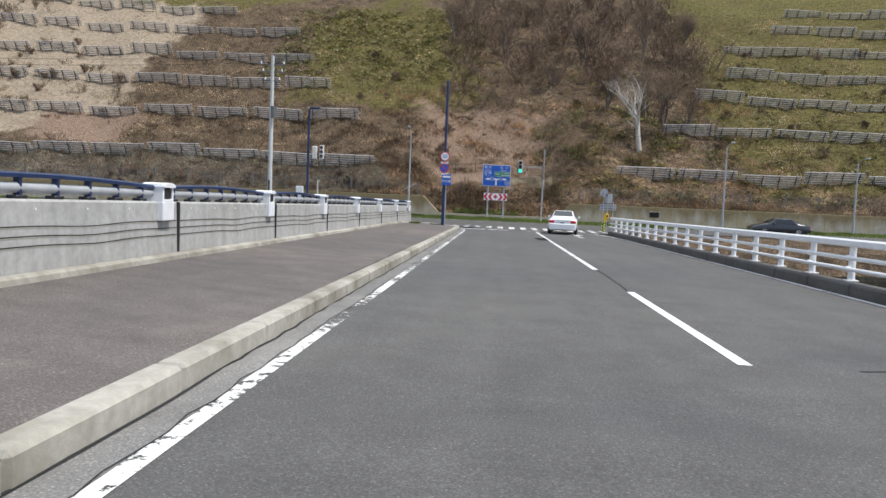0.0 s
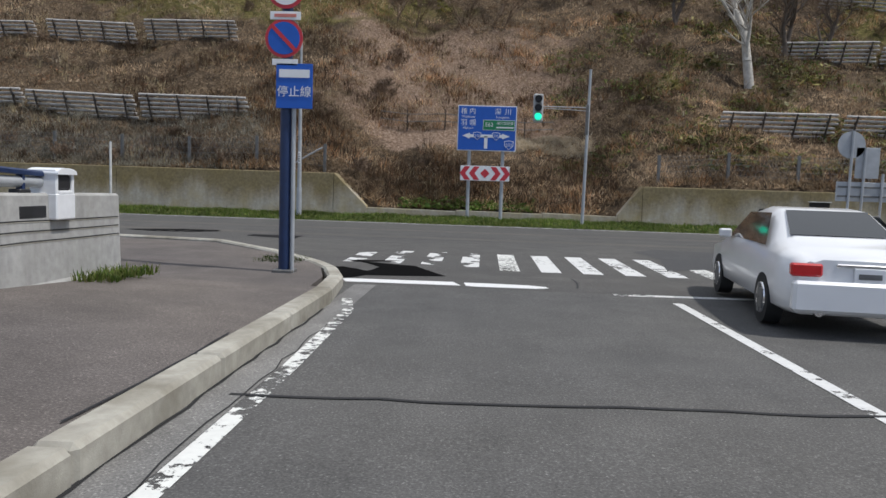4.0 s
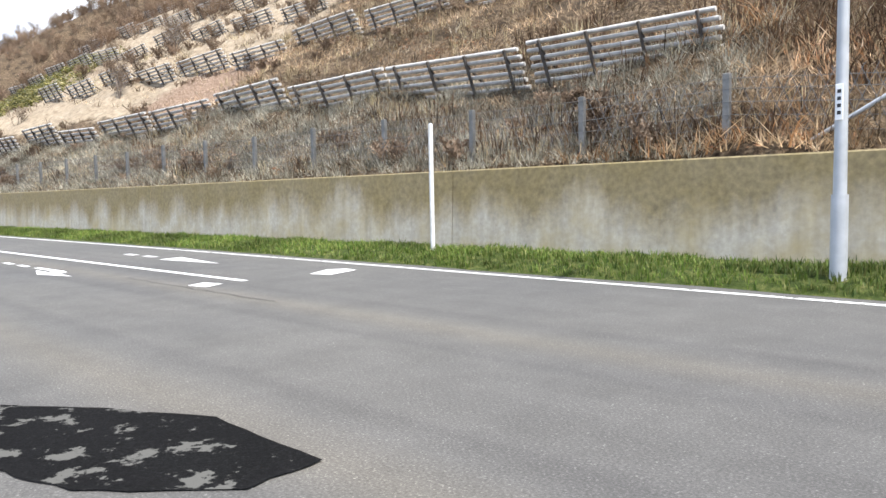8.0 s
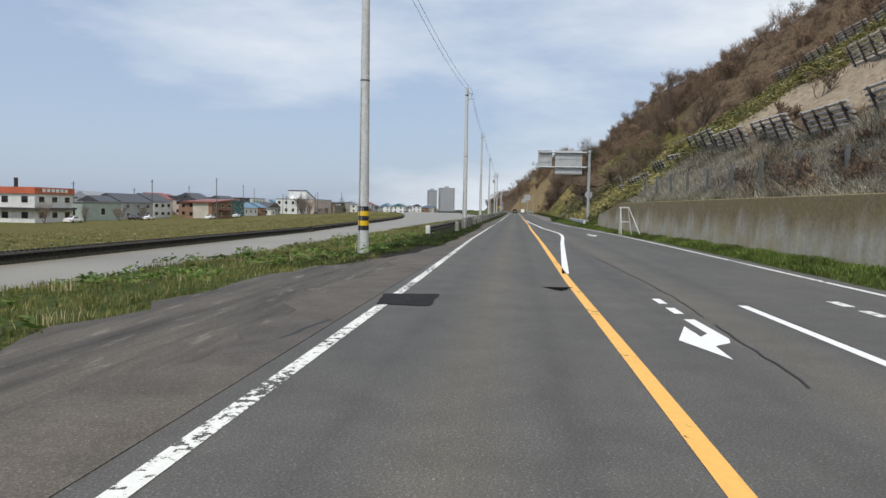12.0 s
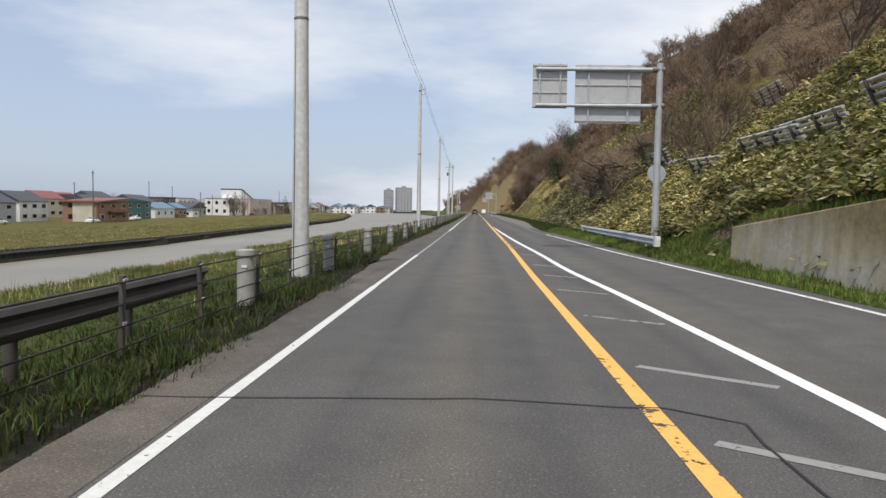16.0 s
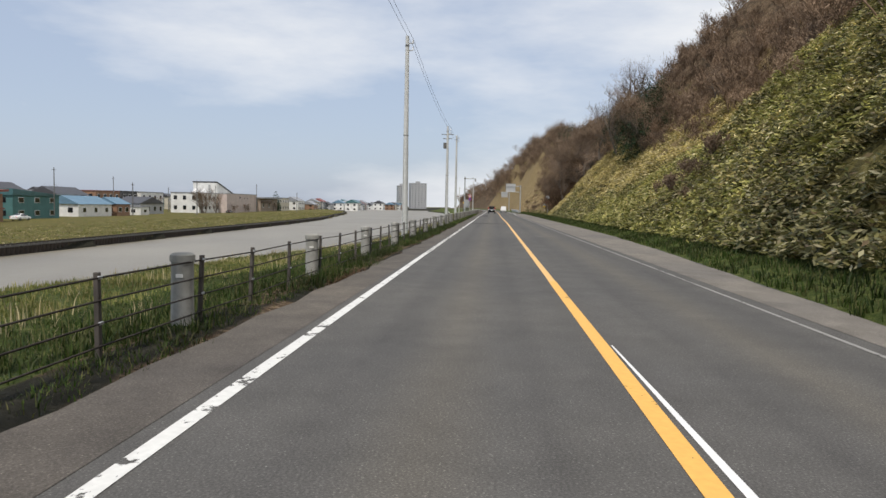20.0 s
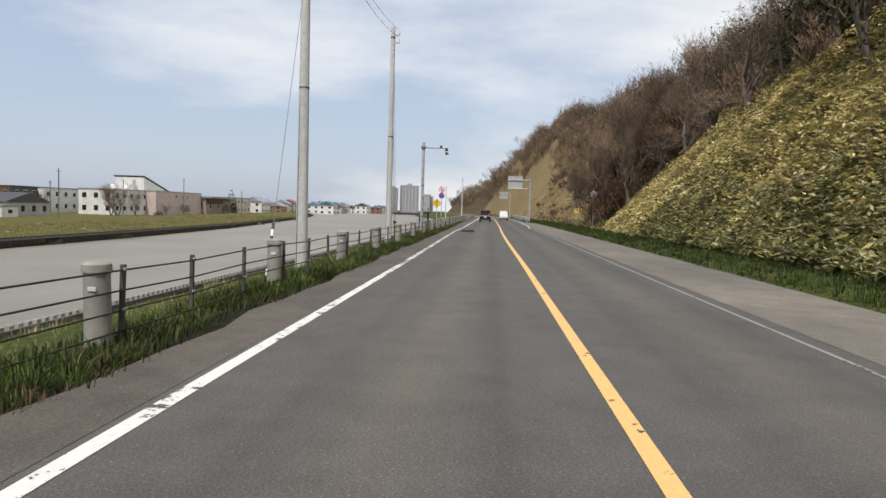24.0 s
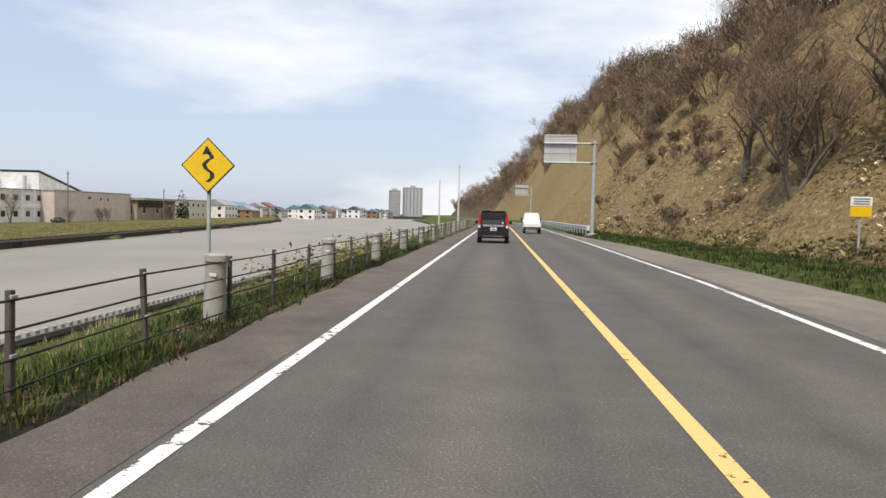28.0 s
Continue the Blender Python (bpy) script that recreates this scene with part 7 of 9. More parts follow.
# ---- river walls of driven piles ----
def pile_wall(name, xs, y_of, top, label, w, gap, lean=0.0):
    s = Shape()
    for x in xs:
        y = float(y_of(x) + road_bend(x))
        s.box((x, y, top - 0.45), (w, 0.16, 0.9), 0.0)
    ob = tagged(part(name, s, "rust" if w > 0.3 else "post_concrete"), label, "pile wall", kind="stuff")
    r = Shape()
    n = 0
    for a, b in zip(xs[::12], xs[12::12]):
        ya, yb = float(y_of(a) + road_bend(a)), float(y_of(b) + road_bend(b))
        r.loft([[(x, y + 0.02, top - 0.28), (x, y + 0.16, top - 0.28), (x, y + 0.16, top - 0.12), (x, y + 0.02, top - 0.12)] for x, y in ((a, ya), (b, yb))], True, True, False)
    tagged(part("waler", r, "galv_dark", ob), kind="stuff")
    bk = Shape()
    for a, b in zip(xs[::12], xs[12::12]):
        ya, yb = float(y_of(a) + road_bend(a)), float(y_of(b) + road_bend(b))
        o = 0.14 if y_of is near_bank else -0.14
        bk.add([(a, ya + o, top - 1.1), (b, yb + o, top - 1.1), (b, yb + o, top - 0.25), (a, ya + o, top - 0.25)], [(0, 1, 2, 3)])
    tagged(part("backing", bk, "black", ob), kind="stuff")
    return ob


pile_wall("pile_wall", np.arange(-574.68, -18, 0.62), far_bank, -2.02, "row of dark driven piles on the far bank", 0.36, 0.6)
pile_wall("pile_wall", np.arange(-339.28, -30, 0.42), near_bank, -2.2, "row of pale stub piles at the near water edge", 0.2, 0.42)


# ---- scattered plants ----
rng = np.random.default_rng(7)


def tufts(name, xy, height, spread, blades, width, mat, label, category, lean=0.5, z_off=-0.03):
    """Grass tufts as one mesh: every blade is a bent tapering ribbon."""
    n = len(xy)
    zz = land(xy[:, 0], xy[:, 1]) + z_off
    k = n * blades
    base = np.repeat(np.column_stack([xy, zz]), blades, axis=0)
    ang = rng.uniform(0, 2 * np.pi, k)
    rad = rng.uniform(0, 1, k) ** 0.7 * spread
    base[:, 0] += np.cos(ang) * rad
    base[:, 1] += np.sin(ang) * rad
    h = np.repeat(rng.uniform(0.6, 1.25, n) * height, blades) * rng.uniform(0.5, 1.1, k)
    out = rng.uniform(0.1, 1.0, k) * lean * h
    tx, ty = np.cos(ang + rng.normal(0, 0.6, k)) * out, np.sin(ang + rng.normal(0, 0.6, k)) * out
    sx, sy = -np.sin(ang) * width / 2, np.cos(ang) * width / 2
    sc = rng.uniform(0.6, 1.3, k)
    sx, sy = sx * sc, sy * sc
    V = np.empty((k, 5, 3))
    V[:, 0] = base + np.column_stack([sx, sy, np.zeros(k)])
    V[:, 1] = base - np.column_stack([sx, sy, np.zeros(k)])
    mid = base + np.column_stack([tx * 0.35, ty * 0.35, h * 0.62])
    V[:, 2] = mid - np.column_stack([sx, sy, np.zeros(k)]) * 0.8
    V[:, 3] = mid + np.column_stack([sx, sy, np.zeros(k)]) * 0.8
    V[:, 4] = base + np.column_stack([tx, ty, h])
    i = np.arange(k)[:, None] * 5
    F = np.concatenate([i + [[0, 1, 2]], i + [[0, 2, 3]], i + [[3, 2, 4]]], axis=1).reshape(-1, 3)
    if mat in ("dry", "grey_dry", "tawny", "pale_dry", "straw") and k > 20000:
        # far matted blades: one leaning sliver each
        V[:, 0], V[:, 1], V[:, 2] = V[:, 3] * 0.35 + V[:, 0] * 0.65, V[:, 2] * 0.35 + V[:, 1] * 0.65, V[:, 4]
        V = V[:, :3]
        F = np.arange(k * 3).reshape(-1, 3)
    return tagged(new(name, numpy_mesh(name, V.reshape(-1, 3), F, mat)), label, category, kind="stuff")


def leaves(name, xy, height, spread, count, size, mat, label, category, droop=0.4, top_only=0.5):
    """Low leafy clumps: pointed folded leaves on a mound."""
    n = len(xy)
    zz = land(xy[:, 0], xy[:, 1])
    k = n * count
    hh = np.repeat(rng.uniform(0.5, 1.3, n) * height, count)
    ang = rng.uniform(0, 2 * np.pi, k)
    rad = rng.uniform(0, 1, k) ** 0.6 * spread
    c = np.repeat(np.column_stack([xy, zz]), count, axis=0)
    c[:, 0] += np.cos(ang) * rad
    c[:, 1] += np.sin(ang) * rad
    c[:, 2] += hh * (top_only + (1 - top_only) * rng.uniform(0, 1, k)) * (1 - 0.5 * (rad / spread) ** 2)
    L = size * rng.uniform(0.6, 1.35, k)
    a2 = ang + rng.normal(0, 0.9, k)
    pitch = rng.uniform(-0.9, 0.5, k) * droop * 2
    d = np.column_stack([np.cos(a2) * np.cos(pitch), np.sin(a2) * np.cos(pitch), np.sin(pitch)])
    roll = rng.normal(0, 0.7, k)
    side = np.column_stack([-np.sin(a2), np.cos(a2), np.zeros(k)]) * np.cos(roll)[:, None] + np.array([0, 0, 1.0]) * np.sin(roll)[:, None]
    w = L * 0.17
    V = np.empty((k, 4, 3))
    V[:, 0] = c - d * (L / 2)[:, None]
    V[:, 1] = c + side * w[:, None] - d * (L * 0.05)[:, None]
    V[:, 2] = c + d * (L / 2)[:, None]
    V[:, 3] = c - side * w[:, None] - d * (L * 0.05)[:, None]
    i = np.arange(k)[:, None] * 4
    F = np.concatenate([i + [[0, 1, 3]], i + [[1, 2, 3]]], axis=1).reshape(-1, 3)
    return tagged(new(name, numpy_mesh(name, V.reshape(-1, 3), F, mat)), label, category, kind="stuff")


def spots(n, x0, x1, lo, hi, power=1.0, clump=0.0):
    """Random places between two lines along x; clump thins them in patches."""
    x = rng.uniform(x0, x1, n)
    f = rng.uniform(0, 1, n) ** power
    a, b = lo(x), hi(x)
    y = a + (b - a) * f
    if clump:
        s = np.sin(x * 0.9 + 1.7 * np.sin(y * 0.7)) + np.sin(y * 1.3 + x * 0.37) + rng.normal(0, 0.6, n)
        keep = s > clump
        x, y = x[keep], y[keep]
    terrace = (x > -0.5) & (x < 11.2) & (y > 17.6) & (y < 19.5)
    bare = (x > -84) & (x < -37) & (y - toe_y(x) > np.interp(x, [-84, -60, -40], [5.0, 5.6, 6.6])) & (y - toe_y(x) < 12.2) & (rng.uniform(0, 1, len(x)) < 0.86)
    return np.column_stack([x, y + road_bend(x)])[~(terrace | bare)]


# verge under the hill
tufts("verge_grass", spots(9000, -60.4, 14, lambda x: right_edge(x) + 0.12, lambda x: np.minimum(wall_y(x) - 0.05, right_edge(x) + 2.6)), 0.16, 0.12, 7, 0.022, "verge", "bright green grass verge below the wall", "grass", 0.8)
tufts("verge_grass", spots(9000, -123.31, -58.29, lambda x: right_edge(x) + 0.05, lambda x: toe_y(x) + 0.3), 0.18, 0.12, 7, 0.022, "verge", "green grass verge below the wall end", "grass", 0.7)
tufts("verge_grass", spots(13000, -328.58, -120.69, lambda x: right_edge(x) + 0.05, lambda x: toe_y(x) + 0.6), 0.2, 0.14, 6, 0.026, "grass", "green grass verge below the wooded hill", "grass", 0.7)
tufts("verge_grass", spots(3500, 14, 60, lambda x: right_edge(x) + 0.12, lambda x: wall_y(x) - 0.05), 0.16, 0.12, 6, 0.03, "verge", "green grass verge by the far highway", "grass", 0.7)
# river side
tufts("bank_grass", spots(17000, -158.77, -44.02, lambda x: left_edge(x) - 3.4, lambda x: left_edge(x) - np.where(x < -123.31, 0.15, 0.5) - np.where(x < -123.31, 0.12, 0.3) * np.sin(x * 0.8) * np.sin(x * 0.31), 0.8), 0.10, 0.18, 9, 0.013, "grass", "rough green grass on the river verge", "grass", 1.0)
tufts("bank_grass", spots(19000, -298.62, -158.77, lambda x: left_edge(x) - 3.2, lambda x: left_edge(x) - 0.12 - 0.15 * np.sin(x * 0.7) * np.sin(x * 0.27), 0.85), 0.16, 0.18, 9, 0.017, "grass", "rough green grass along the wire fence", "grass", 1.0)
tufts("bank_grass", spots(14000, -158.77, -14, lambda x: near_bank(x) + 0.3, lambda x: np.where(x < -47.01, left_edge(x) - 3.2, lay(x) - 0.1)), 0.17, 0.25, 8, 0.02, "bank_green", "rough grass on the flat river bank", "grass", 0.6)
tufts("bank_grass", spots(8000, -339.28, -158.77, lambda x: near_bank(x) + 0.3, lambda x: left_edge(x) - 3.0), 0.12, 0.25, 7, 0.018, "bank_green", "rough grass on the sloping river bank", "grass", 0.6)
tufts("dry_bank_grass", spots(5000, -298.62, -14, lambda x: near_bank(x) + 0.2, lambda x: np.where(x < -47.01, left_edge(x) - 2.6, lay(x) - 0.5), 1.3, 0.1), 0.3, 0.25, 6, 0.014, "pale_dry", "pale dead reeds among the bank grass", "reeds", 0.5)
tufts("dry_bank_grass", spots(1200, -298.62, -76.46, lambda x: left_edge(x) - 3.2, lambda x: left_edge(x) - 1.0, 1.0, 0.4), 0.22, 0.14, 5, 0.008, "pale_dry", "dry stalks by the wire fence", "reeds", 0.5)
# lighter blades over the dark fence grass paint the sunlit stretch
tufts("bank_grass", spots(2600, -268, -185, lambda x: FENCE_Y - 1.0 + 0 * x, lambda x: np.minimum(FENCE_Y + 0.7, left_edge(x) - 0.25), 1.0, -0.2), 0.24, 0.2, 9, 0.016, "verge", "green grass with sunlight put into its colour under the wire fence", "grass", 0.8)
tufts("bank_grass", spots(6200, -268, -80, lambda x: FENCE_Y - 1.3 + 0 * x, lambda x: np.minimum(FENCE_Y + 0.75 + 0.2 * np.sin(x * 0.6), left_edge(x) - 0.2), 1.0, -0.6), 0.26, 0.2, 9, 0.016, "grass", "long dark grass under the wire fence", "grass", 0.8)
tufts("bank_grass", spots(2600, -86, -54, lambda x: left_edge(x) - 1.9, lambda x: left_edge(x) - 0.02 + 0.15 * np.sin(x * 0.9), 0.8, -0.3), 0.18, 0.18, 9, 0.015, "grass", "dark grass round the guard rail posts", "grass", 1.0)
tufts("verge_edge", spots(4200, -310, -60, lambda x: left_edge(x) - 0.5, lambda x: left_edge(x) + 0.08 + 0.12 * np.sin(x * 1.1) * np.sin(x * 0.43), 0.6, 0.2), 0.09, 0.12, 8, 0.014, "dark_dry", "dark trodden weeds along the asphalt edge", "weeds", 1.2)
leaves("bank_weeds", spots(700, -72, -18, lambda x: near_bank(x) + 0.6, lambda x: np.where(x < -47.01, left_edge(x) - 1.4, lay(x) - 0.3), 1.0, 0.3), 0.3, 0.3, 16, 0.2, "broadleaf", "broad-leaved weeds on the river bank", "weeds", 0.3, 0.4)
tufts("far_bank_grass", spots(7000, -467.68, -20, lambda x: far_bank(x) - 38, lambda x: far_bank(x) - 0.3, 0.7, 0.3), 0.13, 0.7, 4, 0.12, "pale_dry", "dry and green grass on the far bank", "grass", 0.6)
tufts("far_bank_grass", spots(12000, -467.68, -20, lambda x: far_bank(x) - 38, lambda x: far_bank(x) - 0.3, 0.7, 0.0), 0.14, 0.7, 4, 0.14, "bank_green", "green grass on the far bank", "grass", 0.6)
# kerb weeds
for y0, y1, lift in ((-15.2, -13.2, 0.44), (-13.2, -11.0, 0.36)):
    tufts("kerb_weeds", np.column_stack([rng.uniform(0.05, 0.6, 170), rng.uniform(y0, y1, 170)]), 0.13, 0.12, 6, 0.02, "verge", "weeds along the foot of the parapet", "weeds", 0.8, lift)
# dry slope
hill_xy = spots(38000, -62.52, 62, lambda x: toe_y(x) + 0.1, lambda x: toe_y(x) + 46, 1.35)
sandy = (hill_xy[:, 0] < -39) & (hill_xy[:, 1] - toe_y(hill_xy[:, 0]) > np.interp(hill_xy[:, 0], [-55.16, -44, -39], [6.0, 9.0, 10.5])) & (rng.uniform(0, 1, len(hill_xy)) < 0.8)
low = (hill_xy[:, 0] < -8) & (hill_xy[:, 1] - toe_y(hill_xy[:, 0]) < 5.2) & (rng.uniform(0, 1, len(hill_xy)) < 0.8)
tufts("dead_grass", hill_xy[~(sandy | low)], 0.36, 0.36, 9, 0.036, "dry", "matted dead grass on the slope", "dead grass", 2.0)
tufts("dead_grass", spots(5200, -6, 40, lambda x: toe_y(x) - 0.1, lambda x: toe_y(x) + 9), 0.4, 0.26, 10, 0.02, "dry", "long dead grass above the toe wall", "dead grass", 1.5)
tufts("dead_grass", spots(13000, -81.25, -6, lambda x: toe_y(x) - 0.1, lambda x: toe_y(x) + 5.4), 0.4, 0.3, 10, 0.022, "grey_dry", "long bleached grass above the wall", "dead grass", 1.5)
tufts("dead_grass", spots(6000, -71.72, 40, lambda x: toe_y(x) + 0.2, lambda x: toe_y(x) + 18, 1.0, 0.4), 0.55, 0.25, 9, 0.016, "pale_dry", "pale tufts on the slope", "dead grass", 0.7)
tufts("dead_grass", spots(3600, -284, -204.52, lambda x: toe_y(x) - 0.2, lambda x: toe_y(x) + 7, 1.2), 0.2, 0.4, 8, 0.03, "tawny", "tawny dead grass below the trees", "dead grass", 1.5)
tufts("dead_grass", spots(10000, -371.38, -282, lambda x: toe_y(x) - 0.2, lambda x: toe_y(x) + 24, 1.2), 0.16, 0.4, 8, 0.03, "tawny", "tawny dead grass on the steep slope", "dead grass", 1.5)
tufts("dead_grass", spots(5500, -371.38, -282, lambda x: toe_y(x) + 2.0, lambda x: toe_y(x) + 24, 1.0, 0.2), 0.16, 0.4, 8, 0.03, "tawny", "straw-coloured grass on the steep slope", "dead grass", 1.5)
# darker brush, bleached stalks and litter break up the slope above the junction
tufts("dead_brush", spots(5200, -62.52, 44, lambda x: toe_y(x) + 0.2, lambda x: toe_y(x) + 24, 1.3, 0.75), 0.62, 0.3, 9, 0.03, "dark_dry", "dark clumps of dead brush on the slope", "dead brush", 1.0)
# shade of the slope's hollows, put into dark brush
tufts("dead_brush", spots(2600, -8, 30, lambda x: toe_y(x) + 0.3, lambda x: toe_y(x) + 18, 1.2, 0.3), 0.5, 0.34, 9, 0.035, "dark_dry", "dead brush coloured dark for shaded hollows above the junction", "dead brush", 1.2)
tufts("dead_brush", spots(900, -16, -0.5, lambda x: toe_y(x) + 0.4, lambda x: toe_y(x) + 11, 1.1, 0.1), 0.7, 0.3, 9, 0.03, "dark_dry", "dark brush beside the junction sign", "dead brush", 0.9)
tufts("dead_fern", spots(7500, -10, 34, lambda x: toe_y(x) + 0.1, lambda x: toe_y(x) + 20, 1.2, 0.25), 0.42, 0.3, 9, 0.03, "bronze", "bronze dead fern matted on the slope", "dead fern", 1.6)
# this brush also carries the dark shadow band of the bank
tufts("dead_brush", spots(620, -0.6, 11.8, lambda x: toe_y(x) + 0.1, lambda x: toe_y(x) + 3.0), 0.6, 0.22, 9, 0.022, "dark_dry", "standing brush coloured dark for the shaded bank above the toe wall", "dead brush", 0.6)
tufts("fallen_straw", spots(5200, -62.52, 44, lambda x: toe_y(x) + 0.6, lambda x: toe_y(x) + 20, 1.1, 0.55), 0.3, 0.4, 7, 0.022, "straw", "bleached stalks lying on the slope", "dead grass", 3.0)
tufts("fallen_straw", np.column_stack([rng.uniform(4.5, 11.0, 1500), rng.uniform(17.8, 19.4, 1500)]), 0.24, 0.25, 10, 0.024, "straw", "pale strip of cropped straw on the terrace", "dead grass", 2.0)
# real weeds, but their dark colour also paints the shadow under the fences
tufts("dead_brush", fence_line + rng.normal(0, 0.28, fence_line.shape), 0.42, 0.45, 10, 0.035, "dark_dry", "dead weeds coloured dark for the shadow band below the avalanche fences", "dead brush", 1.3)
leaves("leaf_litter", spots(2400, -40, 30, lambda x: toe_y(x) + 0.2, lambda x: toe_y(x) + 12, 1.2, 0.7), 0.2, 0.35, 8, 0.16, "litter", "red-brown leaf litter and bramble", "leaf litter", 0.5, 0.2)
leaves("slope_weeds", spots(5200, 9, 28, lambda x: toe_y(x) + 2.0, lambda x: toe_y(x) + 17, 1.0, 0.5), 0.25, 0.35, 8, 0.18, "broadleaf", "green weeds among the dead grass", "weeds", 0.4, 0.3)
# bamboo grass and green patches
leaves("bamboo_grass", spots(6500, -104, -78, lambda x: toe_y(x) - 0.3, lambda x: toe_y(x) + 14, 1.2, -0.3), 0.75, 0.45, 13, 0.27, "sasa", "yellow-green bamboo grass above the wall end", "bamboo grass")
leaves("bamboo_grass", spots(3600, -120, -96, lambda x: toe_y(x) - 0.3, lambda x: toe_y(x) + 12, 1.1, -0.2), 0.8, 0.42, 13, 0.23, "sasa_gold", "yellowing bamboo grass round the sign post", "bamboo grass")
leaves("bamboo_grass", spots(3400, -122, -98, lambda x: toe_y(x) - 0.3, lambda x: toe_y(x) + 12, 1.1, -0.2), 0.75, 0.42, 13, 0.23, "sasa_green", "fresh bamboo grass round the sign post", "bamboo grass")
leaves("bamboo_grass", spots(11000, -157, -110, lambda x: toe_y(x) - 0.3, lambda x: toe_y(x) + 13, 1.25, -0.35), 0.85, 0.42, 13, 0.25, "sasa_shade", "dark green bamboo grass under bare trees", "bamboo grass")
leaves("bamboo_grass", spots(2600, -180, -150, lambda x: toe_y(x) + 0.8, lambda x: toe_y(x) + 13, 1.0, 0.1), 0.8, 0.42, 12, 0.26, "sasa_gold", "golden withered bamboo grass among the green", "bamboo grass")
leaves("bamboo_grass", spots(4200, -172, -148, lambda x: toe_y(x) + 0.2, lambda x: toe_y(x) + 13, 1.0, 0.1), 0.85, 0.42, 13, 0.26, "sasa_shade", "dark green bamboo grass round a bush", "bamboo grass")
leaves("bamboo_grass", spots(4800, -192.44, -151.32, lambda x: toe_y(x) - 0.3, lambda x: toe_y(x) + np.interp(x, [-192.44, -170.4], [3.0, 13.0]), 1.15), 0.75, 0.45, 14, 0.26, "sasa_green", "green bamboo grass covering the slope", "bamboo grass")
leaves("bamboo_grass", spots(1500, -194.66, -151.32, lambda x: toe_y(x) - 0.3, lambda x: toe_y(x) + 12, 1.1, 0.3), 0.85, 0.4, 12, 0.26, "sasa", "yellowing bamboo grass on the green slope", "bamboo grass")
leaves("bamboo_grass", spots(7200, -253, -179.18, lambda x: toe_y(x) - 0.1, lambda x: toe_y(x) + np.interp(x, [-275.08, -248.03, -217.46, -192.44, -179.18], [3.0, 7.0, 11.0, 13.5, 15.0]), 1.1), 0.6, 0.45, 13, 0.27, "sasa_gold", "withered golden bamboo grass on the slope", "bamboo grass")
# shadows at the slope foot are put into the leaf colour
leaves("bamboo_grass", spots(1500, -237.8, -196, lambda x: toe_y(x) - 0.4, lambda x: toe_y(x) + 2.6 + 0.9 * np.sin(x * 0.4), 1.2), 0.85, 0.42, 13, 0.26, "sasa_shade", "dark green bamboo grass with shade in its colour at the slope foot", "bamboo grass")
leaves("bamboo_grass", spots(1100, -237.8, -186.9, lambda x: toe_y(x) - 0.4, lambda x: toe_y(x) + 2.4 + 0.9 * np.sin(x * 0.4), 1.2), 0.8, 0.4, 13, 0.26, "sasa_green", "green bamboo grass at the foot of the slope", "bamboo grass")
tufts("dead_grass", spots(6000, -222, -170.4, lambda x: toe_y(x) + np.interp(x, [-275.08, -248.03, -217.46, -192.44, -170.4], [3.0, 6.0, 9.0, 11.0, 12.0]), lambda x: toe_y(x) + 27), 0.4, 0.4, 8, 0.045, "tawny", "long tan grass on the upper slope", "dead grass", 1.6)
leaves("bamboo_grass", spots(4000, -112.94, -76.46, lambda x: toe_y(x) + 0.5, lambda x: toe_y(x) + 22, 1.0), 0.6, 0.5, 10, 0.34, "sasa", "yellow-green bamboo grass above the wall end", "bamboo grass")
leaves("bamboo_grass", spots(1000, -26, 2, lambda x: toe_y(x) + 22, lambda x: toe_y(x) + 44, 1.0), 0.7, 0.6, 9, 0.5, "sasa", "green bamboo grass high on the slope", "bamboo grass")
leaves("bamboo_grass", spots(2600, 14, 52, lambda x: toe_y(x) + 1.0, lambda x: toe_y(x) + 30, 1.3, 0.2), 0.5, 0.5, 9, 0.4, "sasa", "patches of bamboo grass between the fences", "bamboo grass")
leaves("butterbur", spots(260, 1.4, 7.6, lambda x: wall_y(x) + 0.3, lambda x: wall_y(x) + 1.1), 0.3, 0.22, 6, 0.28, "broadleaf", "broad green butterbur leaves behind the sign", "weeds", 0.2, 0.6)
leaves("roadside_weeds", spots(420, -296.48, -236.58, lambda x: toe_y(x) - 0.5, lambda x: toe_y(x) + 0.7, 1.0, 0.2), 0.35, 0.3, 10, 0.28, "sasa", "leafy weeds at the foot of the slope", "weeds")


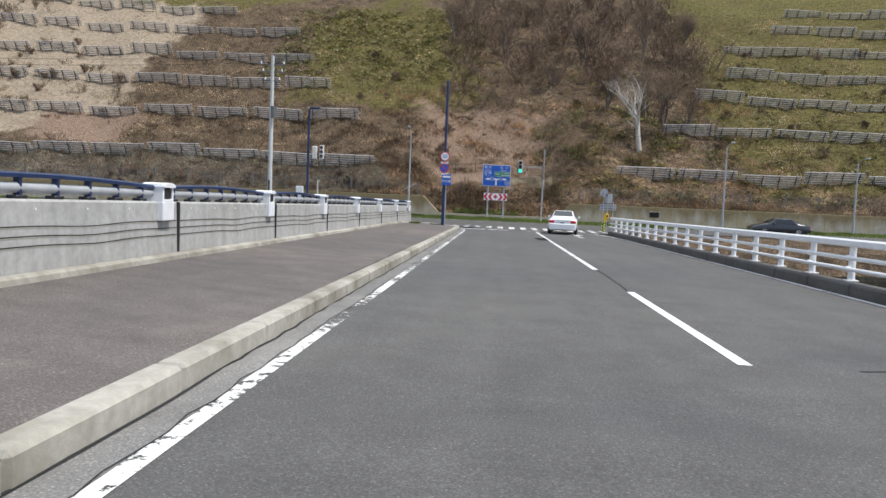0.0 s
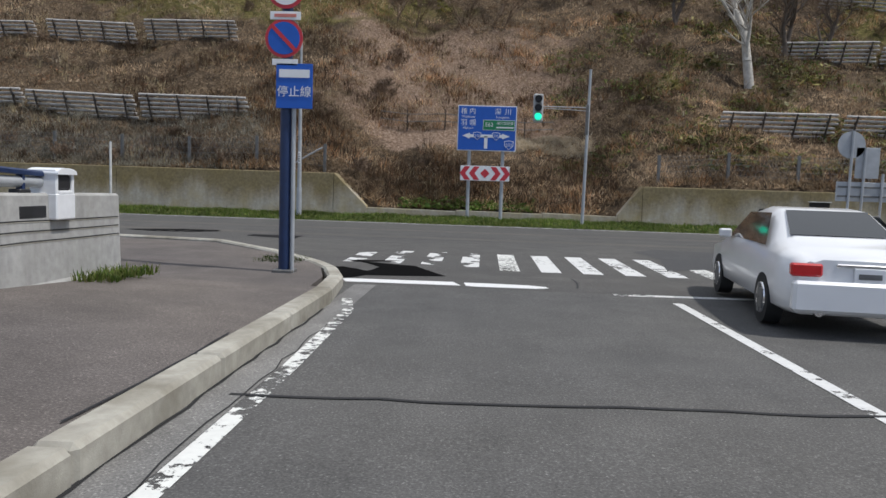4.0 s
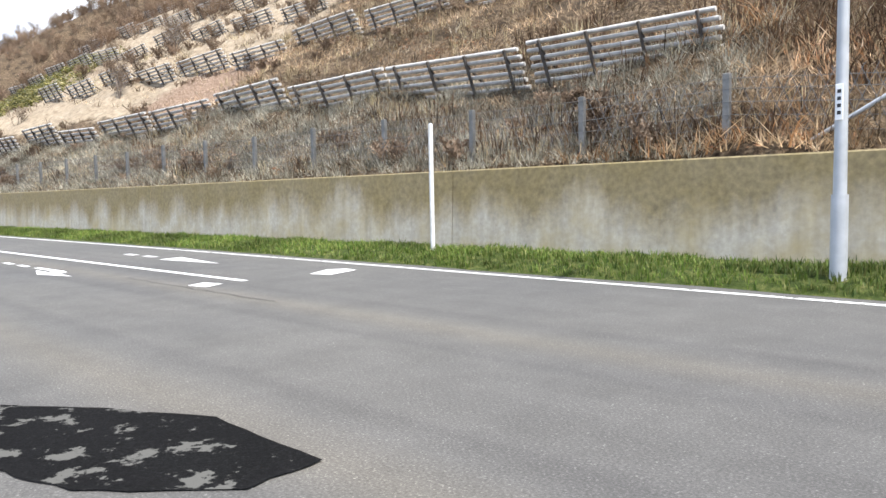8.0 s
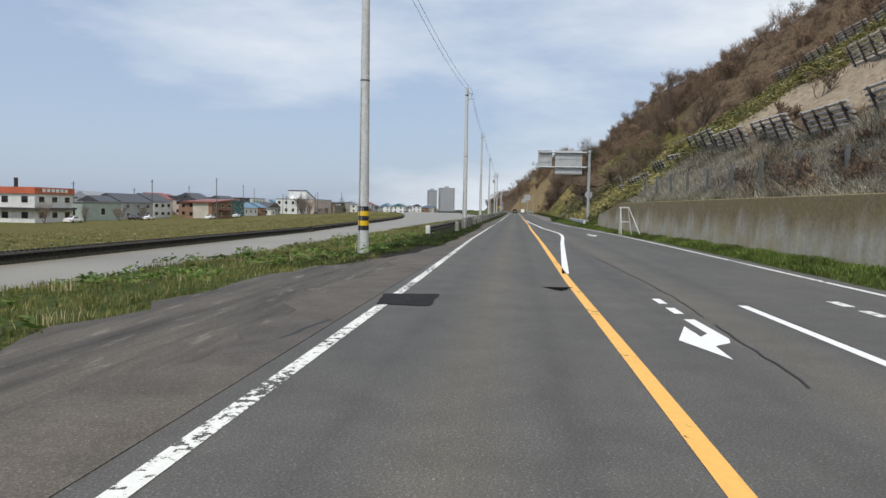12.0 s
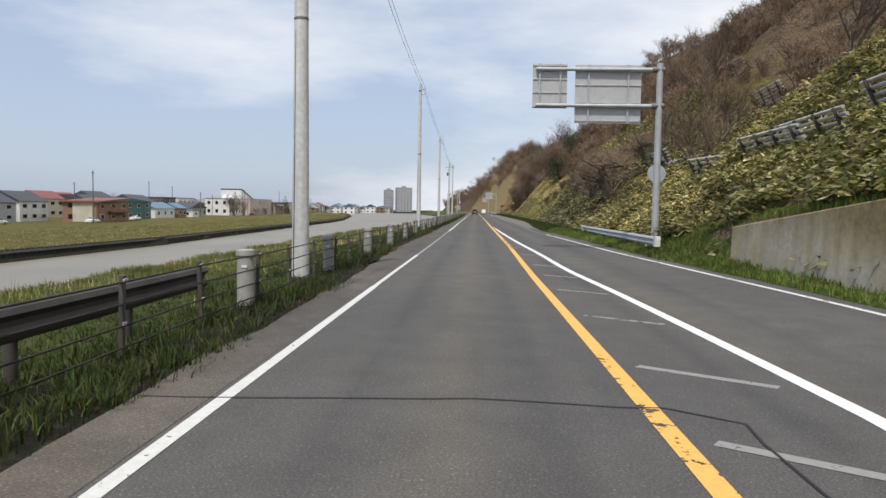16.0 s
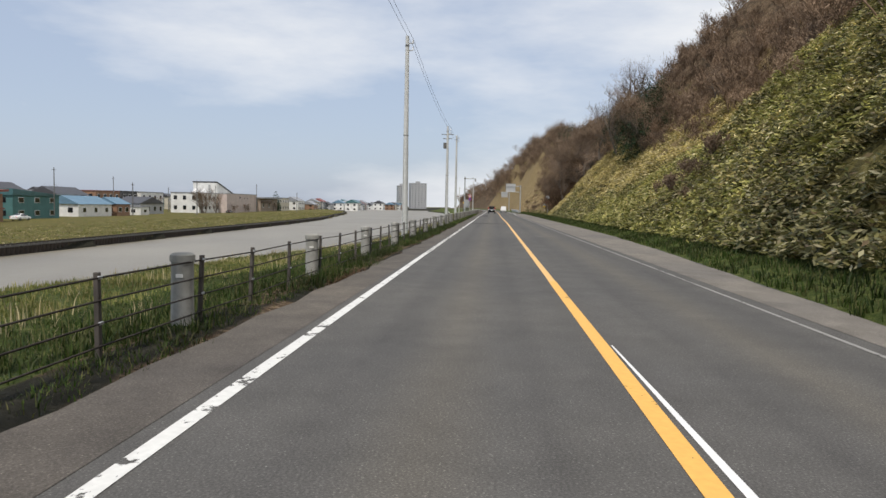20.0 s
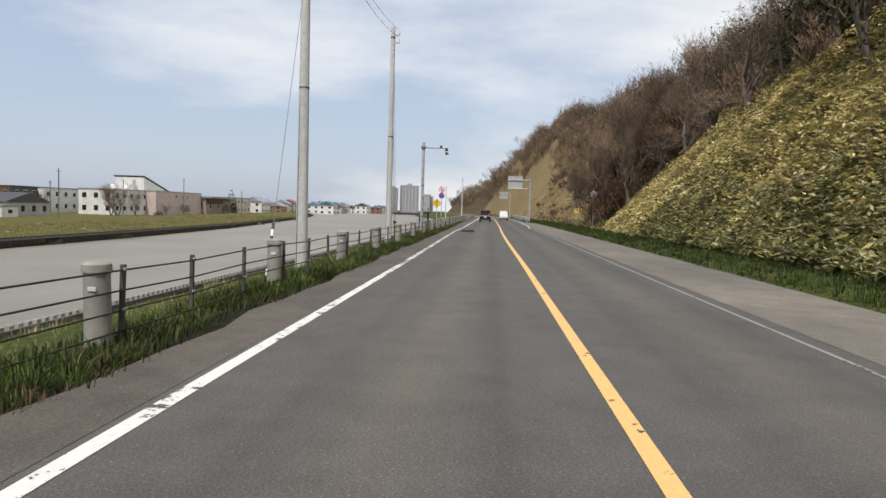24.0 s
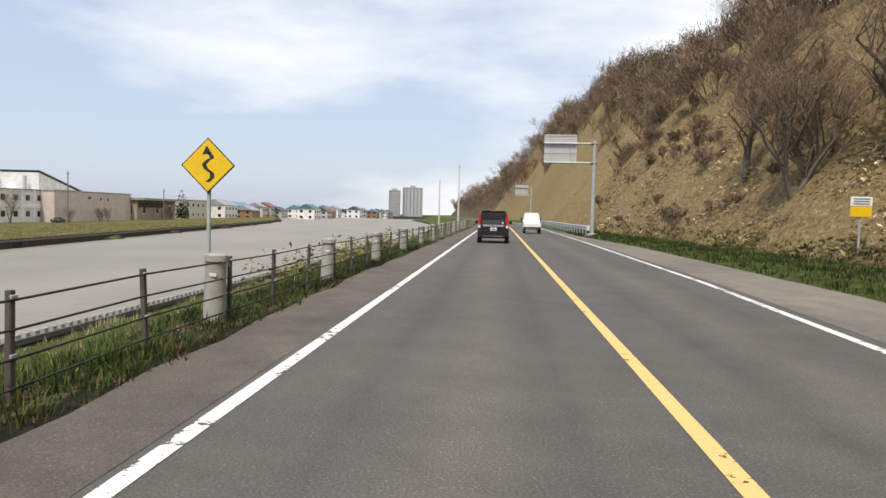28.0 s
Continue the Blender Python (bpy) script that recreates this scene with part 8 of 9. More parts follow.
# ---- bare trees ----
def bare_tree(seed, height, spread=0.55, trunks=1, fine=3, thick=0.02, upright=0.6, least=0.007, sides=(7, 5)):
    """Trunk and limbs as tapered tubes, twigs as thin blades; returns two shapes."""
    r = random.Random(seed)
    wood, twig = Shape(), Shape()

    def grow(p, d, L, rad, level):
        segs = 3 if level < 2 else 2
        q = p
        for k in range(segs):
            d = (d + Vector((r.uniform(-1, 1), r.uniform(-1, 1), r.uniform(-0.3, 0.5))) * 0.22).normalized()
            n = q + d * (L / segs)
            r0, r1 = rad * (1 - 0.35 * k / segs), rad * (1 - 0.35 * (k + 1) / segs)
            if level <= 1 or rad > 0.018:
                wood.tube(q, n, r0, r1, sides[0] if level == 0 else sides[1], False)
            else:
                s = d.orthogonal().normalized() * max(rad, least)
                twig.add([q - s, q + s, n + s * 0.5, n - s * 0.5], [(0, 1, 2, 3)])
            q = n
            if level < fine:
                kids = 2 if k < segs - 1 else 3
                for j in range(kids if level > 0 or k > 0 else 1):
                    ax = Vector((r.uniform(-1, 1), r.uniform(-1, 1), r.uniform(-0.1, 0.5) + upright * 0.5)).normalized()
                    dd = (d * (1 - spread) + ax * spread * 1.5).normalized()
                    grow(q, dd, L * r.uniform(0.48, 0.68), r1 * r.uniform(0.4, 0.6), level + 1)

    for k in range(trunks):
        lean = Vector((r.uniform(-0.3, 0.3), r.uniform(-0.3, 0.3), 1)) if trunks == 1 else Vector((r.uniform(-0.7, 0.7), r.uniform(-0.7, 0.7), 1))
        grow(Vector((r.uniform(-0.1, 0.1) * trunks, r.uniform(-0.1, 0.1) * trunks, -0.2)), lean.normalized(), height * 0.42, height * thick, 0)
    return wood, twig


def tree(seed, height, label, mat="bark", crown="twig", **kw):
    wood, twig = bare_tree(seed, height, **kw)
    t = thing("tree", label, "tree", "bare trees on the slope", Matrix.Translation((0, 0, -80)))
    part("trunk", wood, mat, t)
    tagged(part("crown", twig, crown, t, "fine bare twigs"), kind="stuff")
    return t


def plant(t, x, d, scale=1.0, yaw=0.0):
    y = float(toe_y(x) + d + road_bend(x))
    return Matrix.Translation((x, y, float(land(x, y)) - 0.1)) @ Matrix.Rotation(yaw, 4, "Z") @ Matrix.Scale(scale, 4)


protos = [tree(11, 7.5, "bare grey-brown tree with spreading limbs", spread=0.6, trunks=2, fine=4), tree(23, 6.5, "bare many-stemmed tree on the slope", trunks=3, spread=0.5, fine=4, thick=0.016), tree(37, 8.5, "tall slender bare tree on the ridge", spread=0.45, fine=4, upright=1.0), tree(41, 4.2, "bare twiggy shrub on the slope", trunks=5, spread=0.5, fine=3, thick=0.012)]
protos.append(tree(91, 5.6, "wide-spreading bare tree low on the slope", "bark", "twig", spread=0.8, trunks=2, fine=4, upright=0.15, thick=0.03))
used = set()


def put(i, x, d, s=1.0):
    m = plant(protos[i], x, d, s, (x * 1.7 + d) % 6.28)
    if i in used:
        o = copy_thing(protos[i], m)
        o.scale = (s, s, s)
    else:
        protos[i].matrix_basis = m
        used.add(i)


pale = tree(61, 12.0, "pale leafless tree standing on the slope", "bark_pale", "twig_pale", spread=0.5, fine=4, trunks=1, thick=0.024, least=0.010)
pale.matrix_basis = plant(pale, 20.4, 9.4, 1.0, 0.4)
for x, d, i, s in ((23.5, 12, 0, 1.1), (22, 15, 2, 0.9), (26, 13, 1, 1.0), (18, 17, 0, 0.9), (12, 24, 3, 1.3), (6, 30, 2, 1.0), (-2, 34, 0, 1.0), (1, 38, 2, 1.1), (16, 30, 0, 1.1), (24, 30, 2, 1.1), (30, 33, 0, 0.9),
                   (-58.29, 17, 3, 1.0), (-67.01, 26, 3, 1.2), (-136.84, 3.4, 3, 1.05), (-142.54, 2.6, 4, 0.8), (-131.74, 4.8, 3, 1.0), (-145.05, 3.6, 3, 1.1), (-131.1, 12, 2, 0.9), (-138.75, 15, 0, 0.9), (-146.31, 14, 2, 0.9), (-153.82, 17, 2, 0.9),
                   (-265.13, 3.6, 0, 0.9), (-268.6, 2.6, 1, 0.9), (-269.82, 0.7, 2, 0.8), (-272.39, 2.4, 0, 1.0), (-262.46, 5.2, 1, 1.1), (-292.2, 2.6, 0, 0.9), (-295.41, 3.4, 1, 0.9), (-298.62, 3.0, 0, 1.0), (-290.06, 5.2, 2, 1.0), (-302.9, 6, 1, 1.0), (-286.85, 3.6, 0, 0.9), (-257.68, 2.6, 2, 0.9), (-212.26, 15, 3, 1.1), (-201.91, 13, 3, 1.0), (-251.25, 9.0, 0, 1.0), (-255.55, 7.0, 1, 1.0), (-261.93, 4.4, 0, 1.0), (-263.52, 4.6, 2, 0.8), (-267.37, 5, 1, 1.0), (-272.94, 5.0, 0, 1.1), (-276.15, 6.5, 1, 1.0), (-287.92, 7, 0, 0.8), (-279.36, 9, 2, 1.0), (-294.34, 14, 3, 1.2), (-298.62, 19, 0, 0.9)):
    put(i, x, d, s)
for k in range(52):
    x = -71.7 - k * 6.1 - (k * 37 % 11) * 0.3
    if x > -387.43:
        top_d = float((crest(x) - 1.0) / steep(x))
        put((2, 0, 1)[k % 3], x, top_d + (k * 7 % 5) - 3, (0.75 if x < -215 else 0.85 if x < -160 else 0.55) + 0.07 * (k % 4))


def woodland(name, xy, seeds, scale, label, mat="twig"):
    """Many small bare trees as one mesh."""
    Vs, Fs, o = [], [], 0
    bases = []
    for sd, h, tr in seeds:
        wood, twig = bare_tree(sd, h, spread=0.5, trunks=tr, fine=3, thick=0.012, least=0.026, sides=(5, 3))
        sh = Shape()
        keep = [f for i, f in enumerate(twig.f) if i % 5 < 2]
        sh.v, sh.f = [v for f in keep for v in (twig.v[j] for j in f)], [tuple(range(4 * i, 4 * i + 4)) for i in range(len(keep))]
        off = len(sh.v)
        sh.v += wood.v
        sh.f += [tuple(i + off for i in f) for f in wood.f]
        V = np.array(sh.v)
        F = np.array([f if len(f) == 4 else (*f, f[-1]) for f in sh.f if len(f) in (3, 4)])
        bases.append((V, F))
    for k, (x, y) in enumerate(xy):
        V, F = bases[k % len(bases)]
        a = rng.uniform(0, 6.28)
        s = scale * rng.uniform(0.6, 1.25)
        c, sn = math.cos(a) * s, math.sin(a) * s
        W = np.column_stack([V[:, 0] * c - V[:, 1] * sn + x, V[:, 0] * sn + V[:, 1] * c + y, V[:, 2] * s + float(land(x, y)) - 0.1])
        Vs.append(W)
        Fs.append(F + o)
        o += len(V)
    return tagged(new(name, numpy_mesh(name, np.concatenate(Vs), np.concatenate(Fs), mat)), label, "woodland", kind="stuff")


ridge_d = lambda x: (crest(x) + 4) / steep(x) + toe_y(x)
woodland("woodland", spots(620, -290, -172, lambda x: toe_y(x) + np.interp(x, [-290, -276, -262, -246, -235, -222, -205, -176], [14, 6.5, 4.5, 5.5, 6.5, 7.0, 10, 14]), ridge_d, 1.15), [(61, 4.5, 3), (62, 5.5, 2), (63, 3.6, 4)], 0.95, "bare brown scrub woodland on the upper slope", "twig_rust")
woodland("woodland", spots(760, -176, -62.52, lambda x: toe_y(x) + np.interp(x, [-178, -150, -123.31, -105, -80], [14, 12, 12, 16, 24]), ridge_d, 0.9), [(61, 4.0, 4), (62, 4.6, 3), (63, 3.4, 5)], 0.78, "low russet scrub on the upper slope", "twig_rust")
woodland("scrub", spots(190, -205, -142, lambda x: toe_y(x) + np.interp(x, [-205, -170, -142], [13, 11, 12]), lambda x: toe_y(x) + 30, 1.0), [(92, 2.8, 5), (93, 2.2, 6)], 1.0, "dense russet scrub on the steep slope", "twig_rust")
woodland("woodland", spots(620, -489.08, -259.81, lambda x: toe_y(x) + np.where(x > -298.62, 15, 12) + 3 * np.sin(x * 0.53) + 2 * np.sin(x * 1.7), ridge_d, 1.05), [(64, 4.5, 3), (65, 5.5, 2)], 1.3, "bare woodland on the far ridge")
woodland("woodland", spots(170, -2, 34, lambda x: toe_y(x) + 18, lambda x: toe_y(x) + 50, 0.9), [(66, 4.5, 3), (67, 5.0, 2)], 1.1, "bare scrub in the gully above the junction")
woodland("scrub", spots(70, -236.58, -160, lambda x: toe_y(x) + 8, lambda x: toe_y(x) + 20, 1.0), [(68, 3.2, 4), (77, 2.2, 6)], 1.15, "brown scrub on the slope", "twig_rust")
woodland("scrub", spots(46, -60.4, 0, lambda x: toe_y(x) + 0.1, lambda x: toe_y(x) + 1.6, 1.0), [(69, 1.4, 3), (70, 1.1, 2)], 1.0, "thin leafless saplings above the wall")
woodland("scrub", spots(60, -14, 60, lambda x: toe_y(x) + 1.5, lambda x: toe_y(x) + 34, 1.0), [(73, 1.6, 5), (74, 1.1, 5)], 1.0, "dark leafless bushes on the slope")
woodland("scrub", spots(50, -60.4, -4, lambda x: toe_y(x) + 1.0, lambda x: toe_y(x) + 13, 1.0), [(75, 1.0, 5), (76, 0.8, 6)], 1.0, "low leafless bushes between the fences")
woodland("scrub", spots(60, -74.15, -40, lambda x: toe_y(x) + 6, lambda x: toe_y(x) + 30, 1.0), [(71, 1.8, 4)], 1.0, "sparse leafless shrubs on the slope")
leaves("evergreen_thicket", spots(70, -394.92, -335, lambda x: ridge_d(x) - 4, lambda x: ridge_d(x) + 1), 5.0, 2.0, 260, 0.55, "evergreen", "dark evergreen trees along the ridge", "evergreen trees", 0.5, 0.05)
woodland("scrub", np.array([(-171.49 + dx, float(toe_y(-171.49)) + dy) for dx, dy in ((0, 3.0), (1.6, 2.2), (-1.8, 3.4), (3.2, 2.8), (0.4, 4.6), (5.0, 1.9), (-3.6, 2.6), (2.4, 4.2))]), [(87, 1.7, 8), (88, 1.3, 9)], 1.1, "dense grey-brown bush in the bamboo grass")
leaves("evergreen_thicket", spots(22, -270.72, -252.33, lambda x: toe_y(x) + 9, lambda x: toe_y(x) + 15), 7.0, 1.5, 340, 0.34, "evergreen", "dark climbing evergreens among the bare trees", "evergreen trees", 0.5, 0.1)
for x, d, i, s in ((-273.48, 3.2, 0, 1.25), (-267.37, 7.5, 1, 1.4), (-264.05, 10.0, 0, 1.3), (-270.72, 10.5, 2, 1.3), (-288.46, 4.2, 0, 1.35), (-292.42, 2.2, 1, 1.1), (-285.78, 8.0, 2, 1.3), (-282.04, 7.0, 0, 1.2), (-260.87, 12.5, 1, 1.3)):
    put(i, x, d, s)
for x, d, i, s in ((-231.5, 8.0, 0, 1.35), (-226.5, 7.2, 2, 1.1), (-236.5, 7.4, 1, 1.3), (-222.0, 8.2, 0, 1.2), (-241.0, 6.8, 0, 1.15), (-246.0, 6.0, 4, 1.1), (-217.5, 9.5, 1, 1.2), (-234.0, 10.5, 0, 1.4), (-228.5, 11.0, 2, 1.2), (-251.0, 5.6, 0, 1.1), (-256.0, 4.8, 4, 1.2)):
    put(i, x, d, s)
leaves("evergreen_thicket", np.column_stack([rng.uniform(-238, -216, 46), rng.uniform(18.2, 23.5, 46)]), 5.6, 1.5, 320, 0.34, "evergreen", "dark ivy-clad evergreens above the bamboo grass", "evergreen trees", 0.5, 0.1)
leaves("shrub", np.column_stack([rng.uniform(-250, -243, 9), rng.uniform(20.0, 23.0, 9)]), 2.6, 1.0, 160, 0.2, "sasa_shade", "yellow-green leafing shrub among bare trees", "shrub", 0.5, 0.1)
leaves("evergreen_thicket", spots(16, -300, -272, lambda x: ridge_d(x) - 4, lambda x: ridge_d(x)), 3.0, 1.6, 240, 0.45, "evergreen", "dark pines on the crest of the hill", "evergreen trees", 0.5, 0.1)
tufts("kerb_weeds", np.column_stack([rng.uniform(0.9, 1.75, 160), rng.uniform(-7.6, -6.6, 160)]), 0.10, 0.1, 6, 0.014, "grass", "weeds growing through the footway corner", "weeds", 0.9, 0.17)
for x, d, i, s in ((-139.39, 3.0, 1, 0.85), (-129.15, 8.0, 1, 0.9), (-108.48, 13.0, 0, 1.1), (-129.4, 2.5, 4, 1.35), (-119.0, 2.5, 4, 1.3), (-124.5, 6.0, 4, 1.0), (-54.2, 10.5, 0, 0.55), (-126.5, 3.2, 4, 0.8), (-114.5, 7.5, 1, 1.0), (-110.0, 5.0, 3, 1.2)):
    put(i, x, d, s)
woodland("woodland", spots(170, -724.48, -473.03, lambda x: toe_y(x) + 2.0, ridge_d, 0.9), [(78, 5.0, 3), (79, 6.0, 2)], 1.5, "bare trees on the far end of the ridge")
leaves("slope_litter", spots(1500, -335, -275.08, lambda x: toe_y(x) + 0.2, lambda x: toe_y(x) + 7.5, 1.3, 0.2), 0.22, 0.4, 9, 0.26, "dry", "withered leafy weeds low on the slope", "weeds", 0.4, 0.3)
leaves("slope_litter", spots(500, -335, -275.08, lambda x: toe_y(x) + 0.2, lambda x: toe_y(x) + 6.0, 1.3, 0.5), 0.25, 0.4, 9, 0.24, "sasa", "yellowing weeds low on the slope", "weeds", 0.4, 0.3)
woodland("scrub", spots(70, -345, -280, lambda x: toe_y(x) + 4, lambda x: toe_y(x) + 15, 1.0), [(94, 2.6, 5), (95, 1.8, 6)], 1.0, "russet bushes scattered over the golden slope", "twig_rust")
woodland("scrub", spots(26, -330.72, -292.2, lambda x: toe_y(x) + 0.5, lambda x: toe_y(x) + 8, 1.2), [(80, 1.6, 5), (81, 1.2, 6)], 1.0, "grey brush low on the golden slope")
woodland("scrub", spots(60, -276.15, -256.62, lambda x: toe_y(x) + 0.4, lambda x: toe_y(x) + 8, 1.1), [(82, 3.4, 4), (83, 2.4, 6), (84, 4.4, 3)], 1.1, "tangled dark brush under the roadside trees", "dark_dry")
for x, d, i, s in ((-264.68, 3.4, 0, 1.25), (-263.2, 4.6, 1, 1.3), (-266.47, 3.6, 0, 1.4), (-261.5, 3.8, 0, 1.1)):
    put(i, x, d, s)


# ---- the town across the river ----
def facade(c, w, d, h, wall, roof, shape="flat", storeys=2, cols=4, win="car_glass", trim=None, skip=()):
    """Walls, roof and windows of a house about its own base."""
    part("wall", Shape().box((0, 0, h / 2 - 0.3), (w, d, h + 0.6), 0.0), wall, c)
    if shape == "gable":
        s = Shape()
        o, rh = 0.4, min(w, d) * 0.26
        s.add([(-w / 2 - o, -d / 2 - o, h - 0.05), (w / 2 + o, -d / 2 - o, h - 0.05), (w / 2 + o, d / 2 + o, h - 0.05), (-w / 2 - o, d / 2 + o, h - 0.05), (-w / 2 - o, 0, h + rh), (w / 2 + o, 0, h + rh)],
              [(0, 1, 5, 4), (2, 3, 4, 5), (1, 2, 5), (3, 0, 4), (0, 3, 2, 1)])
        part("roof", s, roof, c)
    elif shape == "shed":
        s = Shape().add([(-w / 2 - 0.3, -d / 2 - 0.3, h - 0.1), (w / 2 + 0.3, -d / 2 - 0.3, h + 1.1), (w / 2 + 0.3, d / 2 + 0.3, h + 1.1), (-w / 2 - 0.3, d / 2 + 0.3, h - 0.1), (-w / 2 - 0.3, -d / 2 - 0.3, h - 0.35), (w / 2 + 0.3, -d / 2 - 0.3, h - 0.35), (w / 2 + 0.3, d / 2 + 0.3, h - 0.35), (-w / 2 - 0.3, d / 2 + 0.3, h - 0.35)],
                          [(0, 1, 2, 3), (4, 5, 1, 0), (5, 6, 2, 1), (6, 7, 3, 2), (7, 4, 0, 3), (7, 6, 5, 4)])
        part("roof", s, roof, c)
    elif shape == "shed_back":
        part("roof", Shape().loft([[(-w / 2 - 0.6, y, h + 0.5), (w / 2 + 0.6, y, h - 0.5), (w / 2 + 0.6, y, h - 0.15), (-w / 2 - 0.6, y, h + 0.95)] for y in (-d / 2 - 0.6, d / 2 + 0.9)], True, True, False), roof, c)
    else:
        part("roof", Shape().box((0, 0, h + 0.12), (w + 0.4, d + 0.4, 0.3), 0.0), roof, c)
    sh = h / storeys
    for st in range(storeys):
        for k in range(cols):
            if (st, k) in skip:
                continue
            x = -w / 2 + w * (k + 0.5) / cols
            wd = min(1.9, w / cols * 0.62)
            z = sh * st + sh * 0.52
            fr = part("window", Shape().box((x, d / 2 + 0.02, z), (wd, 0.08, sh * 0.42), 0.0), "white_paint", c)
            part("pane", Shape().box((x, d / 2 + 0.05, z), (wd * 0.9, 0.06, sh * 0.36), 0.0), win, fr)
    for k in range(max(1, int(d / 4))):
        y = -d / 2 + d * (k + 0.5) / max(1, int(d / 4))
        for st in range(storeys):
            z = sh * st + sh * 0.52
            part("window", Shape().box((w / 2 + 0.02, y, z), (0.08, 1.4, sh * 0.4), 0.0), win, c)
    return c


def tint(name, col, rough=0.7):
    if name not in M:
        M[name] = plain(name, col, rough, 0.0, 0.14, 0.6, 30.0, 0.1)
    return name


W_WHITE, W_CREAM, W_GREY, W_BROWN, W_TEAL, W_PINK = tint("white_render", (0.66, 0.66, 0.64)), tint("cream_render", (0.5, 0.46, 0.38)), tint("grey_siding", (0.36, 0.37, 0.38)), tint("brown_siding", (0.25, 0.145, 0.09)), tint("teal_siding", (0.06, 0.16, 0.16)), tint("pinkish_render", (0.5, 0.42, 0.39))
W_PALEGREEN, W_DARK, W_TAN = tint("pale_green_sheet", (0.36, 0.42, 0.38)), tint("dark_siding", (0.07, 0.07, 0.075)), tint("tan_siding", (0.3, 0.24, 0.19))
R_RED, R_BLUE, R_DARK, R_GREY, R_TEAL, R_ORANGE = tint("red_sheet_roof", (0.21, 0.068, 0.055), 0.5), tint("blue_sheet_roof", (0.11, 0.20, 0.28), 0.5), tint("dark_sheet_roof", (0.055, 0.055, 0.06), 0.5), tint("grey_sheet_roof", (0.24, 0.25, 0.27), 0.5), tint("teal_sheet_roof", (0.05, 0.13, 0.14), 0.5), tint("orange_fascia", (0.48, 0.12, 0.06), 0.6)


def house(x, y, w, d, h, wall, roof, shape, label, storeys=2, cols=4, yaw=0.0, category="house", **kw):
    c = thing("house", label, category, "houses across the river", Matrix.Translation((x, y, -3.3)) @ Matrix.Rotation(radians(yaw), 4, "Z"))
    return facade(c, w, d, h, wall, roof, shape, storeys, cols, **kw)


h1 = house(-172.5, -108, 13, 22, 6.6, W_WHITE, R_DARK, "flat", "white two-storey shop with an orange-red fascia", 2, 3, 0, "building")
part("fascia", Shape().box((0.05, 0.05, 6.9), (13.5, 22.5, 1.35), 0.0), R_ORANGE, h1)
part("canopy", Shape().box((0.5, 0.5, 3.1), (14.0, 23.0, 0.4), 0.0), R_DARK, h1)
part("chimney", Shape().tube((2.5, 4, 6), (2.5, 4, 9.6), 0.4, 0.4, 10), "black", h1)
for k in range(6):
    part("sign_bar", Shape().box((-3.6 + k * 1.5, 11.34, 6.95), (1.0, 0.06, 0.7)), "white_sign", h1)
house(-158, -122, 14, 12, 8.2, W_GREY, R_TEAL, "flat", "grey flat-roofed building behind the shop", 2, 4)
house(-195, -104.5, 17, 10, 4.6, W_PALEGREEN, R_GREY, "flat", "pale grey-green metal shed with one dark window", 1, 1, 0, "shed")
house(-212, -111, 9, 8, 4.4, W_GREY, R_DARK, "gable", "grey house with a dark roof", 2, 2)
house(-231, -115, 17, 10, 4.8, W_GREY, R_DARK, "gable", "low grey house with a dark roof", 2, 3)
house(-250, -117, 12, 10, 5.2, W_WHITE, R_DARK, "gable", "white house with a dark roof", 2, 3)
hb = house(-257.5, -99.5, 17, 9, 5.6, W_BROWN, R_RED, "shed_back", "brown two-storey house with a sloping red roof", 2, 3)
part("porch_roof", Shape().box((-2, 5.2, 2.7), (10, 1.6, 0.25)), R_RED, hb)
part("pale_wall", Shape().box((8.53, 0.8, 2.6), (0.08, 5.2, 5.0)), "cream_render", hb, "tan end wall")
house(-289, -107.5, 17, 9, 5.8, W_TEAL, R_TEAL, "shed", "dark teal house with a sloping roof", 2, 3)
house(-277, -113, 11, 8, 5.4, W_BROWN, R_DARK, "gable", "small brown house beside the teal one", 2, 2)
house(-331, -117.5, 20, 9, 3.5, W_WHITE, R_BLUE, "gable", "low white house with a pale blue roof", 1, 3, 4)
house(-347, -117, 8, 8, 3.6, W_BROWN, R_BLUE, "gable", "small red-brown shed with a blue roof", 1, 2)
house(-375, -122, 9, 18, 3.8, W_GREY, R_DARK, "gable", "low house with a dark spreading gable roof", 1, 2, 90)
house(-362, -116, 6, 5, 2.6, W_WHITE, R_GREY, "flat", "white garage before the dark-roofed house", 1, 1)
house(-340, -129.5, 16, 9, 6.2, W_WHITE, R_DARK, "gable", "white two-storey house with a dark roof", 2, 4)
house(-315, -132, 13, 10, 6.6, W_CREAM, R_DARK, "gable", "cream two-storey house with a dark roof", 2, 3)
house(-407, -157, 18, 12, 8.2, W_BROWN, R_RED, "flat", "brown flat-roofed block with a red roof edge", 2, 4, 0, "building")
house(-424, -157, 13, 12, 8.4, W_DARK, R_DARK, "flat", "dark grey flat-roofed block", 2, 3, 0, "building")
# school
sc = thing("school", "white two-storey school with rows of windows and a pale gym", "school", at=Matrix.Translation((-438, -128, -3.3)))
facade(sc, 24, 12, 8.4, W_WHITE, R_GREY, "flat", 2, 5)
for k in range(6):
    part("pier", Shape().box((-12 + k * 4.8, 6.1, 4.2), (0.5, 0.35, 8.4)), "white_paint", sc)
part("floor_band", Shape().box((0, 6.12, 4.25), (24, 0.25, 0.9)), "white_paint", sc)
part("gym", Shape().box((-30.5, 3, 4.0), (41, 14, 9.2)), W_PINK, sc, "blank pale gym wall")
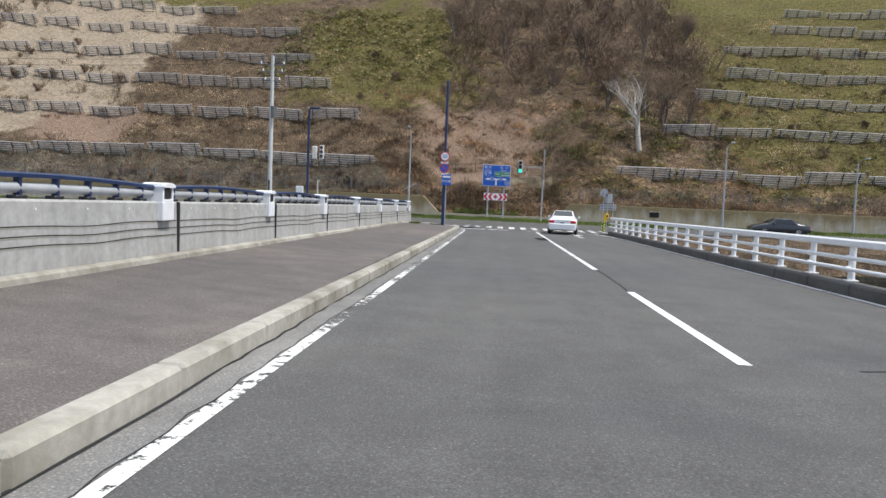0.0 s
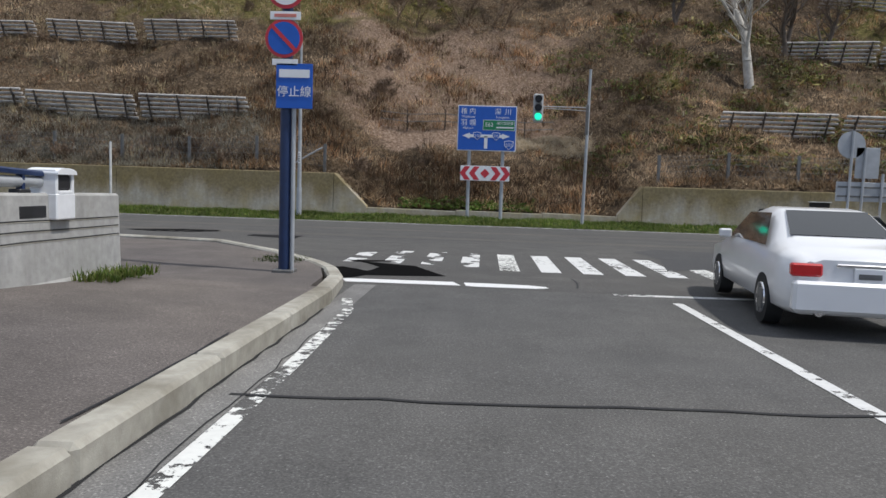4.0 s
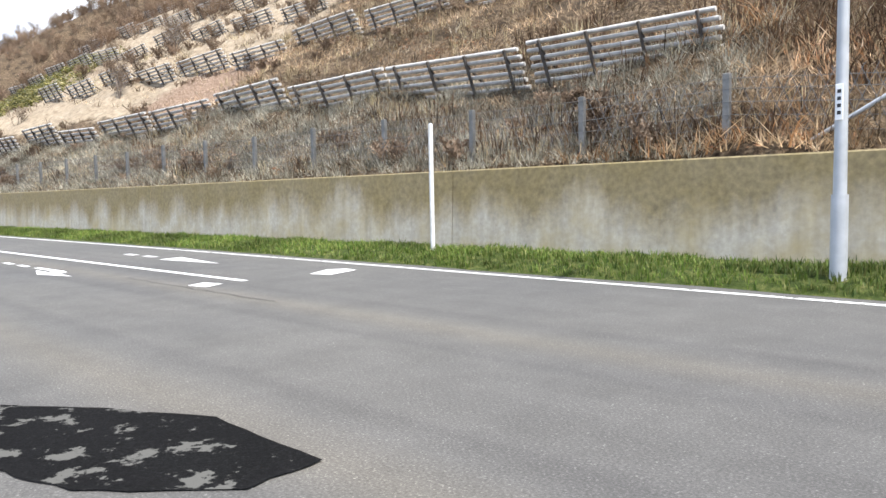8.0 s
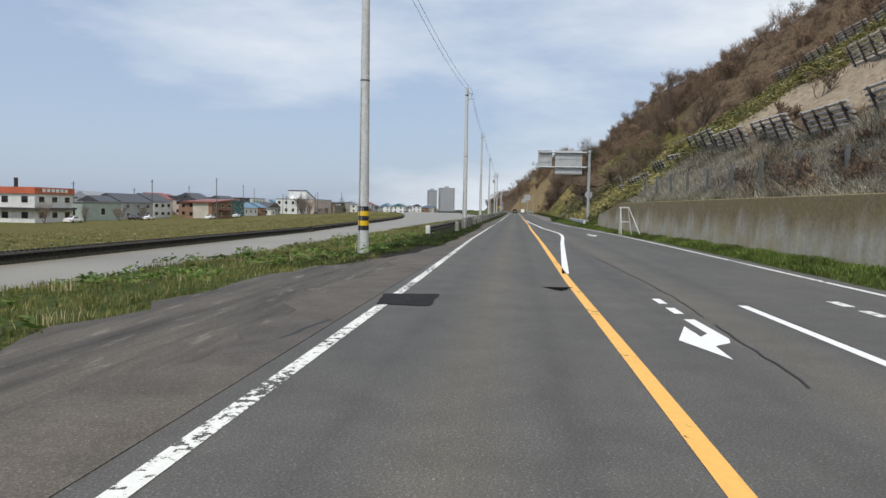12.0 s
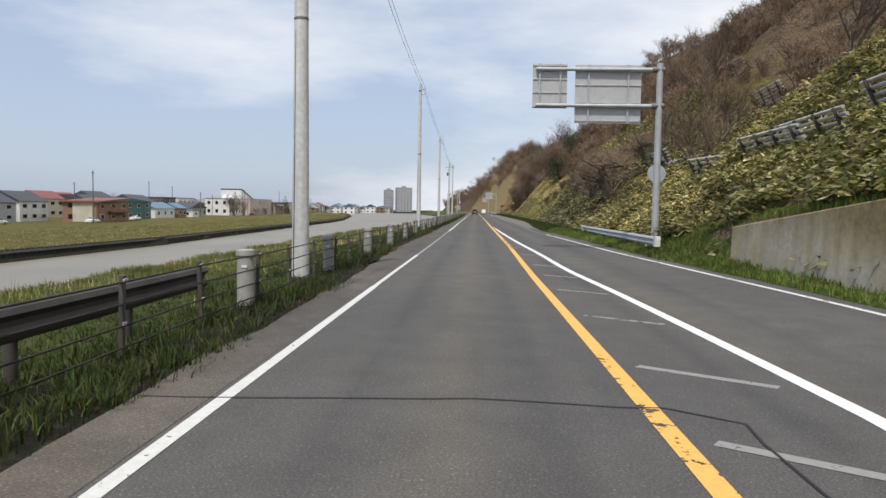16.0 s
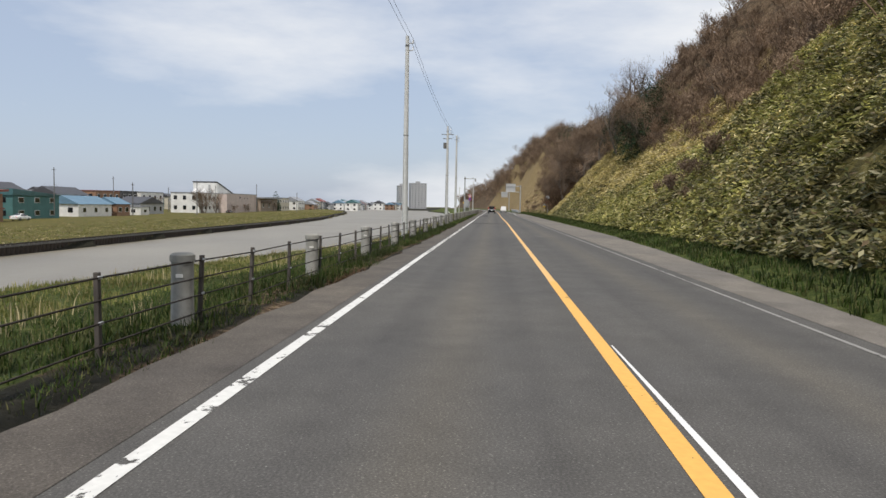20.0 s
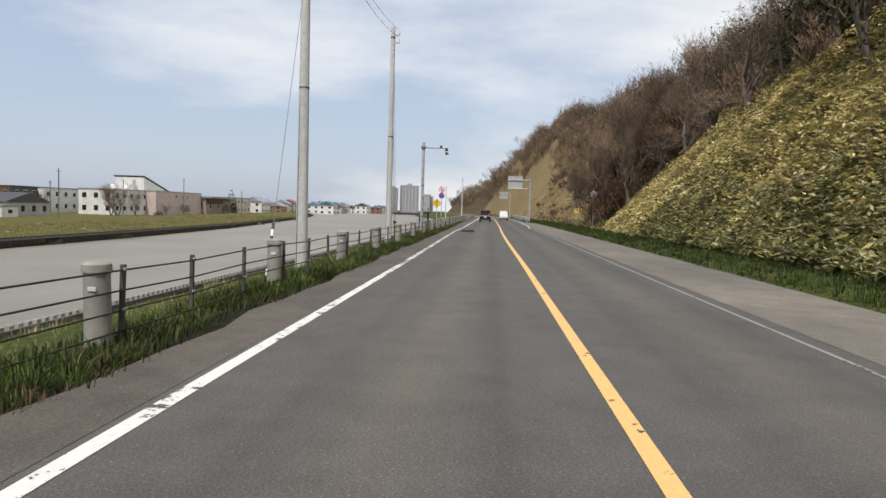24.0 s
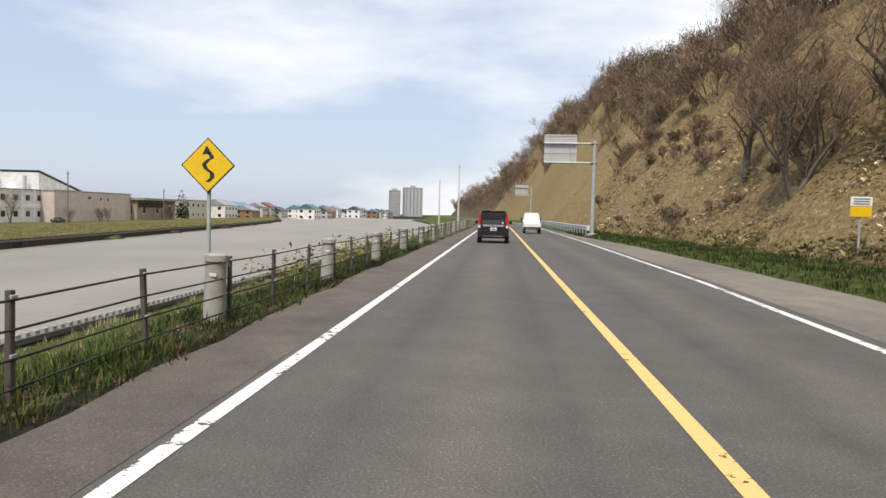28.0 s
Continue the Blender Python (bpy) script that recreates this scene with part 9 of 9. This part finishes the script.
part("gym_coping", Shape().box((-30.5, 3, 8.7), (41.4, 14.4, 0.25)), "grey_siding", sc)
part("gym_roof", Shape().add([(-31, 5, 8.5), (-11, 5, 8.5), (-11, 5, 13.4), (-11, -6, 13.4), (-31, -6, 8.5), (-11, -6, 8.5)], [(0, 1, 2), (2, 3, 4, 0), (3, 5, 4), (1, 5, 3, 2)]), W_WHITE, sc, "white wedge roof light")
part("roof_edge", Shape().loft([[(-31.3, y, 8.7), (-31.3, y, 9.0), (-10.8, y, 14.0), (-10.8, y, 13.7)] for y in (5.3, -6.3)], True, True, False), R_DARK, sc)
for x, z in ((-27, 7.0), (-33, 6.7), (-37, 6.7)):
    part("vent", Shape().box((x, 10.05, z), (1.4 if x > -30 else 0.7, 0.12, 0.8)), R_DARK, sc)
for k in range(2):
    part("roof_tank", Shape().tube((-6 + k * 9, 1, 8.4), (-6 + k * 9, 1, 10.4), 1.7, 0.7, 14), "white_paint", sc, "white domed roof tank")
part("flue", Shape().tube((-9.5, 2, 8.4), (-9.5, 2, 12.4), 0.5, 0.5, 10), "box_grey", sc)
house(-442.5, -157, 21, 14, 8.4, W_WHITE, R_GREY, "flat", "white school wing set back behind bare trees", 2, 4, 0, "building")
ha = house(-503, -123, 28, 14, 7.4, W_TAN, R_GREY, "flat", "brown school annex under a wide grey eave", 1, 3, 0, "building")
part("eave", Shape().box((0, 1.2, 7.3), (29.5, 17.5, 0.7)), R_GREY, ha)
part("window_band", Shape().box((4, 7.06, 5.4), (18, 0.12, 1.7)), "car_glass", ha)
house(-556, -130, 25, 12, 7.8, W_CREAM, R_GREY, "flat", "cream flat-roofed building beyond the conifer", 2, 5, 0, "building")
house(-586, -126, 16, 10, 6.4, W_WHITE, R_GREY, "gable", "white building beyond the school", 2, 4)
rr = random.Random(77)
walls = [W_WHITE, W_CREAM, W_GREY, W_BROWN, W_WHITE, W_PINK, W_TEAL]
roofs = [R_DARK, R_RED, R_BLUE, R_GREY, R_DARK, R_GREY, R_TEAL]
names = {W_WHITE: "white", W_CREAM: "cream", W_GREY: "grey", W_BROWN: "brown", W_PINK: "pale pink", W_TEAL: "dark teal"}
rnames = {R_DARK: "dark", R_RED: "red", R_BLUE: "blue", R_GREY: "grey", R_TEAL: "teal"}
for row in range(4):
    x = -110 - row * 9
    while x > -720:
        w, d = rr.uniform(8, 14), rr.uniform(7, 10)
        wl_, rf_ = rr.choice(walls), rr.choice(roofs)
        y = -138 - row * 17 + rr.uniform(-4, 4) + (-0.06 * (x + 300) if x < -300 else 0) * -1
        if not (-600 < x < -385 and row <= 1):
            house(x - w / 2, y, w, d, rr.uniform(4.4, 6.8) + row * 0.45, wl_, rf_, rr.choice(("gable", "gable", "flat", "shed")), "far " + names[wl_] + " house with a " + rnames[rf_] + " roof", 2, 3, rr.uniform(-12, 12))
        x -= w + rr.uniform(2, 9)
for x in np.arange(-600, -980, -9):
    y = -96 + rr.uniform(-34, 8) + float(road_bend(x)) * 0.25
    wl_, rf_ = rr.choice((W_WHITE, W_CREAM, W_GREY, W_WHITE, W_BROWN)), rr.choice(roofs)
    house(float(x), y, rr.uniform(9, 14), 9, rr.uniform(4.2, 6.5), wl_, rf_, "gable", "distant " + names[wl_] + " house with a " + rnames[rf_] + " roof", 2, 3)
for x, y, w, h in ((-1210, -112, 24, 37), (-1210, -136, 13, 33)):
    c = thing("tower_block", "grey distant apartment tower above the houses", "tower block", at=Matrix.Translation((x, y, -2.4)) @ Matrix.Rotation(radians(-70), 4, "Z"))
    facade(c, w, 14, h, W_GREY, R_GREY, "flat", 11, 5)
    part("lift_house", Shape().box((0, 0, h + 1.6), (6, 5, 3)), W_GREY, c)
for k in range(16):
    x = -120 - k * 21 - (k * 13 % 7)
    y = -84 - (k * 29 % 5) * 9
    hgt = 8.6 + (k % 3) * 1.4
    p = thing("utility_pole", "thin distant utility pole in the town", "utility pole", "town poles", Matrix.Translation((x, y, -2.4)))
    part("shaft", Shape().tube((0, 0, 0), (0, 0, hgt), 0.15, 0.1, 8), "galv_dark", p)
    part("crossarm", Shape().box((0, 0, hgt - 0.6), (1.6, 0.1, 0.1)), "galv_dark", p)
# parked cars in front of the white building
for x, y, key in ((-169, -92, "white_car"), (-207, -99, "grey_car"), (-214, -99, "white_car"), (-243, -94, "white_car"), (-272, -97, "white_car"), (-446, -117, "grey_car")):
    sedan(Matrix.Translation((x, y, float(land(x, y)))) @ Matrix.Rotation(radians(90), 4, "Z"), key, "parked " + ("white" if key == "white_car" else "dark grey") + " car before the houses")
# leafless trees by the school
for x, y, s in ((-409, -113, 1.7), (-416, -115, 1.8), (-424, -114, 1.5), (-452, -116, 0.7), (-466, -115, 0.75), (-472, -116, 0.7), (-478, -142, 2.0), (-176, -92, 0.7), (-160, -91, 0.8), (-190, -92, 0.6), (-205, -95, 0.7), (-385, -121, 1.1), (-500, -113, 0.8), (-510, -114, 0.75), (-396, -165, 1.8)):
    m = Matrix.Translation((x, y, float(land(x, y)))) @ Matrix.Rotation(x, 4, "Z")
    o = copy_thing(protos[1], m)
    o.scale = (s, s, s)
    tagged(o, "bare tree among the houses across the river", "tree", "town trees")
leaves("willow_scrub", np.column_stack([rng.uniform(-332, -292, 46), rng.uniform(-9.5, -5.5, 46)]), 1.7, 0.9, 70, 0.3, "sasa", "yellow-green budding willow scrub on the river bank", "shrub", 0.6, 0.15)
leaves("evergreen_tree", np.array([(-537.5, -122.5), (-538.2, -123.0)]), 9.5, 2.6, 500, 1.0, "evergreen", "dark conifer beside the school annex", "tree", 0.5, 0.05)
